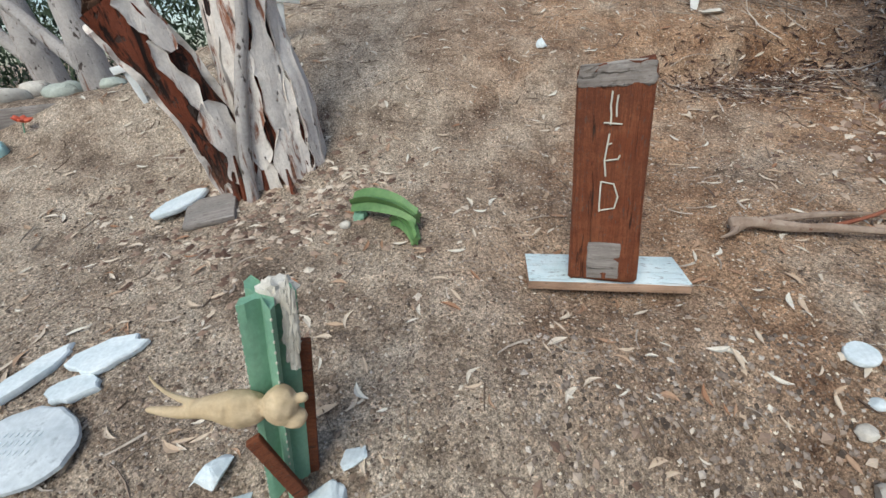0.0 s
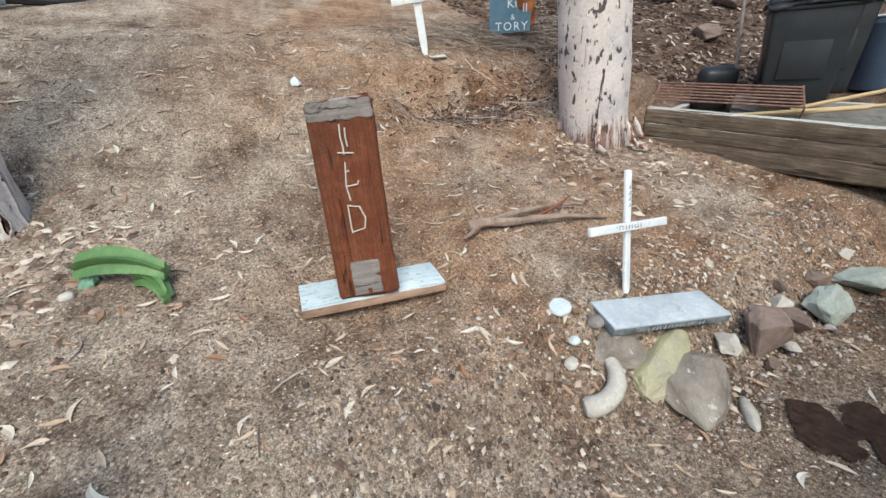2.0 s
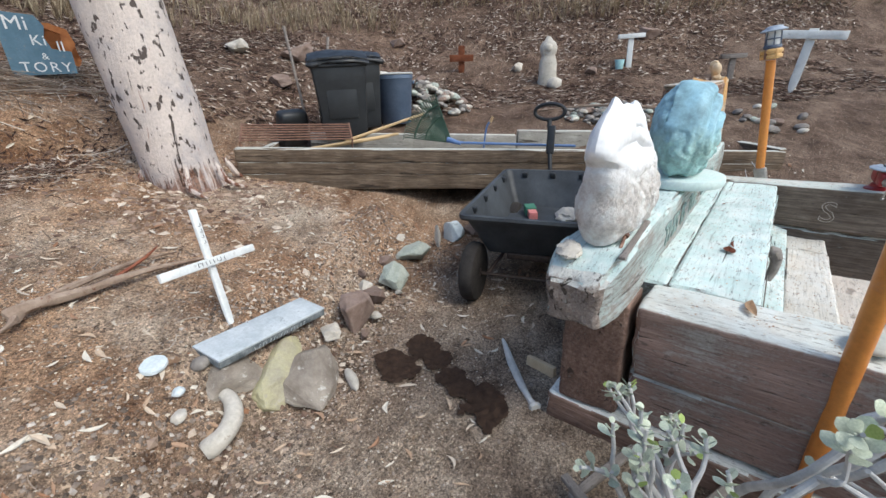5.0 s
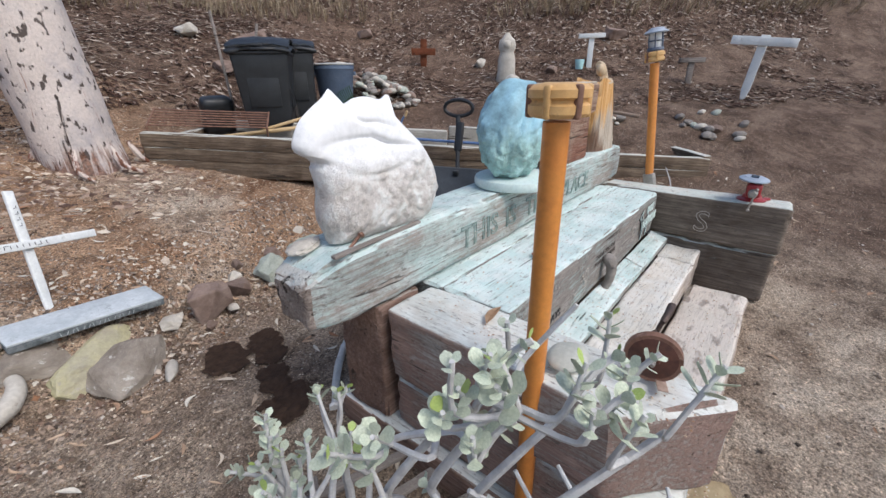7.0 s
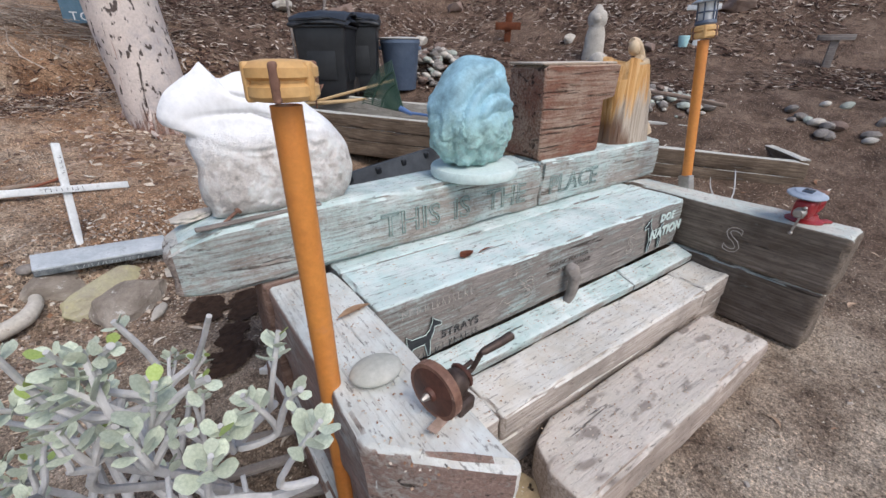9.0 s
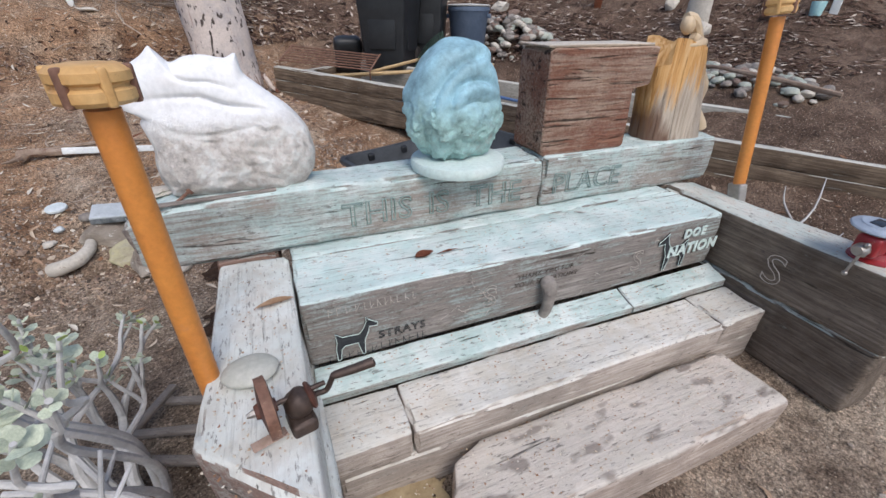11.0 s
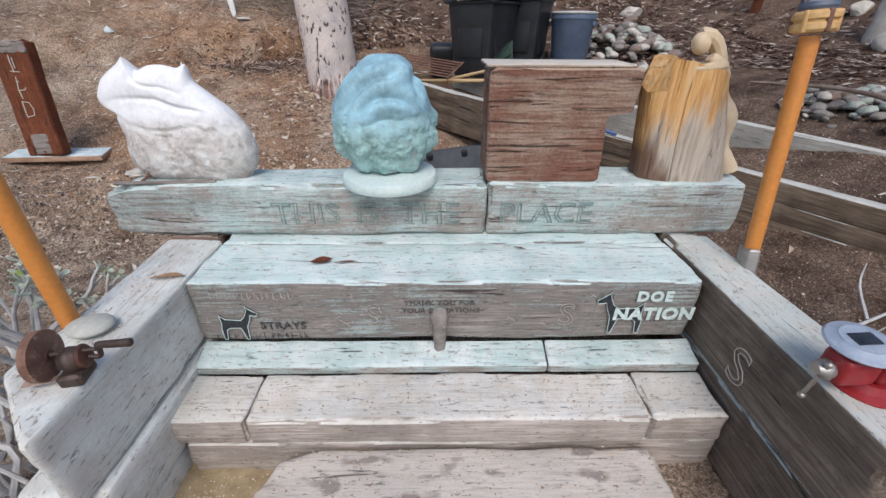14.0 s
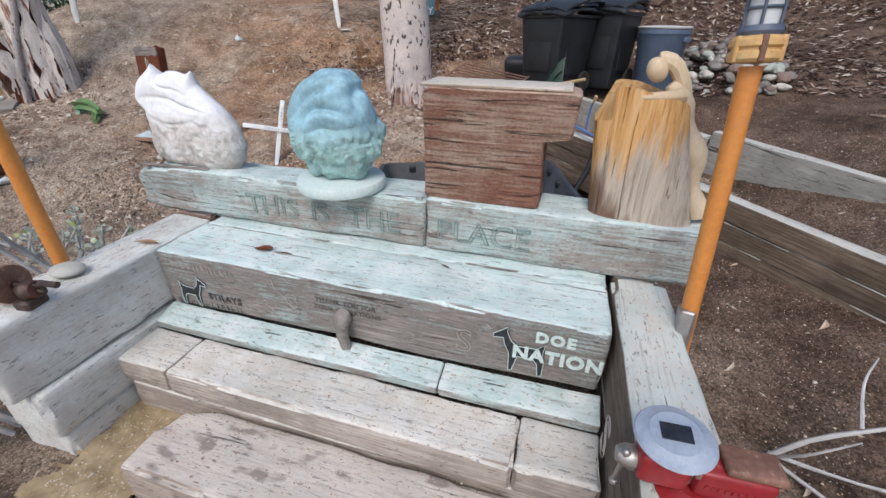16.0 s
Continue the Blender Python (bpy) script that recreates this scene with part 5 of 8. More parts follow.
    for k, (a0, a1, i0, i1) in enumerate(((-80, -48, 3, 30), (-44, -14, 2, 30), (-10, 30, 3, 30), (34, 100, 0, 30))):
        bark_plate(rear, a0, a1, i0, i1, 91 + k * 7)
    stem([(0.05, -0.17, -0.05), (0.08, -0.12, 0.4), (0.15, -0.06, 0.78), (0.23, 0.0, 1.12), (0.4, 0.1, 2.2)], 0.036, 0.03, 14, BARK_GREY, 12, 0.12, "thin pale grey stem")
    rnd = random.Random(2)
    for k in range(20):
        bm = bmesh.new()
        a = rnd.uniform(-2.6, 0.9)
        r = rnd.uniform(0.15, 0.28)
        x, y = 0.10 + r * math.cos(a) * 1.3, 0.08 + r * math.sin(a)
        tube([(x, y, -0.02), (x * 0.92, y * 0.92, rnd.uniform(0.06, 0.16)), (x * 0.8 + rnd.uniform(-0.03, 0.03), y * 0.8, rnd.uniform(0.18, 0.4))], [0.026, 0.02, 0.006], 6, 0.5, 20, k, bm=bm)
        part("bark_shred", bm, TORN, t1, "torn bark strip at the foot")
    part("torn_top", lump((0.11, 0.10, 0.05), 6, 3, 0.5, 3), DARKROT, t1, "dark torn end of the stem", moved(-0.345, -0.175, 1.13, 0, -35, 0))


TORN = bark_mat("torn_red_heartwood", (0.15, 0.042, 0.022), (0.05, 0.02, 0.014), (0.016, 0.009, 0.007), 0.60, 0.52)
DARKROT = plain("dark_torn_wood", (0.03, 0.018, 0.012), (0.10, 0.05, 0.03), 20, 0.95, 0.01)
build_trees()


def far_tree(x, y, z0, lean, r, seed):
    t = thing("background_tree", pose(x, y, z0), "pale grey eucalyptus trunk in front of dark shrubs", "tree", "background trees")
    part("trunk", tube(curve_points([(0, 0, -0.2), (lean * 0.15, 0, 0.4), (lean * 0.5, 0.05, 1.3), (lean, 0.1, 3.2)], 20), [r * 1.25 - r * 0.035 * i for i in range(21)], 18, 0.12, 2.5, seed), BARK_GREY, t)
    part("limb", tube(curve_points([(0.0, 0, 0.25), (-0.5, 0.1, 0.75), (-0.9, 0.15, 1.3), (-1.1, 0.2, 2.0)], 14), [r * 0.55 - r * 0.02 * i for i in range(15)], 12, 0.15, 3, seed + 1), BARK_GREY, t)


far_tree(-2.95, 3.75, 1.22, -0.1, 0.12, 3)
far_tree(-4.1, 4.6, 1.25, -0.3, 0.14, 8)
far_tree(-5.2, 4.3, 1.25, 0.2, 0.10, 14)


def leaf_cloud(name, centre, spread, count, size, seed, label):
    rnd = random.Random(seed)
    verts, faces = [], []
    for _ in range(count):
        while True:
            p = Vector((rnd.uniform(-1, 1), rnd.uniform(-1, 1), rnd.uniform(-1, 1)))
            if p.length < 1 and noise.noise(Vector((p.x * spread[0], p.y * spread[1], p.z * spread[2])) * 1.6 + Vector((seed, 0, 0))) > -0.15:
                break
        c = Vector(centre) + Vector((p.x * spread[0], p.y * spread[1], p.z * spread[2]))
        q = Euler((rnd.uniform(0, 6.3), rnd.uniform(0, 6.3), rnd.uniform(0, 6.3))).to_matrix()
        s = size * rnd.uniform(0.6, 1.3)
        n = len(verts)
        for v in ((-1, 0, 0), (-0.3, 0.3, 0.08), (0.5, 0.25, 0.05), (1, 0, -0.1), (0.5, -0.25, 0.05), (-0.3, -0.3, 0.08)):
            verts.append(c + q @ (Vector(v) * s))
        faces += [(n, n + 1, n + 5), (n + 1, n + 2, n + 4, n + 5), (n + 2, n + 3, n + 4)]
    me = bpy.data.meshes.new(name)
    me.from_pydata(verts, [], faces)
    me.materials.append(SHRUB)
    return tagged(new(name, me), label, "shrub", kind="stuff")


leaf_cloud("shrubs", (-5.6, 6.4, 2.5), (3.6, 1.5, 1.9), 16000, 0.05, 4, "dark green shrubs behind the pale trunks")
leaf_cloud("shrubs", (-9.5, 6.5, 3.2), (3.0, 3.4, 3.0), 12000, 0.07, 9, "dark green shrubs behind the pale trunks")


# ---- raised planting bed ----
def build_bed():
    bed = thing("raised_bed", pose(3.65, 2.3, 0), "long raised bed of weathered timbers, empty inside", "planter")
    run = Vector((5.70 - 3.65, -2.73 - 2.3, 0))
    yaw = math.degrees(math.atan2(run.y, run.x))
    drop = math.degrees(math.atan2(0.40, 5.63))
    # local x runs along the bed, local y to its far side
    def rail(name, s0, s1, off, z_at0, h, w, seed, mat=BEDW, label="", slope=drop):
        length = (s1 - s0) / math.cos(radians(slope))
        zc = z_at0 - math.tan(radians(slope)) * ((s0 + s1) / 2 + 0.2)
        bm = rbox((length, w, h), 0.012, 0.09, 0.006, 6, seed)
        shifted(bm, Matrix.Translation((0, 0, -h)))
        return part(name, bm, mat, bed, label, Matrix.Rotation(radians(yaw), 4, "Z") @ moved((s0 + s1) / 2, off, zc, 0, slope, 0))
    rail("front_board", -0.22, 5.46, 0.06, 1.03, 0.135, 0.10, 1, label="weathered grey-brown front boards")
    rail("front_board", -0.22, 5.44, 0.062, 0.904, 0.125, 0.095, 2)
    rail("front_board", -0.20, 4.60, 0.064, 0.788, 0.16, 0.09, 3)
    rail("rear_board", 0.3, 2.75, 0.98, 1.075, 0.40, 0.09, 5, CONC, "pale grey rear board")
    rail("rear_board", 2.77, 5.38, 0.98, 1.13, 0.40, 0.09, 6, CONC)
    end = rbox((1.0, 0.09, 0.30), 0.012, 0.09, 0.006, 6, 7)
    part("end_board", end, BEDW, bed, "", Matrix.Rotation(radians(yaw), 4, "Z") @ moved(5.42, 0.52, 0.36, 0, 0, 90))
    end = rbox((0.9, 0.09, 0.34), 0.012, 0.09, 0.006, 6, 8)
    part("end_board", end, BEDW, bed, "", Matrix.Rotation(radians(yaw), 4, "Z") @ moved(-0.10, 0.52, 0.62, 0, 0, 90))
    fill = bmesh.new()
    q = Matrix.Rotation(radians(yaw), 4, "Z")
    grid = []
    for i in range(46):
        row = []
        for j in range(9):
            s, o = -0.05 + 5.4 * i / 45, 0.1 + 0.84 * j / 8
            row.append(fill.verts.new(q @ Vector((s, o, 0.80 - 0.071 * (s + 0.2) + 0.03 * noise.noise(Vector((s * 3, o * 3, 2)))))))
        grid.append(row)
    for a, b in zip(grid, grid[1:]):
        for k in range(8):
            fill.faces.new((a[k], a[k + 1], b[k + 1], b[k]))
    part("soil_fill", fill, SOIL, bed, "dark earth")


CONC = timber_mat("pale_grey_board", (0.30, 0.29, 0.26), (0.44, 0.43, 0.39), (0.55, 0.55, 0.5), 0.7, 0.2)
build_bed()


# ---- bins and garden tools ----
def build_bin(x, y, z, w, d, h, yaw, mat, label, lid_open=0.0, wheels=True):
    b = thing("wheeled_bin", pose(x, y, z, 0, 0, yaw), label, "bin", "refuse bins")
    def taper(q):
        k = (q.z + h / 2) / h
        s = 0.80 + 0.20 * k
        return Vector((q.x * s, q.y * s, q.z))
    part("body", rbox((w, d, h), 0.03, 0.12, warp=taper), mat, b)
    part("rim", rbox((w * 1.06, d * 1.06, 0.035), 0.012, 0.2), mat, b, "", moved(0, 0, h - 0.03))
    panel = rbox((w * 0.55, 0.012, h * 0.5), 0.005, 0.2)
    part("front_panel", panel, mat, b, "", moved(0, -d * 0.5 * 0.9 - 0.004, h * 0.28))
    for sx in (-1, 1):
        part("side_rib", rbox((0.012, d * 0.5, h * 0.55), 0.005, 0.2), mat, b, "", moved(sx * w * 0.45, 0, h * 0.25))
    for i in range(2):
        lid = rbox((w * (1.12 - 0.03 * i), d * (1.14 - 0.02 * i), 0.03), 0.012, 0.05, 0.022, 9, 3 + i, 1.0, warp=lambda q: Vector((q.x, q.y, q.z + 0.05 * (1 - (q.x / w * 2) ** 2) * 0.5 + 0.03 * (1 - (q.y / d * 2) ** 2))))
        part("lid", lid, mat, b, "", moved(0, 0.02 * i, h + 0.006 + i * (0.035 + lid_open), (3 + 5 * i) * (1 if lid_open else 0.3), 0, 0))
    part("handle", tube([(-w * 0.4, d * 0.6, h - 0.04), (w * 0.4, d * 0.6, h - 0.04)], 0.014, 10), mat, b)
    if wheels:
        for sx in (-1, 1):
            part("wheel", lathe([(0.02, -0.025), (0.1, -0.025), (0.11, -0.01), (0.11, 0.01), (0.1, 0.025), (0.02, 0.025)], 24), RUBBER, b, "", moved(sx * w * 0.42, d * 0.42, 0.11, 0, 90, 0))
    return b


build_bin(4.86, 2.03, 0.97, 0.58, 0.60, 0.77, -58, BLACK, "black wheeled bin with a bulging stacked lid", 0.03)
build_bin(5.50, 2.13, 1.0, 0.50, 0.50, 0.78, -52, BLACK, "taller black wheeled bin beside the blue one", 0.02)
blue = thing("blue_bin", pose(6.0, 1.86, 1.0), "blue-grey round bin with a pale flat lid", "bin", "refuse bins")
part("body", lathe([(0.19, 0), (0.205, 0.02), (0.255, 0.56), (0.27, 0.58), (0.27, 0.62), (0.26, 0.63)], 32), BLUEBIN, blue)
part("lid", lathe([(0.275, 0), (0.28, 0.012), (0.26, 0.022), (0.1, 0.03)], 32), PALELID, blue, "pale dusty lid", moved(0, 0, 0.63))
for a in (0.6, 3.7):
    part("handle", rbox((0.12, 0.04, 0.05), 0.012, 0.05), BLUEBIN, blue, "", Matrix.Rotation(a, 4, "Z") @ moved(0, -0.265, 0.5))
sack = thing("black_tub", pose(4.62, 2.62, 0.9, 18, 0, -30), "dark rounded plastic tub leaning behind the bin", "tub", bm=rbox((0.34, 0.2, 0.42), 0.07, 0.06), material=BLACK)


def build_rake_bundle():
    g = thing("iron_grate", pose(4.06, 2.12, 1.10, 24, 4, -56), "rust-brown iron grate of long bars resting on the bed", "grate")
    for i in range(7):
        part("bar", tube([(-0.53, -0.12 + 0.05 * i, 0), (0.53, -0.12 + 0.05 * i, 0.0)], 0.008, 8), RUST, g)
    for x in (-0.53, 0.53):
        part("cross_bar", tube([(x, -0.14, 0), (x, 0.20, 0)], 0.009, 8), RUST, g)
    for x in (-0.53, 0.53):
        part("leg", tube([(x, -0.14, 0), (x, -0.15, -0.12)], 0.009, 8), RUST, g)
    r = thing("leaf_rake", pose(4.50, 0.62, 0.93, 0, 0, 0), "dark green fan leaf rake leaning in the bed", "rake")
    hub = Vector((0.0, 0.0, 0.0))
    tips = []
    for i in range(23):
        a = radians(8 + 62 * i / 22)
        tip = Vector((-0.06 + 0.10 * math.sin(a), 0.50 * math.cos(a), 0.50 * math.sin(a)))
        tips.append(tip)
        part("tine", tube([hub, hub.lerp(tip, 0.5) + Vector((-0.012, 0, 0)), tip, tip + Vector((-0.03, 0.012, -0.022))], [0.005, 0.0065, 0.0055, 0.004], 6), GREENRAKE, r)
    for f in (0.55, 0.78):
        part("brace", tube([t * f + Vector((-0.014, 0, 0)) for t in tips], 0.008, 6), GREENRAKE, r)
    part("socket", tube([(0.0, 0.05, 0.035), (0.0, -0.09, -0.01)], [0.03, 0.017], 10), BLUEPAINT, r, "blue rake socket")
    part("handle", tube([(0.0, -0.06, 0.0), (0.12, -1.2, -0.06)], 0.013, 8), BLUEPAINT, r, "blue rake handle")
    hook = thing("blue_hook", pose(4.62, 0.30, 0.86), "bent blue metal rod with a yellow grip standing in the bed", "rod")
    part("rod", tube(curve_points([(0, 0.02, 0), (0, 0, 0.14), (0.0, -0.02, 0.22), (0.0, -0.06, 0.27)], 8), 0.009, 8), BLUEPAINT, hook)
    part("grip", tube([(0, -0.05, 0.25), (0, -0.075, 0.30)], 0.013, 8), HANDLE, hook, "worn yellow grip")
    for m, l in ((look((4.35, 1.75, 0.98), (4.9, 0.95, 1.22)), 0.9), (look((4.0, 2.15, 0.93), (4.75, 1.15, 1.02)), 1.1), (look((4.1, 2.1, 0.92), (4.6, 1.3, 1.0)), 0.9)):
        thing("tool_handle", m, "worn yellow-brown wooden tool handle", "tool handle", "tool handles", bm=tube([(0, 0, 0), (0, 0, -l)], [0.017, 0.015], 10), material=HANDLE)
    for x, y, dx, dy, l in ((4.72, 2.42, 0.10, -0.16, 1.35), (4.78, 2.3, 0.26, 0.05, 1.25)):
        thing("leaning_pole", pose(x, y, 0.85, dy * 57, dx * 57, 0), "pale wooden pole leaning against the bins", "pole", "leaning poles", bm=tube([(0, 0, 0), (0, 0, l)], [0.014, 0.016], 8), material=GREYWOOD)


build_rake_bundle()


# ---- garden cart ----
def build_cart():
    c = thing("garden_cart", pose(3.58, -0.35, 0.03, 0, 0, -5), "black plastic dump cart with four rubber wheels", "cart")
    L, W, H, t = 1.30, 0.88, 0.33, 0.018
    bm = bmesh.new()
    def ring(lx, wy, z, r, n=5):
        pts = []
        for cx, cy, a0 in ((1, 1, 0), (-1, 1, 90), (-1, -1, 180), (1, -1, 270)):
            for k in range(n):
                a = radians(a0 + 90 * k / (n - 1))
                pts.append(bm.verts.new((cx * (lx / 2 - r) + r * math.cos(a), cy * (wy / 2 - r) + r * math.sin(a), z)))
        return pts
    rings = [ring(L * 0.74, W * 0.70, 0.0, 0.05), ring(L * 0.76, W * 0.72, 0.02, 0.06), ring(L * 0.97, W * 0.96, H - 0.035, 0.06), ring(L * 1.02, W * 1.03, H - 0.035, 0.07), ring(L * 1.03, W * 1.04, H - 0.02, 0.07),
             ring(L * 1.02, W * 1.03, H, 0.07), ring(L * 0.975, W * 0.96, H, 0.06), ring(L * 0.96, W * 0.945, H - 0.02, 0.06), ring(L * 0.75, W * 0.71, 0.03, 0.055)]
    for a, b in zip(rings, rings[1:]):
        for k in range(len(a)):
            bm.faces.new((a[k], a[(k + 1) % len(a)], b[(k + 1) % len(b)], b[k]))
    bm.faces.new(rings[0][::-1])
    bm.faces.new(rings[-1])
    tub = part("tub", bm, DUSTY, c, "dusty black tub", moved(0, 0, 0.335, 0, -2.0, 0))
    for sy in (-1, 1):
        for i in range(4):
            part("rim_rib", rbox((0.05, 0.05, 0.05), 0.012, 0.03), BLACK, tub, "", moved(-0.42 + 0.28 * i, sy * W * 0.47, H - 0.065))
    for i in range(3):
        part("rim_rib", rbox((0.05, 0.05, 0.05), 0.012, 0.03), BLACK, tub, "", moved(L * 0.475, -0.25 + 0.25 * i, H - 0.065))
    part("axle", tube([(0, -0.33, 0), (0, 0.33, 0)], 0.012, 8), DARKIRON, c, "", moved(-0.60, 0.02, 0.195))
    part("chassis", rbox((1.0, 0.30, 0.05), 0.01, 0.1), DARKIRON, c, "", moved(0, 0, 0.28))
    for sy in (-1, 1):
        part("strut", tube([(-0.60, sy * 0.26, 0.2), (-0.30, sy * 0.15, 0.35)], 0.013, 8), DARKIRON, c)
    for x, y in ((-0.62, -0.33), (-0.62, 0.36), (0.42, -0.30), (0.42, 0.30)):
        w = part("wheel", lathe([(0.09, -0.05), (0.16, -0.056), (0.20, -0.046), (0.214, -0.022), (0.214, 0.022), (0.20, 0.046), (0.16, 0.056), (0.09, 0.05)], 36), RUBBER, c, "dusty black tyre", moved(x, y, 0.212, 90, 0, 0))
        part("hub", lathe([(0.03, -0.05), (0.085, -0.03), (0.09, 0.0), (0.085, 0.03), (0.03, 0.05)], 24), DARKIRON, w)
    pull = part("pull_bar", tube([(0.62, 0, 0.36), (0.80, 0.06, 0.72), (0.92, 0.10, 1.10)], [0.02, 0.02, 0.022], 10), BLACK, c, "black pull bar with a loop grip")
    part("bar_cover", rbox((0.05, 0.07, 0.26), 0.012, 0.05), BLACK, c, "", moved(0.83, 0.07, 0.80, 0, 16, 0))
    loop = [(0.93, 0.10 + 0.14 * math.cos(a) * (1 if abs(math.cos(a)) < 0.9 else 0.98), 1.17 + 0.07 * math.sin(a)) for a in [2 * math.pi * k / 24 for k in range(25)]]
    part("grip", tube(loop, 0.017, 8, cap=False), BLACK, c, "loop-shaped black grip")
    for nm, x, y, sz, mt, lab in (("cardboard_box", 0.20, 0.10, (0.12, 0.07, 0.06), PINK, "small pink box in the cart"), ("cardboard_box", 0.30, 0.14, (0.13, 0.09, 0.075), GREENBOX, "small green box in the cart"), ("folded_cloth", 0.24, -0.18, (0.2, 0.13, 0.035), PALESTONE, "crumpled grey-white cloth in the cart")):
        m = c.matrix_world @ pose(x, y, 0.372, 0, 0, 20)
        if nm == "folded_cloth":
            thing(nm, m @ pose(0, 0, 0.02), lab, "cloth", bm=lump((0.15, 0.09, 0.06), 31, 3, 0.4, 2.5, 0.3), material=mt)
        else:
            thing(nm, m, lab, "box", bm=rbox(sz, 0.004, 0.2), material=mt)
    thing("hand_tool", c.matrix_world @ pose(-0.16, -0.1, 0.385, 0, 90, 70), "dark hand tool lying in the cart", "tool", bm=tube([(0, 0, -0.15), (0, 0, -0.02), (0, 0, 0.0), (0, 0, 0.12)], [0.014, 0.014, 0.03, 0.01], 8), material=BLACK)


build_cart()


# ---- markers and crosses ----
def build_cross(m, h, w, arm_z, thick, wide, label, mat=WHITE, roll=0.0, arm_len_ratio=0.5):
    c = thing("wooden_cross", m, label, "cross", "wooden crosses")
    def point(q):
        k = max(0.0, (-q.z - h * 0.5 + 0.12) / 0.12)
        return Vector((q.x * (1 - 0.6 * k), q.y, q.z))
    part("upright", rbox((wide, thick, h), 0.004, 0.08, 0.0015, 20, 3, 1.0, warp=point), mat, c, "", moved(0, 0, 0))
    part("crosspiece", rbox((w, thick, wide), 0.004, 0.08, 0.0015, 20, 5), mat, c, "", moved((0.5 - arm_len_ratio) * w, -thick - 0.001, arm_z - wide / 2, 0, roll, 0))
    return c


front_cross = build_cross(cross_pose((1.825, 1.085, 0.31), (1.949, 1.277, 0.949), (0.69, 0.12, 0.0)), 0.70, 0.66, 0.42, 0.02, 0.042, "white painted wooden cross with small dark marks behind a slab", roll=-3)
marks = strokes([[(-0.09 + 0.026 * i, 0.0), (-0.09 + 0.026 * i, 0.018)] for i in range(8)] + [[(-0.09, 0.018), (-0.07, 0.018)], [(0.05, 0.0), (0.07, 0.0)]], 0.0014)
part("dark_marks", marks, INK, [o for o in front_cross.children if o.name.startswith("crosspiece")][0], "small dark marks", moved(-0.02, -0.0115, 0.012))
for i in range(4):
    part("dark_marks", strokes([[(-0.008, 0.52 + i * 0.03), (0.006, 0.52 + i * 0.03), (0.006, 0.535 + i * 0.03)]], 0.0014), INK, front_cross, "small dark marks", moved(0, -0.0115, 0.0))
build_cross(cross_pose((2.18, 4.09, 1.54), (2.13, 4.12, 2.15), (0.47, -0.20, 0.0)), 0.66, 0.5, 0.55, 0.02, 0.075, "white wooden cross high on the slope")
build_cross(cross_pose((-1.33, 3.79, 1.56), (-1.25, 3.78, 2.1), (0.27, 0.10, 0.06)), 0.58, 0.32, 0.38, 0.02, 0.07, "white wooden cross behind the split tree")
build_cross(cross_pose((-2.24, 3.22, 1.24), (-2.31, 3.2, 1.6), (0.1, 0.06, 0.0)), 0.40, 0.17, 0.30, 0.02, 0.05, "small white cross by the far bed")
build_cross(cross_pose((8.26, -3.63, 1.08), (8.21, -3.72, 1.95), (-0.27, -0.69, -0.12)), 0.86, 0.78, 0.78, 0.03, 0.11, "large white T-shaped cross on the far slope", roll=0)
build_cross(cross_pose((8.86, 1.64, 1.55), (8.86, 1.62, 2.15), (0.12, -0.44, -0.05)), 0.58, 0.46, 0.36, 0.03, 0.12, "brown wooden cross on the leaf-strewn bank", mat=REDW)


def build_tee(x, y, h, w, label, mat):
    t = thing("wooden_marker", on_ground(x, y, -0.03, 0, 0, -85), label, "marker", "wooden markers")
    part("post", rbox((0.09, 0.05, h), 0.006, 0.2), mat, t)
    part("cap_board", rbox((w, 0.10, 0.07), 0.006, 0.2), mat, t, "", moved(0, 0, h))


build_tee(9.10, -1.41, 0.50, 0.44, "pale T-shaped wooden marker on the bank", WHITE)
build_tee(9.05, -3.02, 0.36, 0.38, "low weathered T-shaped wooden marker", GREYWOOD)
thing("small_blue_pot", on_ground(9.0, -1.25, 0), "small pale blue pot beside a marker", "pot", bm=lathe([(0.06, 0), (0.08, 0.15), (0.075, 0.16)], 16), material=AQUA)

owl = lathe([(0.16, 0.0), (0.17, 0.06), (0.155, 0.2), (0.15, 0.38), (0.13, 0.46), (0.115, 0.50), (0.145, 0.56), (0.15, 0.62), (0.13, 0.70), (0.07, 0.75), (0.04, 0.80), (0.02, 0.81)], 20)
for v in owl.verts:
    v.co.y *= 0.6
    v.co += v.co.normalized() * 0.012 * noise.noise(v.co * 9)
bmesh.ops.create_icosphere(owl, subdivisions=2, radius=0.09, matrix=Matrix.Translation((0, -0.03, 0.62)))
thing("stone_statue", on_ground(8.58, -0.03, -0.03, 0, 0, -85), "pale upright carved stone figure on the bank", "statue", bm=owl, material=PALESTONE)
thing("boulder", on_ground(8.45, -0.16, 0.05), "pale boulder at the foot of the statue", "rock", "bank rocks", bm=lump((0.13, 0.13, 0.12), 41, 3, 0.2, 1.6, 0.2, 3), material=PALESTONE)

# red plank marker on its pale base board
BASE_M = cross_pose((0.665, 1.60, 0.522), (0.715, 1.56, 1.5), (0.654, -0.06, -0.035))
base_board = thing("base_board", BASE_M, "pale blue-white board lying under the red plank", "board", bm=rbox((0.675, 0.235, 0.045), 0.004, 0.08, 0.002, 9, 3), material=PINE)
PLANK_M = cross_pose((0.635, 1.53, 0.568), (0.655, 1.66, 1.40), (0.245, -0.08, 0.0))


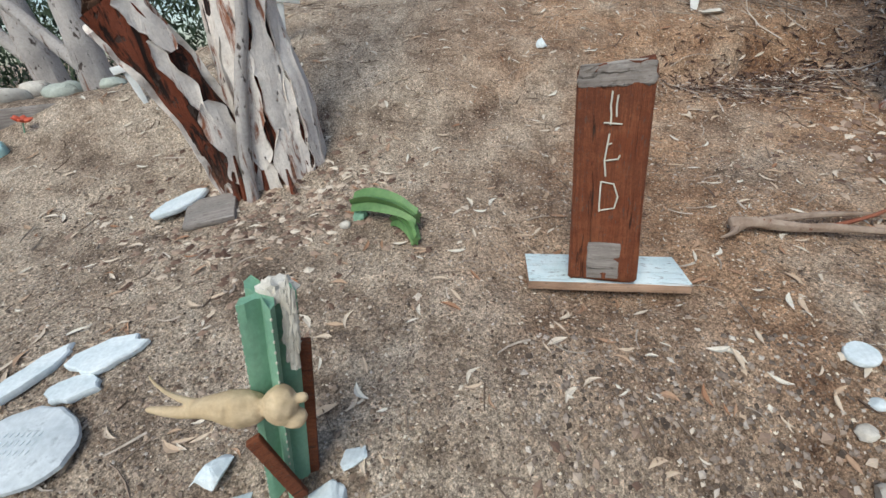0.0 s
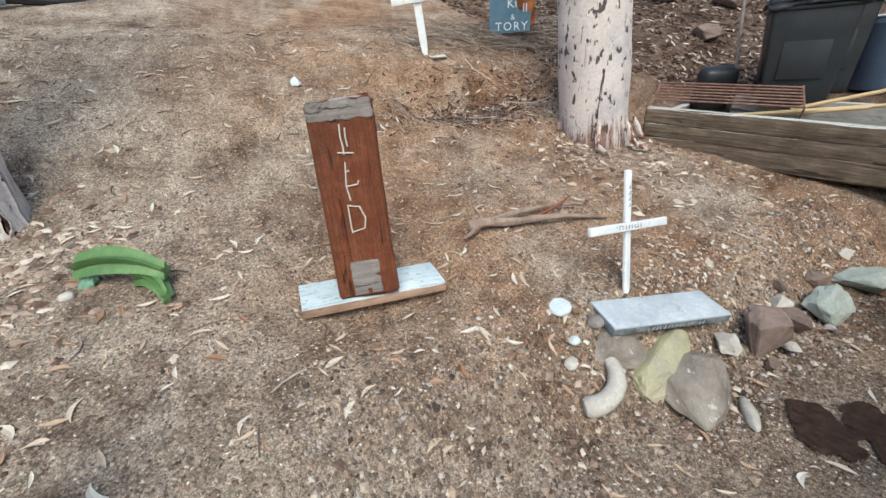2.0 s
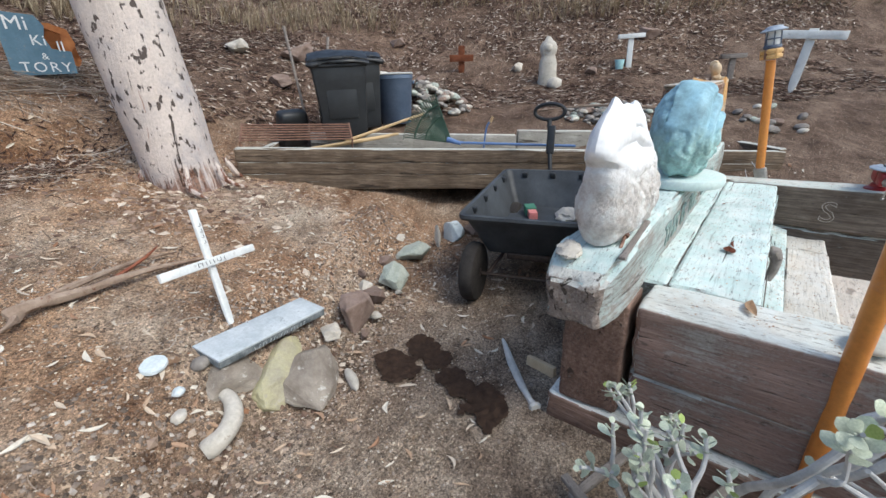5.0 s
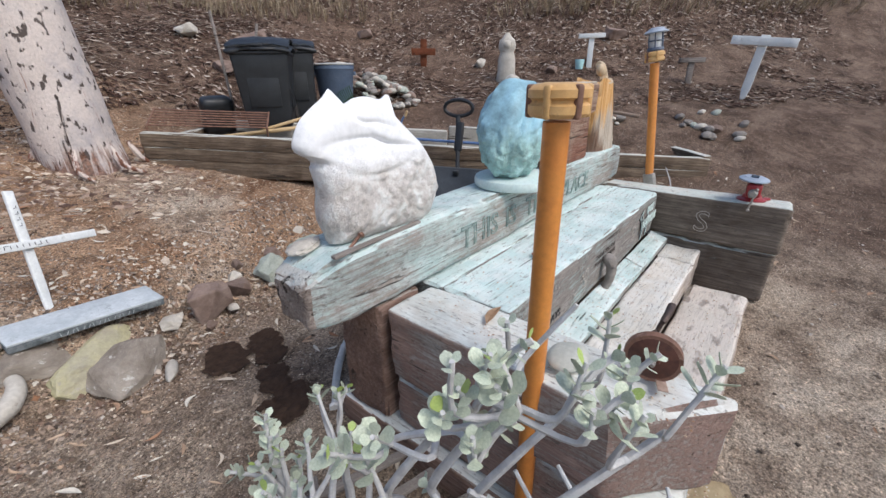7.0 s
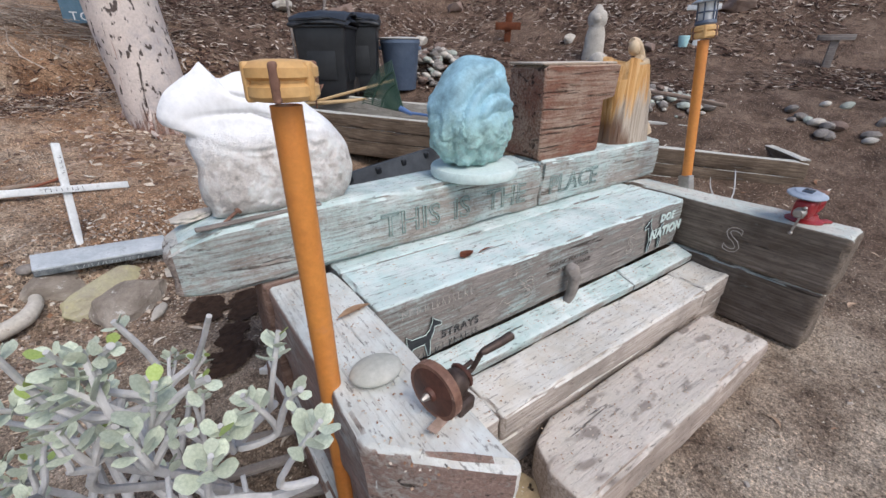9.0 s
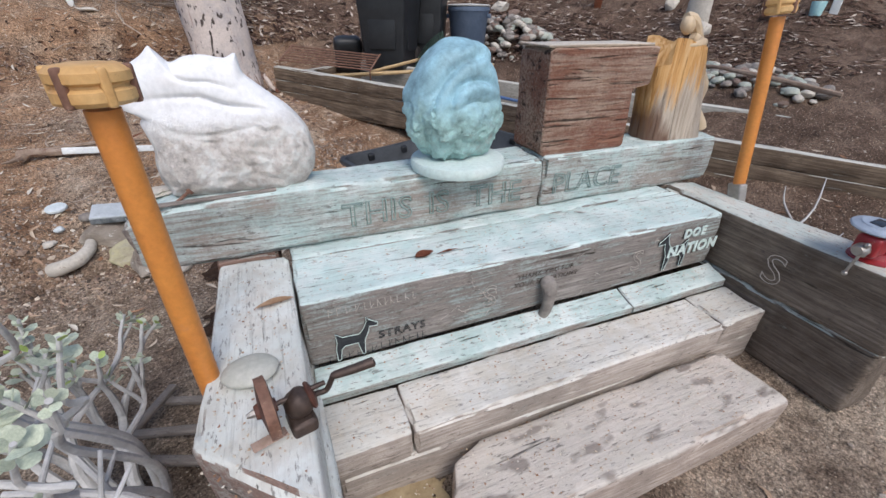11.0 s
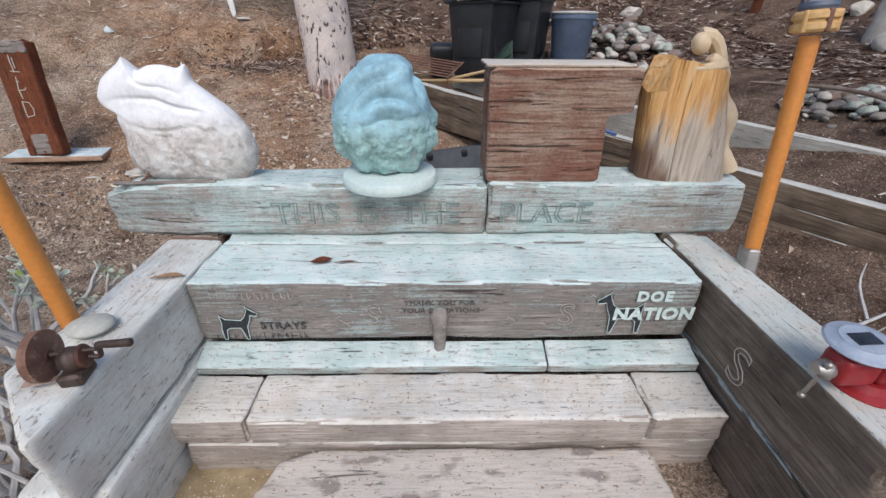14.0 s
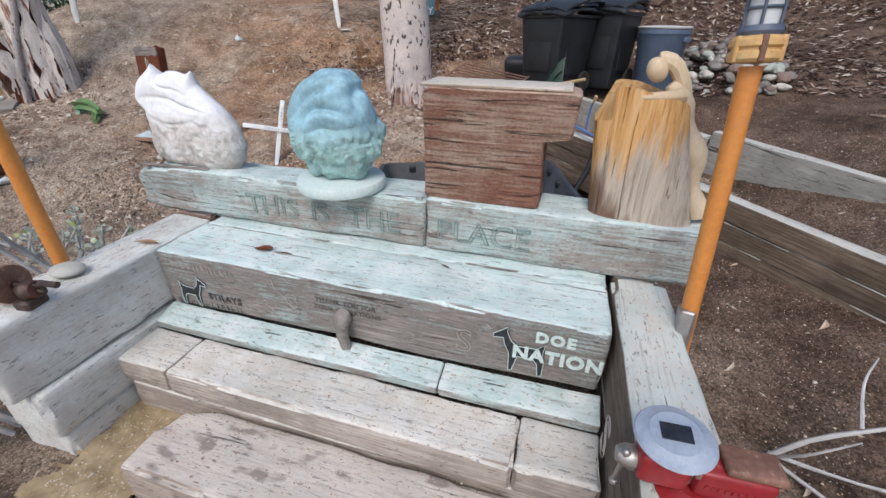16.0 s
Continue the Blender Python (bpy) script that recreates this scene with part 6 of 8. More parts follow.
def build_plank():
    def crown(q):
        k = max(0.0, (q.x - 0.37) / 0.05)
        return Vector((q.x + 0.045 * k * noise.noise(Vector((q.y * 30, q.z * 30, 1))), q.y, q.z))
    p = thing("red_plank_marker", PLANK_M, "weathered red-brown timber plank marker with pale lettering", "grave marker")
    body = rbox((0.84, 0.268, 0.10), 0.012, 0.04, 0.007, 8, 9, warp=crown)
    part("plank", body, REDW, p, "", Matrix(((0, 1, 0, 0), (0, 0, -1, 0.05), (1, 0, 0, 0.42), (0, 0, 0, 1))) @ Matrix.Translation((0, 0, 0)))
    part("bare_patch", rbox((0.125, 0.006, 0.16), 0.003, 0.02, 0.006, 30, 2), GREYWOOD, p, "bare grey wood patch", moved(0.0, -0.0525, 0.012))
    part("bare_top", rbox((0.25, 0.09, 0.012), 0.005, 0.03, 0.005, 25, 4), GREYWOOD, p, "bare grey splintered top", moved(0, 0.0, 0.838))
    part("bare_patch", rbox((0.262, 0.010, 0.075), 0.004, 0.016, 0.012, 25, 6, 1.0), GREYWOOD, p, "", moved(0, -0.0500, 0.766))
    lines = [[(-0.005, 0.75), (-0.012, 0.70), (-0.008, 0.63)], [(-0.035, 0.64), (0.03, 0.632)], [(0.012, 0.735), (0.012, 0.66)],
             [(-0.012, 0.60), (-0.018, 0.50), (-0.016, 0.44)], [(-0.016, 0.50), (0.03, 0.505), (0.035, 0.52)], [(-0.014, 0.56), (0.0, 0.565)],
             [(-0.026, 0.42), (-0.03, 0.33), (-0.025, 0.30)], [(-0.026, 0.42), (0.022, 0.41), (0.035, 0.36), (0.025, 0.315), (-0.025, 0.305)]]
    lines = [[(x + 0.003 * math.sin(40 * z + k), z) for x, z in (ln[:-1] + [((ln[-2][0] + ln[-1][0]) / 2, (ln[-2][1] + ln[-1][1]) / 2), ln[-1]])] for k, ln in enumerate(lines)]
    part("pale_lettering", strokes(lines, 0.0035), SPINE, p, "pale glued lettering", moved(0.0, -0.0545, 0))


build_plank()


# blue sign on the slope
def build_sign():
    s = thing("blue_sign", cross_pose((3.41, 4.36, 1.76), (3.44, 4.40, 2.3), (0.42, -0.21, 0.0)), "rusted blue metal sign with white hand lettering", "sign")
    bm = bmesh.new()
    shape = [(-0.24, 0.0), (0.23, 0.02), (0.24, 0.22), (0.10, 0.24), (0.07, 0.34), (0.10, 0.44), (0.05, 0.53), (-0.235, 0.55)]
    f, b = [bm.verts.new((x, -0.006, z)) for x, z in shape], [bm.verts.new((x, 0.006, z)) for x, z in shape]
    bm.faces.new(f)
    bm.faces.new(b[::-1])
    for i in range(len(shape)):
        j = (i + 1) % len(shape)
        bm.faces.new((f[i], b[i], b[j], f[j]))
    part("panel", bm, BLUESIGN, s, smooth=False)
    bm = bmesh.new()
    shape = [(0.06, 0.24), (0.10, 0.20), (0.26, 0.08), (0.30, 0.14), (0.24, 0.2), (0.29, 0.3), (0.26, 0.42), (0.14, 0.47), (0.08, 0.47), (0.05, 0.44), (0.20, 0.38), (0.18, 0.26)]
    f, b = [bm.verts.new((x, 0.008, z)) for x, z in shape], [bm.verts.new((x, 0.018, z)) for x, z in shape]
    bm.faces.new(f)
    bm.faces.new(b[::-1])
    for i in range(len(shape)):
        j = (i + 1) % len(shape)
        bm.faces.new((f[i], b[i], b[j], f[j]))
    bmesh.ops.triangulate(bm, faces=bm.faces)
    part("rusted_edge", bm, RUSTY_SIGN, s, "torn orange rusted edge", smooth=False)
    for text, size, x, z in (("Mi", 0.17, -0.10, 0.40), ("Ki", 0.13, 0.02, 0.27), ("ll", 0.13, 0.17, 0.22), ("&", 0.085, 0.03, 0.145), ("TORY", 0.125, 0.015, 0.035)):
        part("lettering", words(text, size, depth=0.002, gap=1.25 if text == "TORY" else 1.05), WHITE, s, "white hand-painted letters", moved(x, -0.009, z), smooth=False)


build_sign()


# ---- cactus post with its driftwood figure ----
def build_cactus():
    c = thing("cactus_post", cross_pose((-0.535, 0.785, 0.33), (-0.385, 0.755, 1.12), (1, 0.2, 0)) @ Matrix.Diagonal((0.62, 0.66, 1.0, 1)), "cut green column cactus standing in a ring of stones", "cactus")
    bm = bmesh.new()
    rings = []
    for i in range(26):
        t = i / 25
        ring = []
        for k in range(30):
            a = 2 * math.pi * k / 30
            rib = 0.5 + 0.5 * math.cos(5 * a)
            r = 0.036 + 0.068 * rib ** 1.25 + 0.004 * noise.noise(Vector((a, t * 4, 0)))
            z = t * 0.76 + (0.03 * noise.noise(Vector((a * 2, 5, 0))) if i == 25 else 0)
            ring.append(bm.verts.new((r * math.cos(a), r * math.sin(a), z)))
        rings.append(ring)
    for a, b in zip(rings, rings[1:]):
        for k in range(30):
            bm.faces.new((a[k], a[(k + 1) % 30], b[(k + 1) % 30], b[k]))
    bm.faces.new(rings[-1])
    bm.faces.new(rings[0][::-1])
    part("column", bm, CACTUS, c)
    for k in range(5):
        a = 2 * math.pi * k / 5
        sp = bmesh.new()
        for i in range(24):
            z = 0.02 + i * 0.031
            bmesh.ops.create_icosphere(sp, subdivisions=1, radius=0.005, matrix=Matrix.Translation((0.104 * math.cos(a), 0.104 * math.sin(a), z)))
        tagged(part("spine_row", sp, SPINE, c, "row of pale spine tufts"), kind="stuff")
    part("corky_top", shifted(lump((0.065, 0.06, 0.028), 4, 3, 0.6, 4.2, 0.0, 3), pose(0.03, 0.01, 0.757)), CORKY, c, "dry corky cut top")
    part("corky_scar", shifted(lump((0.026, 0.012, 0.12), 6, 4, 0.6, 4.6), pose(0.082, -0.045, 0.67)), CORKY, c, "pale corky scar")
    part("stake", rbox((0.05, 0.03, 0.66), 0.004, 0.1, 0.002, 12, 3), REDW, c, "red-brown wooden stake behind the cactus", moved(0.115, 0.01, -0.05))
    part("stake", rbox((0.06, 0.022, 0.34), 0.004, 0.1, 0.002, 12, 5), REDW, c, "", moved(0.075, -0.115, 0.10, 6, -27, 0))
    fig = shifted(lump((0.082, 0.052, 0.064), 14, 4, 0.12, 1.8), pose(-0.07, 0, 0))
    head = shifted(lump((0.054, 0.05, 0.07), 15, 4, 0.12, 2), pose(0.058, -0.004, 0.002, 0, 12, 0))
    muzzle = shifted(lump((0.036, 0.034, 0.034), 16, 3, 0.2, 2.5), pose(0.092, -0.01, -0.052))
    ear = shifted(lump((0.02, 0.016, 0.018), 17, 3, 0.2, 2.5), pose(0.128, 0, 0.022))
    hip = tube(curve_points([(-0.10, 0, 0.008), (-0.17, 0, 0.016), (-0.24, 0, 0.004), (-0.31, 0, 0.02), (-0.35, 0, 0.032)], 11), [0.056, 0.048, 0.04, 0.034, 0.028, 0.022, 0.02, 0.018, 0.016, 0.013, 0.011, 0.007], 12)
    whip = tube(curve_points([(-0.19, 0.01, 0.02), (-0.25, 0.015, 0.05), (-0.295, 0.02, 0.095), (-0.318, 0.03, 0.15)], 9), [0.022, 0.017, 0.013, 0.011, 0.009, 0.008, 0.007, 0.006, 0.005, 0.003], 8)
    ob = thing("driftwood_figure", pose(-0.451, 0.69, 0.802, 0, 0, 3) @ Matrix.Scale(0.76, 4), "smooth tan driftwood figure strapped across the cactus", "figure", bm=joined(fig, head, muzzle, ear, hip, whip), material=TANWOOD)
    fused(ob, 0.006, 3)


build_cactus()


def cut_cactus(m, length, r, label):
    bm = bmesh.new()
    pts = curve_points([(-length / 2, 0, 0.05), (-length * 0.2, 0.0, 0.072), (length * 0.2, -0.02, 0.06), (length / 2, -0.05, 0.02)], 16)
    rings = []
    for i, p in enumerate(pts):
        ring = []
        for k in range(20):
            a = 2 * math.pi * k / 20
            rr = r * (0.42 + 0.62 * (0.5 + 0.5 * math.cos(5 * a)) ** 1.3) * (0.75 + 0.35 * math.sin(math.pi * min(1, (i + 3) / 17)))
            ring.append(bm.verts.new(p + Vector((0, rr * math.cos(a), rr * math.sin(a)))))
        rings.append(ring)
    for a, b in zip(rings, rings[1:]):
        for k in range(20):
            bm.faces.new((a[k], a[(k + 1) % 20], b[(k + 1) % 20], b[k]))
    bm.faces.new(rings[0][::-1])
    bm.faces.new(rings[-1])
    return thing("cut_cactus_piece", m, label, "cactus", "cut cactus pieces", bm=bm, material=CACTUS_CUT)


cut_cactus(on_ground(-0.33, 1.99, 0.045, 0, 0, -22), 0.40, 0.058, "fresh green cut cactus limb lying on the slope")
cut_cactus(on_ground(-0.22, 1.90, -0.015, 0, 0, -48), 0.24, 0.042, "shorter green cut cactus limb lying on the slope")
thing("dark_cactus_end", on_ground(-0.49, 2.04, 0.02, 0, 30, 0), "dark withered cactus end", "cactus", bm=lump((0.035, 0.03, 0.05), 9, 3, 0.4, 2), material=CACTUS)


# ---- stones ----
def stone(name, x, y, size, mat, seed, label, group, rz=0, rx=0, ry=0, sink=0.25, cuts=3, amp=0.14):
    cuts, size = (cuts * 2, tuple(c * 1.2 for c in size)) if cuts > 3 else (cuts, size)
    return thing(name, on_ground(x, y, size[2] * (1 - 2 * sink), rx, ry, rz), label, "rock", group, bm=crag(size, seed) if cuts > 3 else lump(size, seed, 3, amp, 1.7, 0.0, cuts), material=mat, smooth=cuts <= 3)


def slab_stone(name, x, y, pts, thick, mat, label, group, tilt=(0, 0), dz=0.0):
    """Flat broken stone with an uneven outline."""
    bm = bmesh.new()
    n = len(pts)
    rows = []
    for z, s in ((0, 0.93), (thick * 0.3, 1.0), (thick * 0.8, 0.99), (thick, 0.93)):
        rows.append([bm.verts.new((px * s + 0.004 * noise.noise(Vector((px * 20, py * 20, z * 40))), py * s, z + 0.003 * noise.noise(Vector((px * 14, py * 14, 3))))) for px, py in pts])
    for a, b in zip(rows, rows[1:]):
        for k in range(n):
            bm.faces.new((a[k], a[(k + 1) % n], b[(k + 1) % n], b[k]))
    bm.faces.new(rows[0][::-1])
    bm.faces.new(rows[-1])
    return thing(name, on_ground(x, y, dz, tilt[0], tilt[1], 0), label, "stone", group, bm=bm, material=mat)


def blot(rx, ry, seed, n=14, amp=0.22):
    rnd = random.Random(seed)
    return [((rx * (1 + rnd.uniform(-amp, amp))) * math.cos(2 * math.pi * k / n), (ry * (1 + rnd.uniform(-amp, amp))) * math.sin(2 * math.pi * k / n)) for k in range(n)]


def turned(pts, deg):
    a = radians(deg)
    return [(x * math.cos(a) - y * math.sin(a), x * math.sin(a) + y * math.cos(a)) for x, y in pts]


# marker slab in front of the white cross
slab = thing("marker_slab", cross_pose((1.90, 0.955, 0.31), (1.90 + 0.085, 0.955 - 0.12, 0.31 + 1), (0.60, -0.13, -0.075)), "blue-grey marker slab with a mottled dark edge", "grave marker")
part("slab_top", rbox((0.66, 0.205, 0.012), 0.003, 0.06, 0.0015, 12, 4), SLATE, slab, "", moved(0, 0, 0.036))
part("slab_body", rbox((0.658, 0.203, 0.0365), 0.004, 0.04, 0.003, 18, 5), SLABEDGE, slab, "mottled dark edge")
part("pale_marks", strokes([[(-0.16 + 0.022 * i, 0.008), (-0.16 + 0.022 * i + (0.006 if i % 3 else -0.005), 0.026)] for i in range(15)], 0.0016), SLATE, slab, "worn pale marks on the edge", moved(0.02, -0.1035, 0))

stone("red_brown_rock", 2.40, 0.70, (0.15, 0.12, 0.12), REDSTONE, 51, "angular red-brown rock beside the slab", "path edge rocks", 20, cuts=6)
stone("red_brown_rock", 2.66, 0.71, (0.09, 0.07, 0.075), REDSTONE, 52, "small red-brown rock in the path edge", "path edge rocks", 70, cuts=5)
stone("grey_green_rock", 2.96, 0.69, (0.13, 0.10, 0.10), GREENSTONE, 53, "pale grey-green rock in the path edge", "path edge rocks", 10, cuts=6)
stone("grey_green_rock", 3.40, 0.70, (0.16, 0.10, 0.07), GREENSTONE, 54, "long grey-green rock in the path edge", "path edge rocks", -20, cuts=5)
stone("pale_boulder", 3.86, 0.46, (0.12, 0.10, 0.10), BLUEWHITE, 55, "pale blue-white rock at the end of the path edge", "path edge rocks", 30, cuts=4)
stone("pale_boulder", 3.70, 0.56, (0.035, 0.03, 0.12), PALESTONE, 56, "upright thin pale stone in the path edge", "path edge rocks", 30, cuts=4)
stone("red_brown_rock", 4.02, 0.28, (0.15, 0.10, 0.06), REDSTONE, 57, "low brown rock by the cart", "path edge rocks", -30, cuts=5)
stone("pale_chip", 2.19, 0.77, (0.08, 0.06, 0.05), PALESTONE, 58, "pale chipped stone under the slab", "path edge rocks", 40, cuts=6)
stone("pale_chip", 2.72, 0.80, (0.05, 0.05, 0.05), PALESTONE, 59, "small pale stone above the path edge", "path edge rocks", 0, cuts=5)
for i, (x, y, s) in enumerate(((2.55, 0.82, 0.05), (2.83, 0.86, 0.06), (2.5, 0.62, 0.04), (3.15, 0.82, 0.07), (3.55, 0.86, 0.05), (2.3, 0.60, 0.035), (2.85, 0.60, 0.03))):
    stone("path_edge_stone", x, y, (s, s * 0.8, s * 0.7), REDSTONE if i % 2 else PALESTONE, 70 + i, "small broken stone in the path edge", "path edge rocks", i * 40, cuts=5)
thing("yellow_rock", pose(1.80, 0.815, 0.155, 32, -6, 20), "yellow-stained grey rock under the slab", "rock", "rocks under the slab", bm=crag((0.27, 0.11, 0.09), 61, 26), material=YELLOWSTONE, smooth=False)
thing("pale_rock", pose(1.86, 0.68, 0.085, 26, -6, 24), "broad grey rock with pale lichen under the slab", "rock", "rocks under the slab", bm=crag((0.30, 0.15, 0.11), 62, 24), material=LAYERED, smooth=False)
thing("pale_rock", pose(1.66, 0.95, 0.23, 24, 0, 25), "half-buried grey rock under the slab", "rock", "rocks under the slab", bm=crag((0.24, 0.14, 0.10), 63, 22), material=LAYERED, smooth=False)
thing("bone_stone", on_ground(1.93, 0.49, 0.012, 0, 0, 45), "thin pale stone with a red edge", "rock", "rocks under the slab", bm=lump((0.10, 0.03, 0.03), 64, 3, 0.15, 1.6, 0.0, 3), material=PALESTONE)
crook = tube(curve_points([(-0.14, -0.02, 0.0), (-0.06, -0.045, 0.02), (0.03, -0.02, 0.035), (0.09, 0.05, 0.05), (0.10, 0.12, 0.06)], 16), [0.034, 0.045, 0.047, 0.045, 0.043, 0.042, 0.042, 0.042, 0.041, 0.04, 0.038, 0.036, 0.034, 0.032, 0.028, 0.022, 0.014], 14, 0.08, 12, 4)
thing("crooked_bone", pose(1.42, 0.815, 0.165, 10, 0, 0), "smooth pale crooked bone on the dug edge", "bone", bm=crook, material=PALESTONE)
slab_stone("oval_stone", 1.43, 1.14, turned(blot(0.062, 0.052, 3, 18, 0.04), 20), 0.02, BLUEWHITE, "smooth blue-white oval stone", "small stones", (12, 0), 0.005)
stone("grey_pebble", 1.555, 1.03, (0.045, 0.04, 0.03), GREYSTONE, 66, "round grey pebble beside the slab", "small stones", 10, cuts=0, amp=0.06)
stone("pale_pebble", 1.40, 1.0, (0.03, 0.025, 0.02), BLUEWHITE, 67, "small pale stone on the slope", "small stones", 10, cuts=2, amp=0.1)
stone("pale_pebble", 1.33, 0.94, (0.045, 0.03, 0.02), PALESTONE, 68, "broken pale shell-like stone", "small stones", 30, cuts=3, amp=0.2)
thing("fallen_leaf", on_ground(1.50, 1.09, 0.02, 0, 10, 60), "curled orange-tan leaf by the oval stone", "leaf", bm=curled_leaf(0.10, 0.045, 0.3), material=TANLEAF)

for x, y, rx, ry, rot, seed in ((-1.63, 1.15, 0.17, 0.055, 62, 1), (-1.37, 1.23, 0.13, 0.085, 25, 2), (-1.40, 1.09, 0.09, 0.06, 10, 4)):
    slab_stone("white_flagstone", x, y, turned(blot(rx, ry, seed, 17, 0.17), rot), 0.03, BLUEWHITE, "broken blue-white flagstone on the dirt", "flagstones", (8, 0), 0.005)
slab_stone("slate_marker", -1.42, 0.88, turned(blot(0.185, 0.14, 7, 26, 0.04), -10), 0.03, SLATE, "grey slate marker with worn pale writing", "flagstones", (14, 0), 0.012)
part("pale_writing", shifted(strokes([[(-0.08 + 0.02 * i, 0.03 * j), (-0.075 + 0.02 * i, 0.016 + 0.03 * j)] for j in (-1, 0, 1) for i in range(7)], 0.0016), Matrix.Rotation(radians(-90), 4, "X")), BLUEWHITE, bpy.data.objects["slate_marker"], "worn pale writing", moved(0, 0, 0.031))
slab_stone("white_flagstone", -1.57, 2.24, turned(blot(0.17, 0.09, 9, 13, 0.12), 50), 0.035, BLUEWHITE, "pale flagstone leaning at the tree foot", "flagstones", (10, -6), 0.02)
thing("grey_board", on_ground(-1.36, 2.16, 0.012, 16, -4, 16), "weathered grey square board at the tree foot", "board", bm=rbox((0.27, 0.25, 0.035), 0.004, 0.05, 0.003, 9, 4), material=GREYWOOD)
for i, (x, y, s) in enumerate(((-0.74, 0.79, 0.06), (-0.66, 0.70, 0.06), (-0.53, 0.65, 0.06), (-0.39, 0.73, 0.055), (-0.45, 0.67, 0.05), (-0.32, 0.82, 0.045))):
    stone("pale_ring_stone", x, y, (s, s * 0.8, s * 0.6), BLUEWHITE, 80 + i, "pale stone in the ring round the cactus", "cactus ring stones", i * 50, cuts=5)
stone("pale_chip", 0.80, 3.72, (0.045, 0.04, 0.035), BLUEWHITE, 91, "small pale stone up the slope", "small stones", 0, cuts=4)
stone("pale_chip", -0.56, 1.97, (0.03, 0.025, 0.025), PALESTONE, 92, "small tan stone by the cut cactus", "small stones", 0, cuts=3)
stone("pale_chip", 2.30, 4.02, (0.10, 0.07, 0.02), PALESTONE, 93, "flat pale stone at the foot of the cross", "small stones", 0, cuts=4)

# fallen branch on the slope
br = thing("fallen_branch", on_ground(1.75, 1.73, 0.03, 0, 4, -9), "broken dead branch with peeling bark on the slope", "branch")
part("main_stem", tube(curve_points([(-0.42, 0.03, 0.0), (-0.34, 0.02, 0.03), (-0.15, 0.02, 0.02), (0.15, 0.0, 0.03), (0.5, -0.03, 0.0)], 18), [0.03, 0.042, 0.04, 0.034, 0.03, 0.028, 0.027, 0.026, 0.025, 0.024, 0.023, 0.022, 0.02, 0.018, 0.016, 0.014, 0.012, 0.01, 0.008], 10, 0.3, 14, 3), STICK, br)
part("side_stem", tube(curve_points([(-0.3, 0.05, 0.03), (-0.05, 0.10, 0.05), (0.2, 0.13, 0.06), (0.4, 0.10, 0.05)], 10), [0.014, 0.018, 0.018, 0.016, 0.015, 0.014, 0.012, 0.01, 0.009, 0.007, 0.004], 7, 0.4, 14, 5), STICK, br, "strip of red-brown bark")
part("side_stem", tube(curve_points([(0.0, 0.02, 0.03), (0.2, 0.09, 0.07), (0.34, 0.17, 0.10)], 8), [0.012, 0.012, 0.011, 0.01, 0.009, 0.008, 0.006, 0.005, 0.003], 6, 0.4, 14, 7), BARKCHIP, br)
part("side_stem", tube(curve_points([(-0.40, 0.02, 0.01), (-0.44, -0.05, 0.0), (-0.50, -0.08, -0.01)], 8), [0.02, 0.02, 0.018, 0.015, 0.012, 0.01, 0.008, 0.006, 0.004], 6, 0.4, 14, 9), STICK, br)


# ---- wet patch, bone and wood bits on the path ----
def ground_sheet(name, pts_fn, nx, ny, mat, label, lift=0.013):
    """A thin skin that follows the ground inside an uneven outline."""
    bm = bmesh.new()
    x0, x1, y0, y1 = pts_fn("box")
    vs = {}
    for i in range(nx):
        for j in range(ny):
            x, y = x0 + (x1 - x0) * (i + 0.5) / nx, y0 + (y1 - y0) * (j + 0.5) / ny
            if pts_fn((x, y)):
                quad = []
                for a, b in ((0, 0), (1, 0), (1, 1), (0, 1)):
                    key = (i + a, j + b)
                    if key not in vs:
                        px, py = x0 + (x1 - x0) * key[0] / nx, y0 + (y1 - y0) * key[1] / ny
                        vs[key] = bm.verts.new((px, py, rough_hgt(px, py) + lift))
                    quad.append(vs[key])
                bm.faces.new(quad)
    return thing(name, Matrix(), label, "patch", kind="structure", bm=bm, material=mat)


def stain_shape(p):
    if p == "box":
        return (1.7, 2.7, -0.45, 0.65)
    x, y = p
    best = -1
    for cx, cy, r in ((2.12, 0.30, 0.19), (2.30, 0.22, 0.16), (2.22, 0.10, 0.13), (2.10, 0.0, 0.12), (2.02, -0.10, 0.11), (1.95, -0.20, 0.16), (1.90, -0.26, 0.13)):
        best = max(best, 1 - math.hypot(x - cx, y - cy) / r)
    return best + 0.42 * noise.noise(Vector((x * 9, y * 9, 4))) + 0.18 * noise.noise(Vector((x * 24, y * 24, 1))) > 0.30


ground_sheet("wet_patch", stain_shape, 170, 180, WET, "dark wet patch on the trodden dirt", 0.016)
BENCH_INV = BENCH.inverted()


def sawdust_shape(p):
    if p == "box":
        return (1.6, 2.6, -2.4, -1.4)
    q = BENCH_INV @ Vector((p[0], p[1], 0))
    d = 1 - max(abs(q.x - 0.17) / 0.18, abs(q.y + 0.50) / 0.30)
    return d + 0.4 * noise.noise(Vector((p[0] * 9, p[1] * 9, 2))) + 0.2 * noise.noise(Vector((p[0] * 40, p[1] * 40, 5))) > 0.0


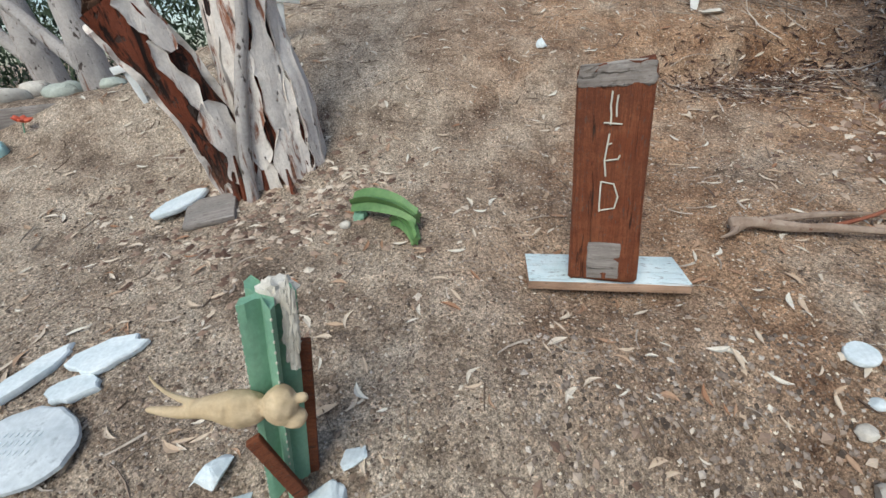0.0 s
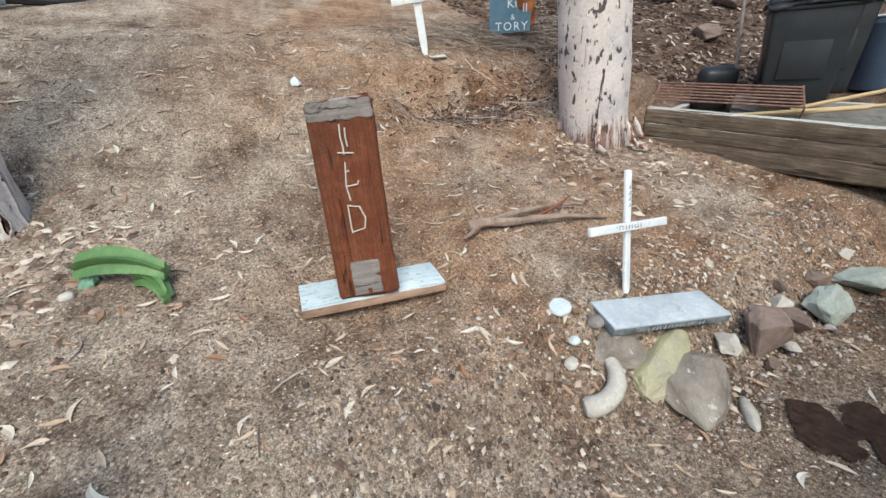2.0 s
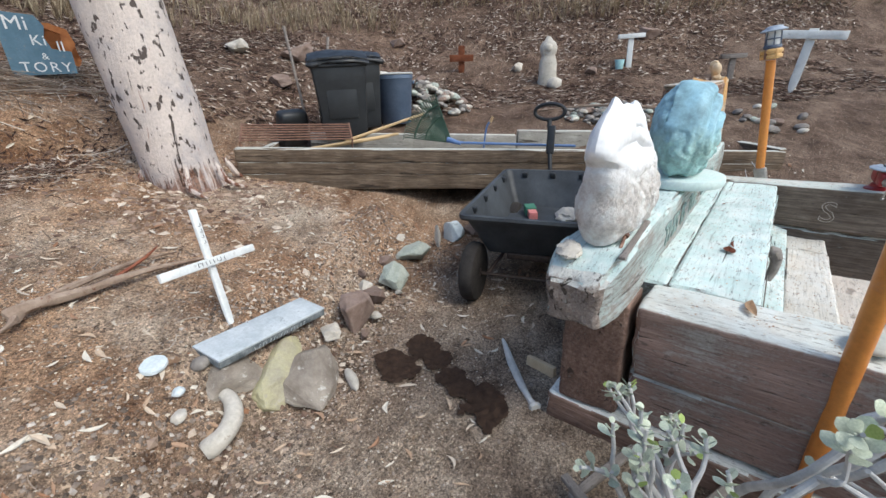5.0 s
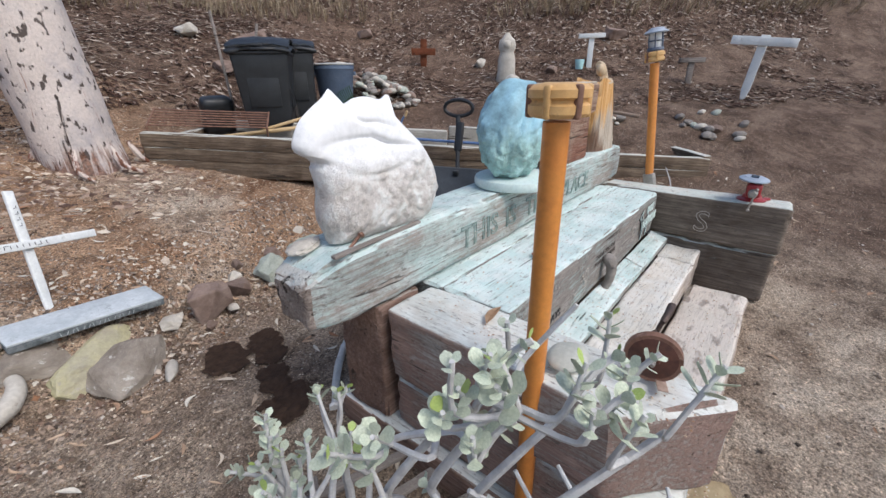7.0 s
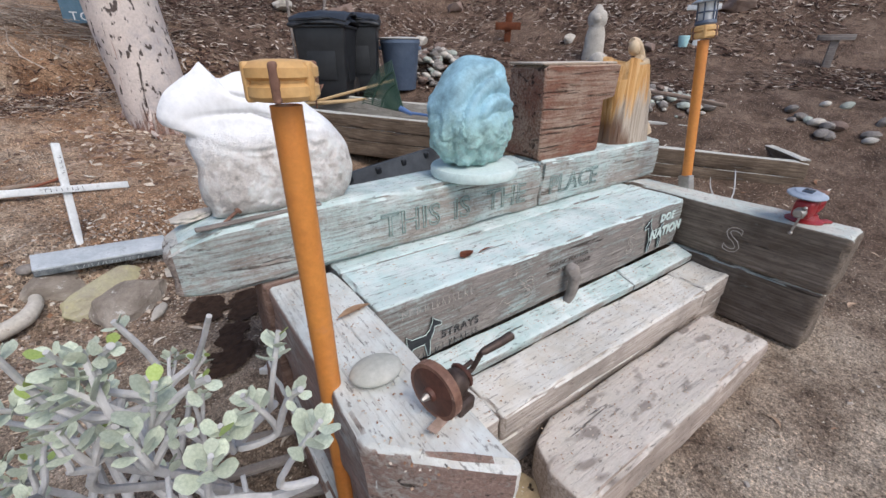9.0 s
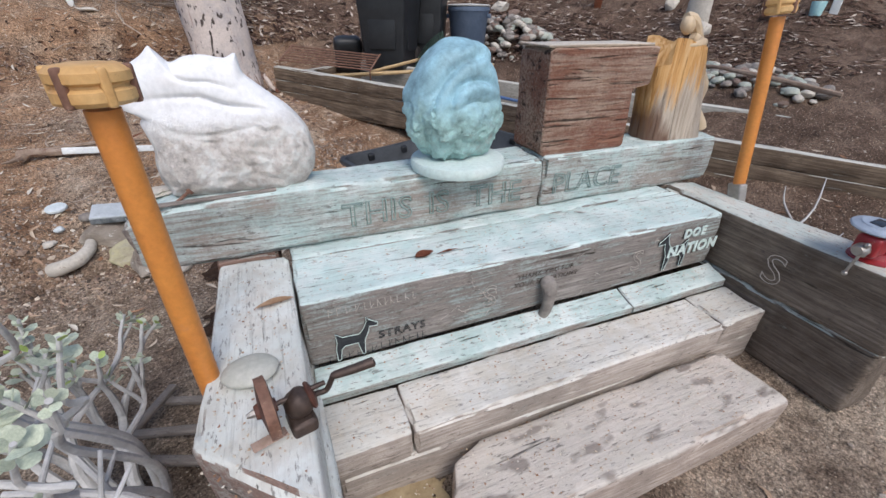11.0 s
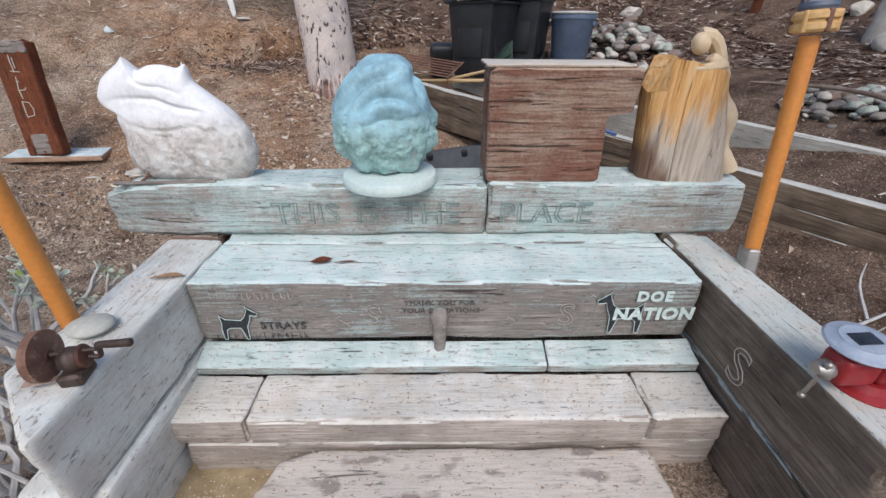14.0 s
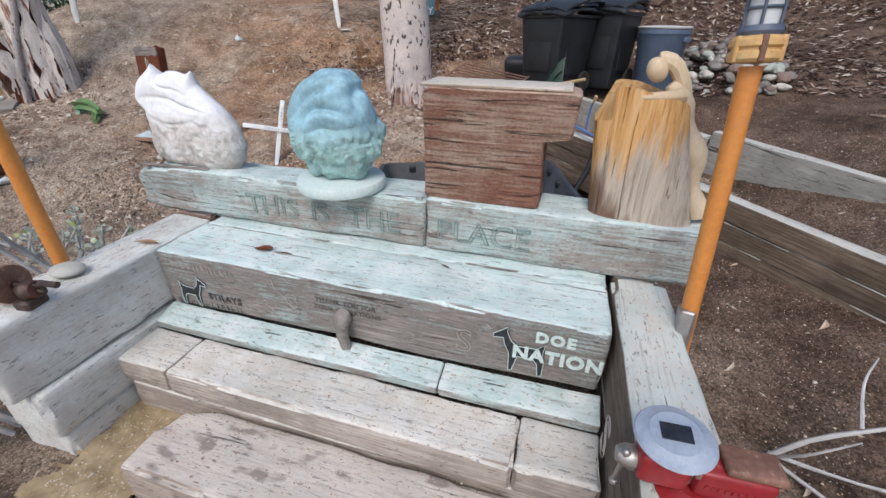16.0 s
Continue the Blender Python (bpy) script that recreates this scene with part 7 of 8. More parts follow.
ground_sheet("sawdust_patch", sawdust_shape, 90, 90, SAND, "yellow sawdust spilled beside the bottom step", 0.022)
thing("driftwood_stick", pose(2.22, -0.35, 0.045, 0, 0, 26), "bleached grey split stick lying on the path", "stick", bm=tube(curve_points([(-0.28, 0.0, 0.0), (-0.2, 0.01, 0.005), (0.0, 0.015, 0.012), (0.2, 0.0, 0.012), (0.30, -0.01, 0.005)], 14), [0.028, 0.032, 0.018, 0.014, 0.016, 0.018, 0.019, 0.02, 0.021, 0.02, 0.018, 0.016, 0.013, 0.009, 0.003], 9, 0.3, 15, 2), material=BONE)
thing("wood_offcut", pose(2.27, -0.47, 0.03, 8, 0, 62), "pale raw wood offcut leaning at the bench", "offcut", bm=rbox((0.17, 0.03, 0.06), 0.004, 0.05, 0.002, 10, 4), material=PALEWOOD)

# bare twig beside the dark arm
tw = thing("bare_twig", on_ground(4.46, -2.12, -0.01), "bare pale twig growing beside the arm", "plant")
for ctrl, r in (([(0, 0, 0), (0.1, -0.05, 0.18), (0.32, -0.12, 0.33), (0.62, -0.1, 0.46)], 0.011), ([(0.2, -0.08, 0.26), (0.26, 0.02, 0.36), (0.30, 0.05, 0.45)], 0.007), ([(0.0, 0, 0.02), (-0.02, -0.12, 0.2), (0.05, -0.18, 0.34)], 0.008), ([(0.02, 0.0, 0.04), (0.2, -0.22, 0.14), (0.46, -0.3, 0.2)], 0.009), ([(0.02, 0.0, 0.02), (0.12, -0.32, 0.08), (0.34, -0.46, 0.1)], 0.008)):
    part("twig", tube(curve_points(ctrl, 10), [r * (1 - 0.07 * i) for i in range(11)], 6, 0.3, 20, 3), JADE_STEM, tw)


# ---- jade plant beside the pale arm ----
def jade_leaf_mesh(mat, name):
    bm = bmesh.new()
    rows = []
    for i in range(8):
        t = i / 7
        w = (0.06 + 0.94 * math.sin(math.pi * 0.5 * min(1, t * 1.35)) ** 1.3) * math.sqrt(max(0.0, 1 - max(0, (t - 0.55) / 0.45) ** 2)) * 0.5
        w = max(w, 0.03)
        z = 0.18 * t * t
        th = 0.07 * (1 - 0.5 * t)
        rows.append([bm.verts.new((t, -w * 0.72, z + 0.05 * w)), bm.verts.new((t, 0, z + th)), bm.verts.new((t, w * 0.72, z + 0.05 * w)), bm.verts.new((t, 0, z - th))])
    for a, b in zip(rows, rows[1:]):
        for k in range(4):
            bm.faces.new((a[k], a[(k + 1) % 4], b[(k + 1) % 4], b[k]))
    bm.faces.new(rows[0][::-1])
    bm.faces.new(rows[-1])
    me = mesh_of(name, bm, mat)
    return me


def build_jade():
    rnd = random.Random(21)
    j = thing("jade_plant", pose(1.36, -1.12, 0.03), "sprawling jade plant with grey bare stems and pale green leaves", "plant")
    leaf, young = jade_leaf_mesh(JADE_LEAF, "leaf"), jade_leaf_mesh(JADE_NEW, "leaf")

    def rosette(p, d, n, size):
        d = d.normalized()
        side = d.orthogonal().normalized()
        for k in range(n):
            a = 2.4 * k + rnd.uniform(-0.3, 0.3)
            out = (side * math.cos(a) + d.cross(side) * math.sin(a))
            up = 0.25 + 0.9 * k / n
            x = (out + d * up * 0.75).normalized()
            y = d.cross(x).normalized()
            z = x.cross(y)
            s = size * rnd.uniform(0.7, 1.15) * (1 - 0.35 * k / n)
            m = Matrix((x, y, z)).transposed().to_4x4()
            part("leaf", young if k >= n - 1 and rnd.random() < 0.5 else leaf, None, j, "", Matrix.Translation(p - d * 0.012 * (n - k) * 0.6) @ m @ Matrix.Scale(s, 4))

    def limb(p, d, length, r, level):
        pts, q, dd = [p.copy()], p.copy(), d.normalized()
        for i in range(7):
            dd = (dd + Vector((rnd.uniform(-0.22, 0.22), rnd.uniform(-0.22, 0.22), rnd.uniform(-0.10, 0.2)))).normalized()
            q = q + dd * length / 7
            q.z = max(q.z, 0.05)
            pts.append(q.copy())
        part("stem", tube(pts, [r * (1 - 0.05 * i) for i in range(8)], 8, 0.18, 14, rnd.random() * 9), JADE_STEM, j)
        if level == 0:
            rosette(pts[-1], dd, rnd.choice((5, 6, 7)), 0.044)
        else:
            for k in range(rnd.choice((2, 2, 3))):
                nd = (dd + Vector((rnd.uniform(-0.8, 0.8), rnd.uniform(-0.8, 0.8), rnd.uniform(0.0, 0.7)))).normalized()
                limb(pts[-1 if k < 2 else 5], nd, length * rnd.uniform(0.55, 0.8), r * 0.62, level - 1)

    heads = ((0.22, 0.42, 0.3), (-0.02, 0.48, 0.25), (-0.08, 0.3, 0.3), (0.1, 0.42, 0.5), (0.28, 0.32, 0.45), (0.0, 0.36, 0.35))
    for h in heads:
        limb(Vector((h[0] * 0.25 - 0.05, h[1] * 0.25, 0.0)), Vector((h[0] - 0.05, h[1], h[2] + 0.12)), rnd.uniform(0.26, 0.34), 0.020, 2)
    # long bare shoots that end in loose rosettes, forked from a few grey limbs
    tips = ((-0.035, -0.221, 1.06), (-0.116, -0.211, 1.051), (-0.082, -0.214, 1.033), (-0.159, -0.163, 1.059), (-0.139, -0.167, 0.994), (-0.124, -0.223, 1.0), (-0.152, -0.145, 0.951), (-0.047, -0.352, 1.015), (0.123, -0.395, 1.015), (0.054, -0.33, 1.06), (0.029, -0.425, 0.968), (-0.011, -0.422, 0.94), (0.052, -0.574, 0.986), (-0.1, -0.367, 0.972), (-0.192, -0.039, 0.906), (-0.216, 0.038, 0.868), (-0.143, -0.192, 0.905), (-0.043, -0.451, 0.932), (-0.153, 0.009, 0.816), (-0.08, -0.195, 0.858))
    forks = [Vector(p) for p in ((-0.06, -0.10, 0.80), (0.06, -0.33, 0.80), (-0.11, 0.0, 0.64), (0.02, -0.45, 0.76), (-0.03, -0.22, 0.88))]
    for k, fork in enumerate(forks):
        root = Vector((0.08, 0.1 + 0.55 * fork.y, 0.04))
        pts = curve_points([root, root.lerp(fork, 0.35) + Vector((0.05, 0.05, 0.02)), root.lerp(fork, 0.7) + Vector((-0.06, 0.07, 0.03)), fork], 14)
        part("stem", tube(pts, [0.014 - 0.0004 * i for i in range(15)], 9, 0.2, 14, k), JADE_STEM, j)
    for k, tip in enumerate(tips):
        tip = Vector(tip)
        fork = min(forks, key=lambda f: (f - tip).length + (0.3 if f.z > tip.z - 0.03 else 0.0))
        bend = fork.lerp(tip, 0.65) + Vector((0.03 * math.cos(k * 1.3), 0.04 * math.sin(k * 2.3), -0.055))
        pts = curve_points([fork, fork.lerp(tip, 0.3) + Vector((0.03 * math.sin(k * 1.7), 0.03 * math.cos(k * 2.9), -0.02)), bend, tip], 14)
        part("stem", tube(pts, [0.0085 - 0.0003 * i for i in range(15)], 8, 0.25, 18, k), JADE_STEM, j)
        if k != 9:
            rosette(pts[-1], pts[-1] - pts[-3], 3 if k in (0, 3) else rnd.choice((7, 8, 9)), 0.034 if k in (0, 3) else rnd.uniform(0.042, 0.052))
        if k % 3 == 1:
            twist = curve_points([bend, bend.lerp(tip, 0.5) + Vector((0.03, -0.03, 0.02)), bend.lerp(tip, 0.8) + Vector((0.05, -0.06, 0.02))], 6)
            part("stem", tube(twist, 0.006, 7, 0.2, 16, k), JADE_STEM, j)
            rosette(twist[-1], twist[-1] - twist[-2], 5, 0.034)
    # low grey stems spreading in front of the arm
    for k in range(22):
        y = -0.22 - 0.024 * k
        ctrl = [(rnd.uniform(-0.12, 0.2), y, 0.03), (rnd.uniform(-0.15, 0.2), y - 0.06, rnd.uniform(0.15, 0.3)), (rnd.uniform(-0.12, 0.16), y - rnd.uniform(0.0, 0.2), rnd.uniform(0.3, 0.5)), (rnd.uniform(-0.12, 0.16), y + rnd.uniform(-0.08, 0.2), rnd.uniform(0.4, 0.62))]
        pts = curve_points(ctrl, 10)
        r = rnd.uniform(0.009, 0.018)
        part("stem", tube(pts, [r * (1 - 0.06 * i) for i in range(11)], 7, 0.2, 14, k), JADE_STEM, j)
        if k % 6 == 0:
            rosette(pts[-1], pts[-1] - pts[-2], 4, 0.045)


build_jade()
# small jade shoots beside the dark arm
shoots = thing("jade_shoots", bench_at(2.39, -0.52, 0.03), "low jade shoots with grey leaves beside the dark arm", "plant")
shoot_leaf = jade_leaf_mesh(JADE_LEAF, "leaf")
shoot_rnd = random.Random(8)
for k in range(9):
    tip = Vector((shoot_rnd.uniform(-0.08, 0.14), shoot_rnd.uniform(-0.10, 0.12), shoot_rnd.uniform(0.24, 0.46)))
    part("stem", tube(curve_points([(tip.x * 0.2, tip.y * 0.2, 0.0), (tip.x * 0.5, tip.y * 0.7, tip.z * 0.5), tip], 7), [0.014, 0.013, 0.012, 0.011, 0.01, 0.009, 0.008, 0.006], 7, 0.2, 14, k), JADE_STEM, shoots)
    for i in range(8):
        part("leaf", shoot_leaf, None, shoots, "", Matrix.Translation(tip - Vector((0, 0, 0.01 * i))) @ pose(0, 0, 0, shoot_rnd.uniform(-20, 20), -50 + 9 * i, 137 * i + 30 * k) @ Matrix.Scale(shoot_rnd.uniform(0.04, 0.055), 4))
wood_frame = thing("broken_frame", pose(1.72, -0.80, 0.03, 0, 0, -40), "grey weathered broken wooden frame under the plant", "frame")
for x, y, l, rz in ((0, 0, 0.5, 0), (0.0, -0.16, 0.5, 4), (-0.24, -0.08, 0.3, 80), (0.1, -0.3, 0.55, -3)):
    part("slat", rbox((l, 0.035, 0.022), 0.004, 0.08, 0.002, 9, 2), GREYWOOD, wood_frame, "", moved(x, y, 0.03 + 0.02 * (rz != 0), 0, 0, rz))


# ---- terrace at the far end ----
tb = thing("terrace_board", pose(-3.35, 3.10, 1.08, 0, 0, 30), "grey timber edging of a far planted terrace", "edging", bm=rbox((2.6, 0.08, 0.26), 0.012, 0.12, 0.005, 6, 4), material=GREYWOOD)
for i, (x, y, s) in enumerate(((-3.2, 3.6, 0.14), (-3.55, 3.45, 0.18), (-3.0, 3.85, 0.12), (-3.9, 3.5, 0.15), (-3.4, 3.95, 0.13), (-4.2, 3.3, 0.16), (-2.75, 3.62, 0.1), (-3.75, 4.0, 0.16))):
    stone("terrace_stone", x, y, (s, s * 0.8, s * 0.55), PALESTONE if i % 2 else GREENSTONE, 120 + i, "rounded pale stone behind the edging", "terrace stones", i * 33, cuts=2)
fl = thing("plastic_flower", on_ground(-3.12, 3.05, 0.0, 0, 20, 0), "red plastic flower on a thin stem", "flower")
part("stem", tube([(0, 0, -0.02), (0, 0, 0.09)], 0.005, 6), CACTUS, fl)
for k in range(6):
    part("petal", lump((0.035, 0.02, 0.012), k, 2, 0.1), TERRA, fl, "", moved(0.03 * math.cos(k * 1.05), 0.03 * math.sin(k * 1.05), 0.10, 0, -25, k * 60))
thing("aqua_ornament", on_ground(-3.22, 2.9, 0.03), "aqua glazed ornament on the ground", "ornament", bm=lump((0.06, 0.05, 0.07), 3, 3, 0.2), material=AQUA)
pipe = thing("black_pipe", pose(-1.30, 5.55, 2.27, 0, 0, 28), "black pipe with a grey joint along the crest", "pipe")
part("tube", tube([(-1.0, 0, 0), (0, 0, 0.02), (1.4, 0, 0)], 0.045, 10), BLACK, pipe)
part("joint", tube([(-0.3, 0, 0.015), (-0.05, 0, 0.02)], 0.058, 12), LAMPGREY, pipe, "grey joint sleeve")


# ---- stone piles ----
def pebble_pile(name, cx, cy, rx, ry, n, smin, smax, seed, label, heap=0.0):
    rnd = random.Random(seed)
    p = thing(name, Matrix.Translation((cx, cy, hgt(cx, cy))), label, "stone pile", "stone piles")
    shapes = [mesh_of("stone", lump((1, 0.8, 0.55), 200 + seed + k, 2, 0.16, 1.6, 0, 1), mt) for k, mt in enumerate((GREYSTONE, GREYSTONE, GREENSTONE, REDSTONE, PALESTONE))]
    for _ in range(n):
        a, d = rnd.uniform(0, 6.28), math.sqrt(rnd.random())
        x, y = rx * d * math.cos(a), ry * d * math.sin(a)
        s = rnd.uniform(smin, smax)
        z = hgt(cx + x, cy + y) - hgt(cx, cy) + heap * (1 - d) + s * 0.35
        part("stone", rnd.choice(shapes), None, p, "", moved(x, y, z, rnd.uniform(-20, 20), rnd.uniform(-20, 20), rnd.uniform(0, 360)) @ Matrix.Scale(s, 4))


pebble_pile("cobble_pile", 6.75, 1.75, 0.50, 0.75, 190, 0.04, 0.095, 3, "heap of rounded grey cobbles behind the bins", 0.34)
pebble_pile("cobble_patch", 6.75, -1.15, 0.42, 0.8, 150, 0.028, 0.075, 9, "spread of rounded grey cobbles beyond the bed", 0.05)
pebble_pile("cobble_patch", 6.95, -3.0, 0.4, 0.5, 14, 0.04, 0.09, 12, "few loose cobbles on the bare ground", 0.0)
thing("dead_branch", on_ground(6.5, -1.1, 0.10, 0, 0, 70), "long thin dead branch over the cobbles", "branch", bm=tube(curve_points([(-1.0, 0, 0), (-0.4, 0.1, 0.08), (0.3, 0.0, 0.1), (1.1, 0.15, 0.05)], 16), [0.02] * 8 + [0.017] * 5 + [0.012] * 4, 7, 0.3, 8, 3), material=STICK)
for i, (x, y, s) in enumerate(((7.0, 4.0, 0.28), (6.3, 4.6, 0.2), (5.9, 3.6, 0.16), (9.6, 3.2, 0.2), (9.2, 0.6, 0.14), (8.9, -0.8, 0.12), (10.2, -1.8, 0.22), (7.9, 2.9, 0.15))):
    stone("bank_rock", x, y, (s, s * 0.8, s * 0.6), PALESTONE if i % 3 == 1 else REDSTONE, 140 + i, "weathered rock half buried in the bank", "bank rocks", i * 47, cuts=4)


# ---- litter ----
def strew(name, count, seed, region, make, mat, label, category):
    """Many small pieces laid on the ground as one mesh."""
    rnd = random.Random(seed)
    verts, faces = [], []
    made = 0
    while made < count:
        spot = region(rnd)
        if spot is None:
            continue
        x, y = spot
        q = BENCH_INV @ Vector((x, y, 0))
        if -0.26 < q.x < 2.3 and -0.7 < q.y < 0.66:
            continue
        made += 1
        v, f = make(rnd)
        nx = (hgt(x + 0.05, y) - hgt(x - 0.05, y)) / 0.1
        ny = (hgt(x, y + 0.05) - hgt(x, y - 0.05)) / 0.1
        up = Vector((-nx, -ny, 1)).normalized()
        a = rnd.uniform(0, 6.283)
        ax = Vector((math.cos(a), math.sin(a), 0))
        ax = (ax - up * ax.dot(up)).normalized()
        ay = up.cross(ax)
        o = Vector((x, y, rough_hgt(x, y)))
        n = len(verts)
        verts += [o + ax * p[0] + ay * p[1] + up * p[2] for p in v]
        faces += [tuple(k + n for k in g) for g in f]
    me = bpy.data.meshes.new(name)
    me.from_pydata(verts, [], faces)
    me.materials.append(mat)
    return tagged(new(name, me), label, category, kind="stuff")


def chip(lo, hi, flat):
    def make(rnd):
        s = rnd.uniform(lo, hi)
        w, t = s * rnd.uniform(0.4, 0.9), s * flat * rnd.uniform(0.6, 1.3)
        j = [rnd.uniform(-0.25, 0.25) * s for _ in range(6)]
        v = [(-s, j[0], 0), (j[1], -w, t * 0.3), (s, j[2], 0), (j[3], w, t * 0.3), (j[4] * 0.5, j[5] * 0.5, t * 1.3), (-s * 0.5, -w * 0.6, -t * 0.3)]
        return v, [(0, 1, 4), (1, 2, 4), (2, 3, 4), (3, 0, 4)]
    return make


def pebble(lo, hi):
    base = bmesh.new()
    bmesh.ops.create_icosphere(base, subdivisions=1, radius=1)
    bv, bf = [v.co.copy() for v in base.verts], [tuple(v.index for v in f.verts) for f in base.faces]
    base.free()

    def make(rnd):
        s = lo + (hi - lo) * rnd.random() ** 3
        sx, sy, sz = s, s * rnd.uniform(0.6, 1), s * rnd.uniform(0.4, 0.8)
        k = [rnd.uniform(0.6, 1.3) for _ in bv]
        return [(p.x * sx * c, p.y * sy * c, p.z * sz * c + sz * 0.4) for p, c in zip(bv, k)], bf
    return make


def crumb(lo, hi):
    """A rough lump of earth or stone with eight faces."""
    def make(rnd):
        s = lo + (hi - lo) * rnd.random() ** 2.5
        j = [rnd.uniform(0.6, 1.25) for _ in range(6)]
        h = s * rnd.uniform(0.5, 0.9)
        v = [(-s * j[0], s * 0.3 * (j[1] - 0.9), h * 0.3), (s * j[1], s * 0.4 * (j[0] - 0.9), h * 0.25), (s * 0.3 * (j[2] - 0.9), -s * 0.8 * j[2], h * 0.3), (s * 0.4 * (j[3] - 0.9), s * 0.8 * j[3], h * 0.3), (s * 0.5 * (j[4] - 0.9), s * 0.5 * (j[5] - 0.9), h * j[4] * 1.1), (0, 0, -h * 0.4)]
        return v, [(0, 2, 4), (2, 1, 4), (1, 3, 4), (3, 0, 4), (2, 0, 5), (1, 2, 5), (3, 1, 5), (0, 3, 5)]
    return make


def flat_leaf(lo, hi):
    """A small dry leaf bent along its middle."""
    def make(rnd):
        l = rnd.uniform(lo, hi) * 0.5
        w, up, lift = l * rnd.uniform(0.16, 0.34), l * rnd.uniform(0.1, 0.5), rnd.uniform(0.0, 0.02)
        v = [(-l, 0, lift + up * 0.6), (0, -w, lift + w * 0.6), (l, 0, lift + up * rnd.uniform(0.0, 1.0)), (0, w, lift + w * 0.6), (0, 0, lift)]
        return v, [(0, 1, 4), (1, 2, 4), (2, 3, 4), (3, 0, 4)]
    return make


def dry_leaf(lo, hi):
    def make(rnd):
        l, w = rnd.uniform(lo, hi), 0
        w = l * rnd.uniform(0.08, 0.14)
        bend, curl, lift = rnd.uniform(-0.25, 0.25) * l, rnd.uniform(0.1, 0.45), rnd.uniform(0.002, 0.008)
        v, f = [], []
        for i in range(6):
            t = i / 5
            ww = w * (0.08 + math.sin(math.pi * min(0.98, max(0.03, t))))
            x, y, z = (t - 0.5) * l, bend * (t - 0.5) ** 2 * 4, lift + curl * l * 0.5 * (t - 0.5) ** 2
            v += [(x, y - ww, z + ww * 0.5), (x, y, z), (x, y + ww, z + ww * 0.5)]
        for i in range(5):
            for k in range(2):
                f.append((i * 3 + k, i * 3 + k + 1, i * 3 + k + 4, i * 3 + k + 3))
        return v, f
    return make


def twig(lo, hi):
    def make(rnd):
        l, r = rnd.uniform(lo, hi), rnd.uniform(0.0018, 0.006)
        bend, tip = rnd.uniform(-0.2, 0.2) * l, rnd.uniform(0.0, 0.12) * l
        v, f = [], []
        for i in range(4):
            t = i / 3
            x, y, z = (t - 0.5) * l, bend * (t - 0.5) ** 2 * 4, r + tip * t
            for k in range(3):
                a = 2.09 * k
                v.append((x, y + r * (1 - 0.5 * t) * math.cos(a), z + r * (1 - 0.5 * t) * math.sin(a)))
        for i in range(3):
            for k in range(3):
                f.append((i * 3 + k, i * 3 + (k + 1) % 3, i * 3 + 3 + (k + 1) % 3, i * 3 + 3 + k))
        return v, f
    return make


def box_region(x0, x1, y0, y1, power=1.0):
    return lambda rnd: (x0 + (x1 - x0) * rnd.random(), y0 + (y1 - y0) * rnd.random())


def clumpy(x0, x1, y0, y1, freq, cut, seed):
    def pick(rnd):
        x, y = x0 + (x1 - x0) * rnd.random(), y0 + (y1 - y0) * rnd.random()
        return (x, y) if noise.noise(Vector((x * freq, y * freq, seed))) + rnd.uniform(-0.3, 0.3) > cut else None
    return pick


def bank(rnd):
    """The leaf-strewn banks above the beds."""
    x, y = rnd.uniform(3.4, 14), rnd.uniform(-6, 11)
    if hgt(x, y) < 1.05 + 0.25 * noise.noise(Vector((x, y, 0))) or (x < 4.6 and y < 3.4):
        return None
    return (x, y) if noise.noise(Vector((x * 0.7, y * 0.7, 3))) + rnd.uniform(-0.45, 0.3) > -0.25 else None


CHIPS = island_mat("pale_chips", ((0.05, (0.14, 0.095, 0.065)), (0.4, (0.32, 0.225, 0.155)), (0.75, (0.58, 0.46, 0.33)), (0.97, (0.82, 0.74, 0.61))))
CLOD = island_mat("dry_clods", ((0.05, (0.15, 0.105, 0.078)), (0.5, (0.29, 0.215, 0.16)), (0.95, (0.42, 0.33, 0.26))))
GRIT = island_mat("grit_stones", ((0.05, (0.08, 0.06, 0.047)), (0.45, (0.20, 0.155, 0.125)), (0.8, (0.36, 0.295, 0.245)), (0.98, (0.62, 0.55, 0.48))))
LEAVES = island_mat("dry_leaves", ((0.05, (0.32, 0.17, 0.10)), (0.3, (0.50, 0.36, 0.25)), (0.65, (0.62, 0.52, 0.41)), (0.95, (0.70, 0.65, 0.56))))
BANKLEAVES = island_mat("bank_leaves", ((0.05, (0.03, 0.017, 0.013)), (0.5, (0.10, 0.055, 0.04)), (0.78, (0.24, 0.16, 0.125)), (0.95, (0.64, 0.56, 0.48))))
TWIGS = island_mat("strewn_twigs", ((0.05, (0.14, 0.095, 0.07)), (0.5, (0.30, 0.23, 0.18)), (0.95, (0.52, 0.45, 0.38))))
# Dark litter and roots, laid thick so their colour deepens the hollow's shade.
strew("dry_leaves", 1500, 45, lambda rnd: (rnd.gauss(2.5, 0.45), rnd.gauss(3.42, 0.16)), dry_leaf(0.03, 0.07), BANKLEAVES, "dark leaves in the dug hollow, added to deepen its shade", "leaves")
strew("twigs", 50, 46, lambda rnd: (rnd.gauss(2.5, 0.45), rnd.gauss(3.45, 0.2)), twig(0.1, 0.5), TWIGS, "dead roots and twigs in the dug hollow", "twigs")
BARKBITS = island_mat("bark_flakes", ((0.05, (0.10, 0.06, 0.045)), (0.4, (0.24, 0.16, 0.12)), (0.8, (0.44, 0.33, 0.25)), (0.97, (0.70, 0.61, 0.50))))
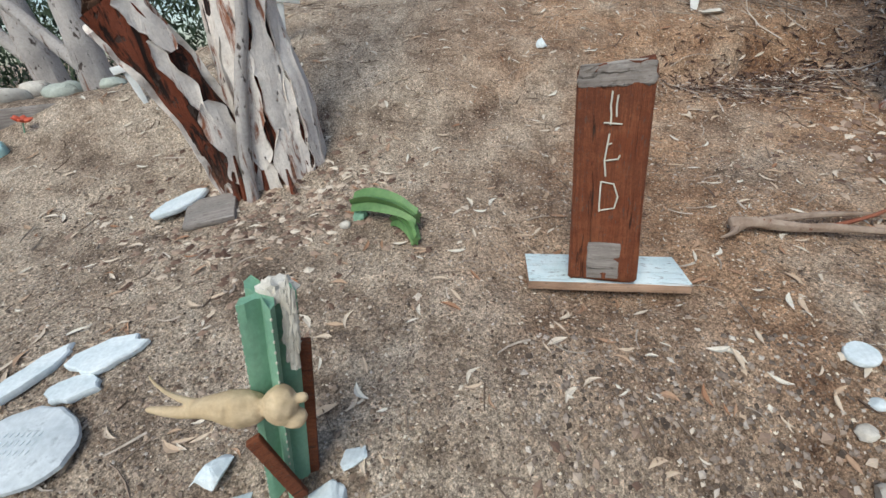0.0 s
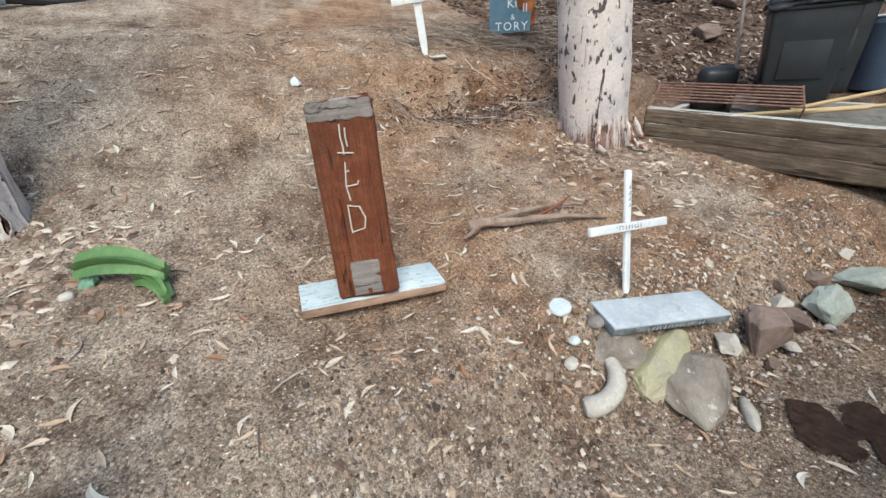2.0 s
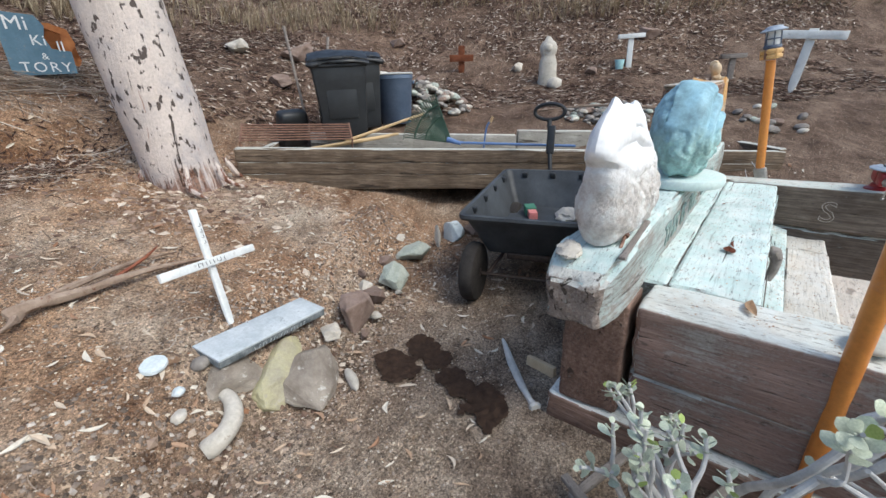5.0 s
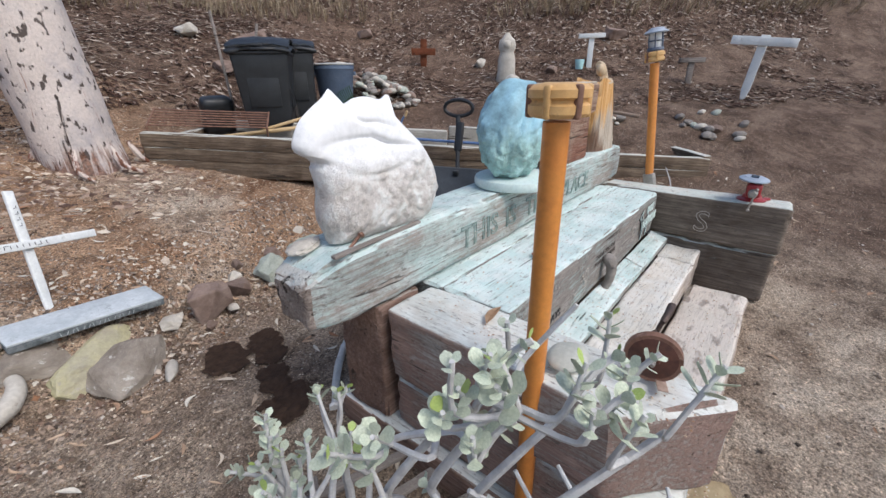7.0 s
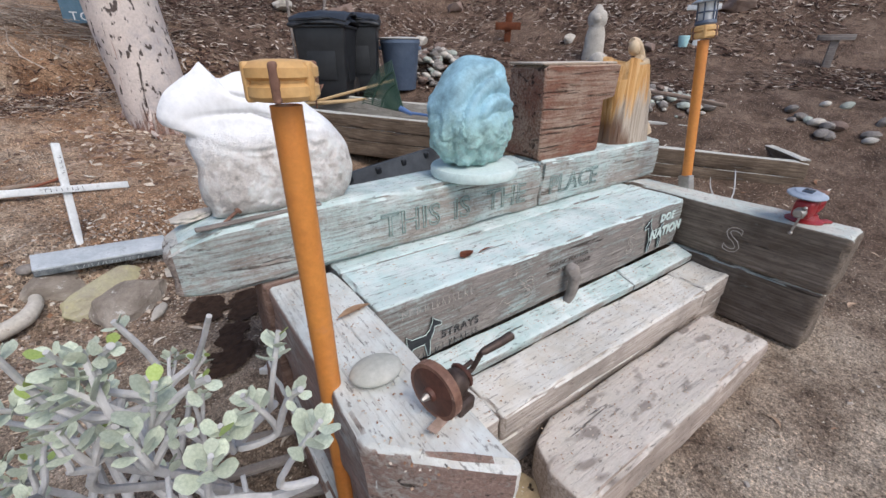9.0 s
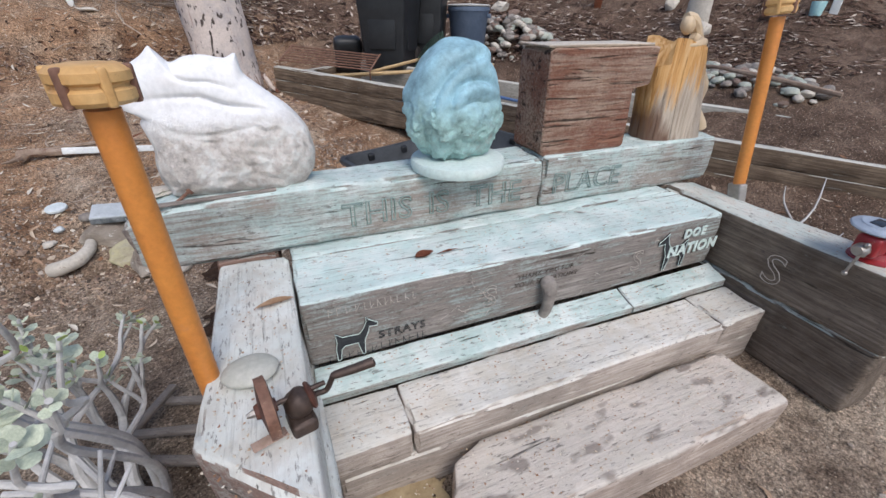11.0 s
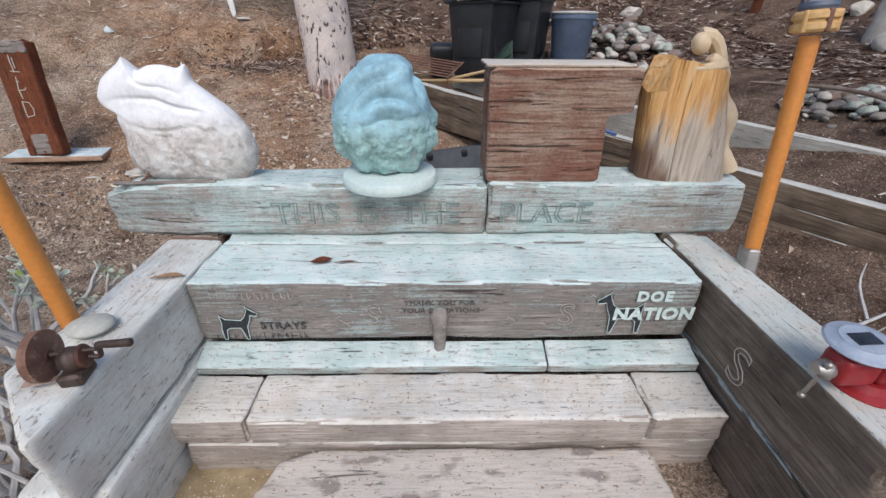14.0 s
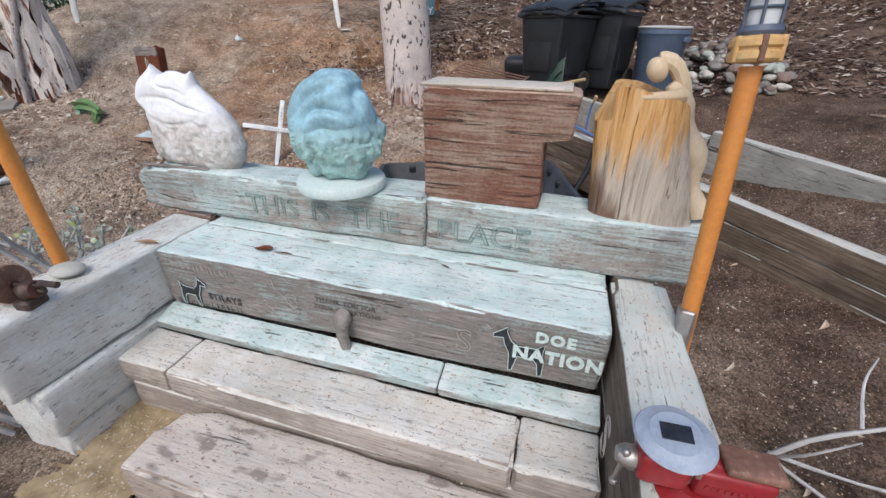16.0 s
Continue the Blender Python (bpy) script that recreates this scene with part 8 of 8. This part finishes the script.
strew("bark_flakes", 2600, 41, clumpy(-2.6, 4.2, 0.3, 4.9, 1.2, -0.2, 2), chip(0.005, 0.015, 0.35), BARKBITS, "flakes of brown bark on the slope", "litter")
strew("bark_flakes", 900, 42, lambda rnd: (rnd.uniform(0.2, 3.6), rnd.gauss(0.66, 0.13)), crumb(0.006, 0.028), BARKBITS, "broken bark and stones along the dug lip", "litter")
strew("bark_flakes", 700, 43, lambda rnd: (rnd.gauss(-1.0, 0.45), rnd.gauss(2.2, 0.35)), chip(0.012, 0.04, 0.25), BARKBITS, "shed bark round the split tree", "litter")
strew("bark_flakes", 900, 44, lambda rnd: (rnd.gauss(3.15, 0.5), rnd.gauss(2.4, 0.4)), chip(0.012, 0.05, 0.25), BARKBITS, "shed bark round the pale trunk", "litter")
strew("wood_chips", 60000, 11, box_region(-3.0, 4.4, -0.2, 5.2), chip(0.0025, 0.009, 0.4), CHIPS, "small pale wood and bark chips on the dirt", "litter")
strew("wood_chips", 16000, 12, box_region(0.0, 6.6, -4.2, 0.6), chip(0.0025, 0.008, 0.4), CHIPS, "small pale wood and bark chips on the dirt", "litter")
strew("gravel", 34000, 13, clumpy(-2.4, 3.6, -0.2, 2.6, 1.4, -0.2, 5), crumb(0.0022, 0.010), GRIT, "scattered brown gravel on the slope", "gravel")
strew("gravel", 6000, 14, clumpy(0.2, 3.8, 0.45, 1.25, 2.2, -0.2, 6), crumb(0.003, 0.018), GRIT, "loose stones along the dug edge", "gravel")
strew("gravel", 6000, 15, box_region(-3, 7.5, -4.2, 5.5), pebble(0.003, 0.015), GRIT, "scattered fine gravel", "gravel")
strew("clods", 4200, 31, clumpy(-2.2, 3.7, 0.25, 1.5, 1.6, 0.05, 8), crumb(0.004, 0.018), CLOD, "dry crumbled clods of earth", "clods")
strew("dry_leaves", 1500, 16, box_region(-3.0, 4.0, -0.4, 4.8), dry_leaf(0.035, 0.10), LEAVES, "dry curled eucalyptus leaves", "leaves")
strew("dry_leaves", 160, 17, box_region(0.3, 6.0, -4.0, 0.4), dry_leaf(0.03, 0.09), LEAVES, "dry curled eucalyptus leaves", "leaves")
strew("dry_leaves", 62000, 18, bank, flat_leaf(0.045, 0.13), BANKLEAVES, "thick layer of dry leaves on the bank", "leaves")
strew("twigs", 3000, 19, bank, twig(0.06, 0.4), TWIGS, "tangle of dry twigs on the bank", "twigs")
strew("twigs", 1100, 20, box_region(-3.0, 4.4, 0.4, 5.2), twig(0.03, 0.16), TWIGS, "thin dry twigs on the slope", "twigs")
strew("twigs", 500, 21, lambda rnd: (rnd.gauss(3.3, 0.6), rnd.gauss(4.45, 0.25)), twig(0.2, 0.9), TWIGS, "pile of dry sticks round the blue sign", "twigs")
strew("dry_leaves", 900, 22, lambda rnd: (rnd.gauss(2.6, 0.7), rnd.gauss(1.0, 0.2)), chip(0.006, 0.02, 0.3), LEAVES, "broken bark and leaf bits along the path edge", "litter")


def tuft_mesh(name, count, seed, region, label):
    def blade_bunch(rnd):
        v, f = [], []
        for _ in range(7):
            a, l, w = rnd.uniform(0, 6.28), rnd.uniform(0.15, 0.45), 0.004
            dx, dy = math.cos(a), math.sin(a)
            n = len(v)
            out = rnd.uniform(0.2, 0.7) * l
            v += [(-dy * w, dx * w, 0), (dy * w, -dx * w, 0), (dx * out * 0.5 + dy * w, dy * out * 0.5 - dx * w, l * 0.7), (dx * out * 0.5 - dy * w, dy * out * 0.5 + dx * w, l * 0.7), (dx * out, dy * out, l * 0.85)]
            f += [(n, n + 1, n + 2, n + 3), (n + 3, n + 2, n + 4)]
        return v, f
    return strew(name, count, seed, region, blade_bunch, DRYGRASS, label, "grass")


DRYGRASS = island_mat("dry_grass", ((0.05, (0.20, 0.14, 0.09)), (0.5, (0.38, 0.30, 0.20)), (0.95, (0.52, 0.44, 0.31))))


def crest(rnd):
    x, y = rnd.uniform(5, 17), rnd.uniform(-8, 12)
    return (x, y) if hgt(x, y) > 2.55 and noise.noise(Vector((x * 0.6, y * 0.6, 7))) + rnd.uniform(-0.3, 0.3) > -0.1 else None


tuft_mesh("dry_grass", 5200, 23, crest, "dry tan grass on the upper bank")


def bench_shavings(count, seed):
    """Small wood shavings and dust crumbs lying on the treads, the ledge and the bottom step."""
    rnd = random.Random(seed)
    tops = ((0.05, 1.98, -0.325, -0.125, 0.348, 5), (0.05, 1.98, -0.11, -0.02, 0.419, 2), (0.42, 1.70, -0.63, -0.35, 0.2125, 5), (0.05, 1.95, 0.02, 0.29, 0.7065, 2), (-0.22, -0.02, -0.6, 0.3, 0.711, 2), (2.04, 2.2, -0.7, 0.3, 0.713, 1), (0.03, 0.34, -0.75, -0.35, 0.060, 4))
    make = chip(0.0022, 0.006, 0.4)
    verts, faces = [], []
    for _ in range(count):
        u0, u1, v0, v1, z, w = rnd.choices(tops, [t[5] for t in tops])[0]
        at = BENCH @ Vector((rnd.uniform(u0, u1), rnd.uniform(v0, v1), z))
        cv, cf = make(rnd)
        a = rnd.uniform(0, 6.283)
        n = len(verts)
        verts += [at + Vector((p[0] * math.cos(a) - p[1] * math.sin(a), p[0] * math.sin(a) + p[1] * math.cos(a), p[2])) for p in cv]
        faces += [tuple(k + n for k in g) for g in cf]
    me = bpy.data.meshes.new("wood_shavings")
    me.from_pydata(verts, [], faces)
    me.materials.append(LEAVES)
    return tagged(new("wood_shavings", me), "pale wood shavings scattered on the bench steps", "litter", kind="stuff")


bench_shavings(2100, 77)
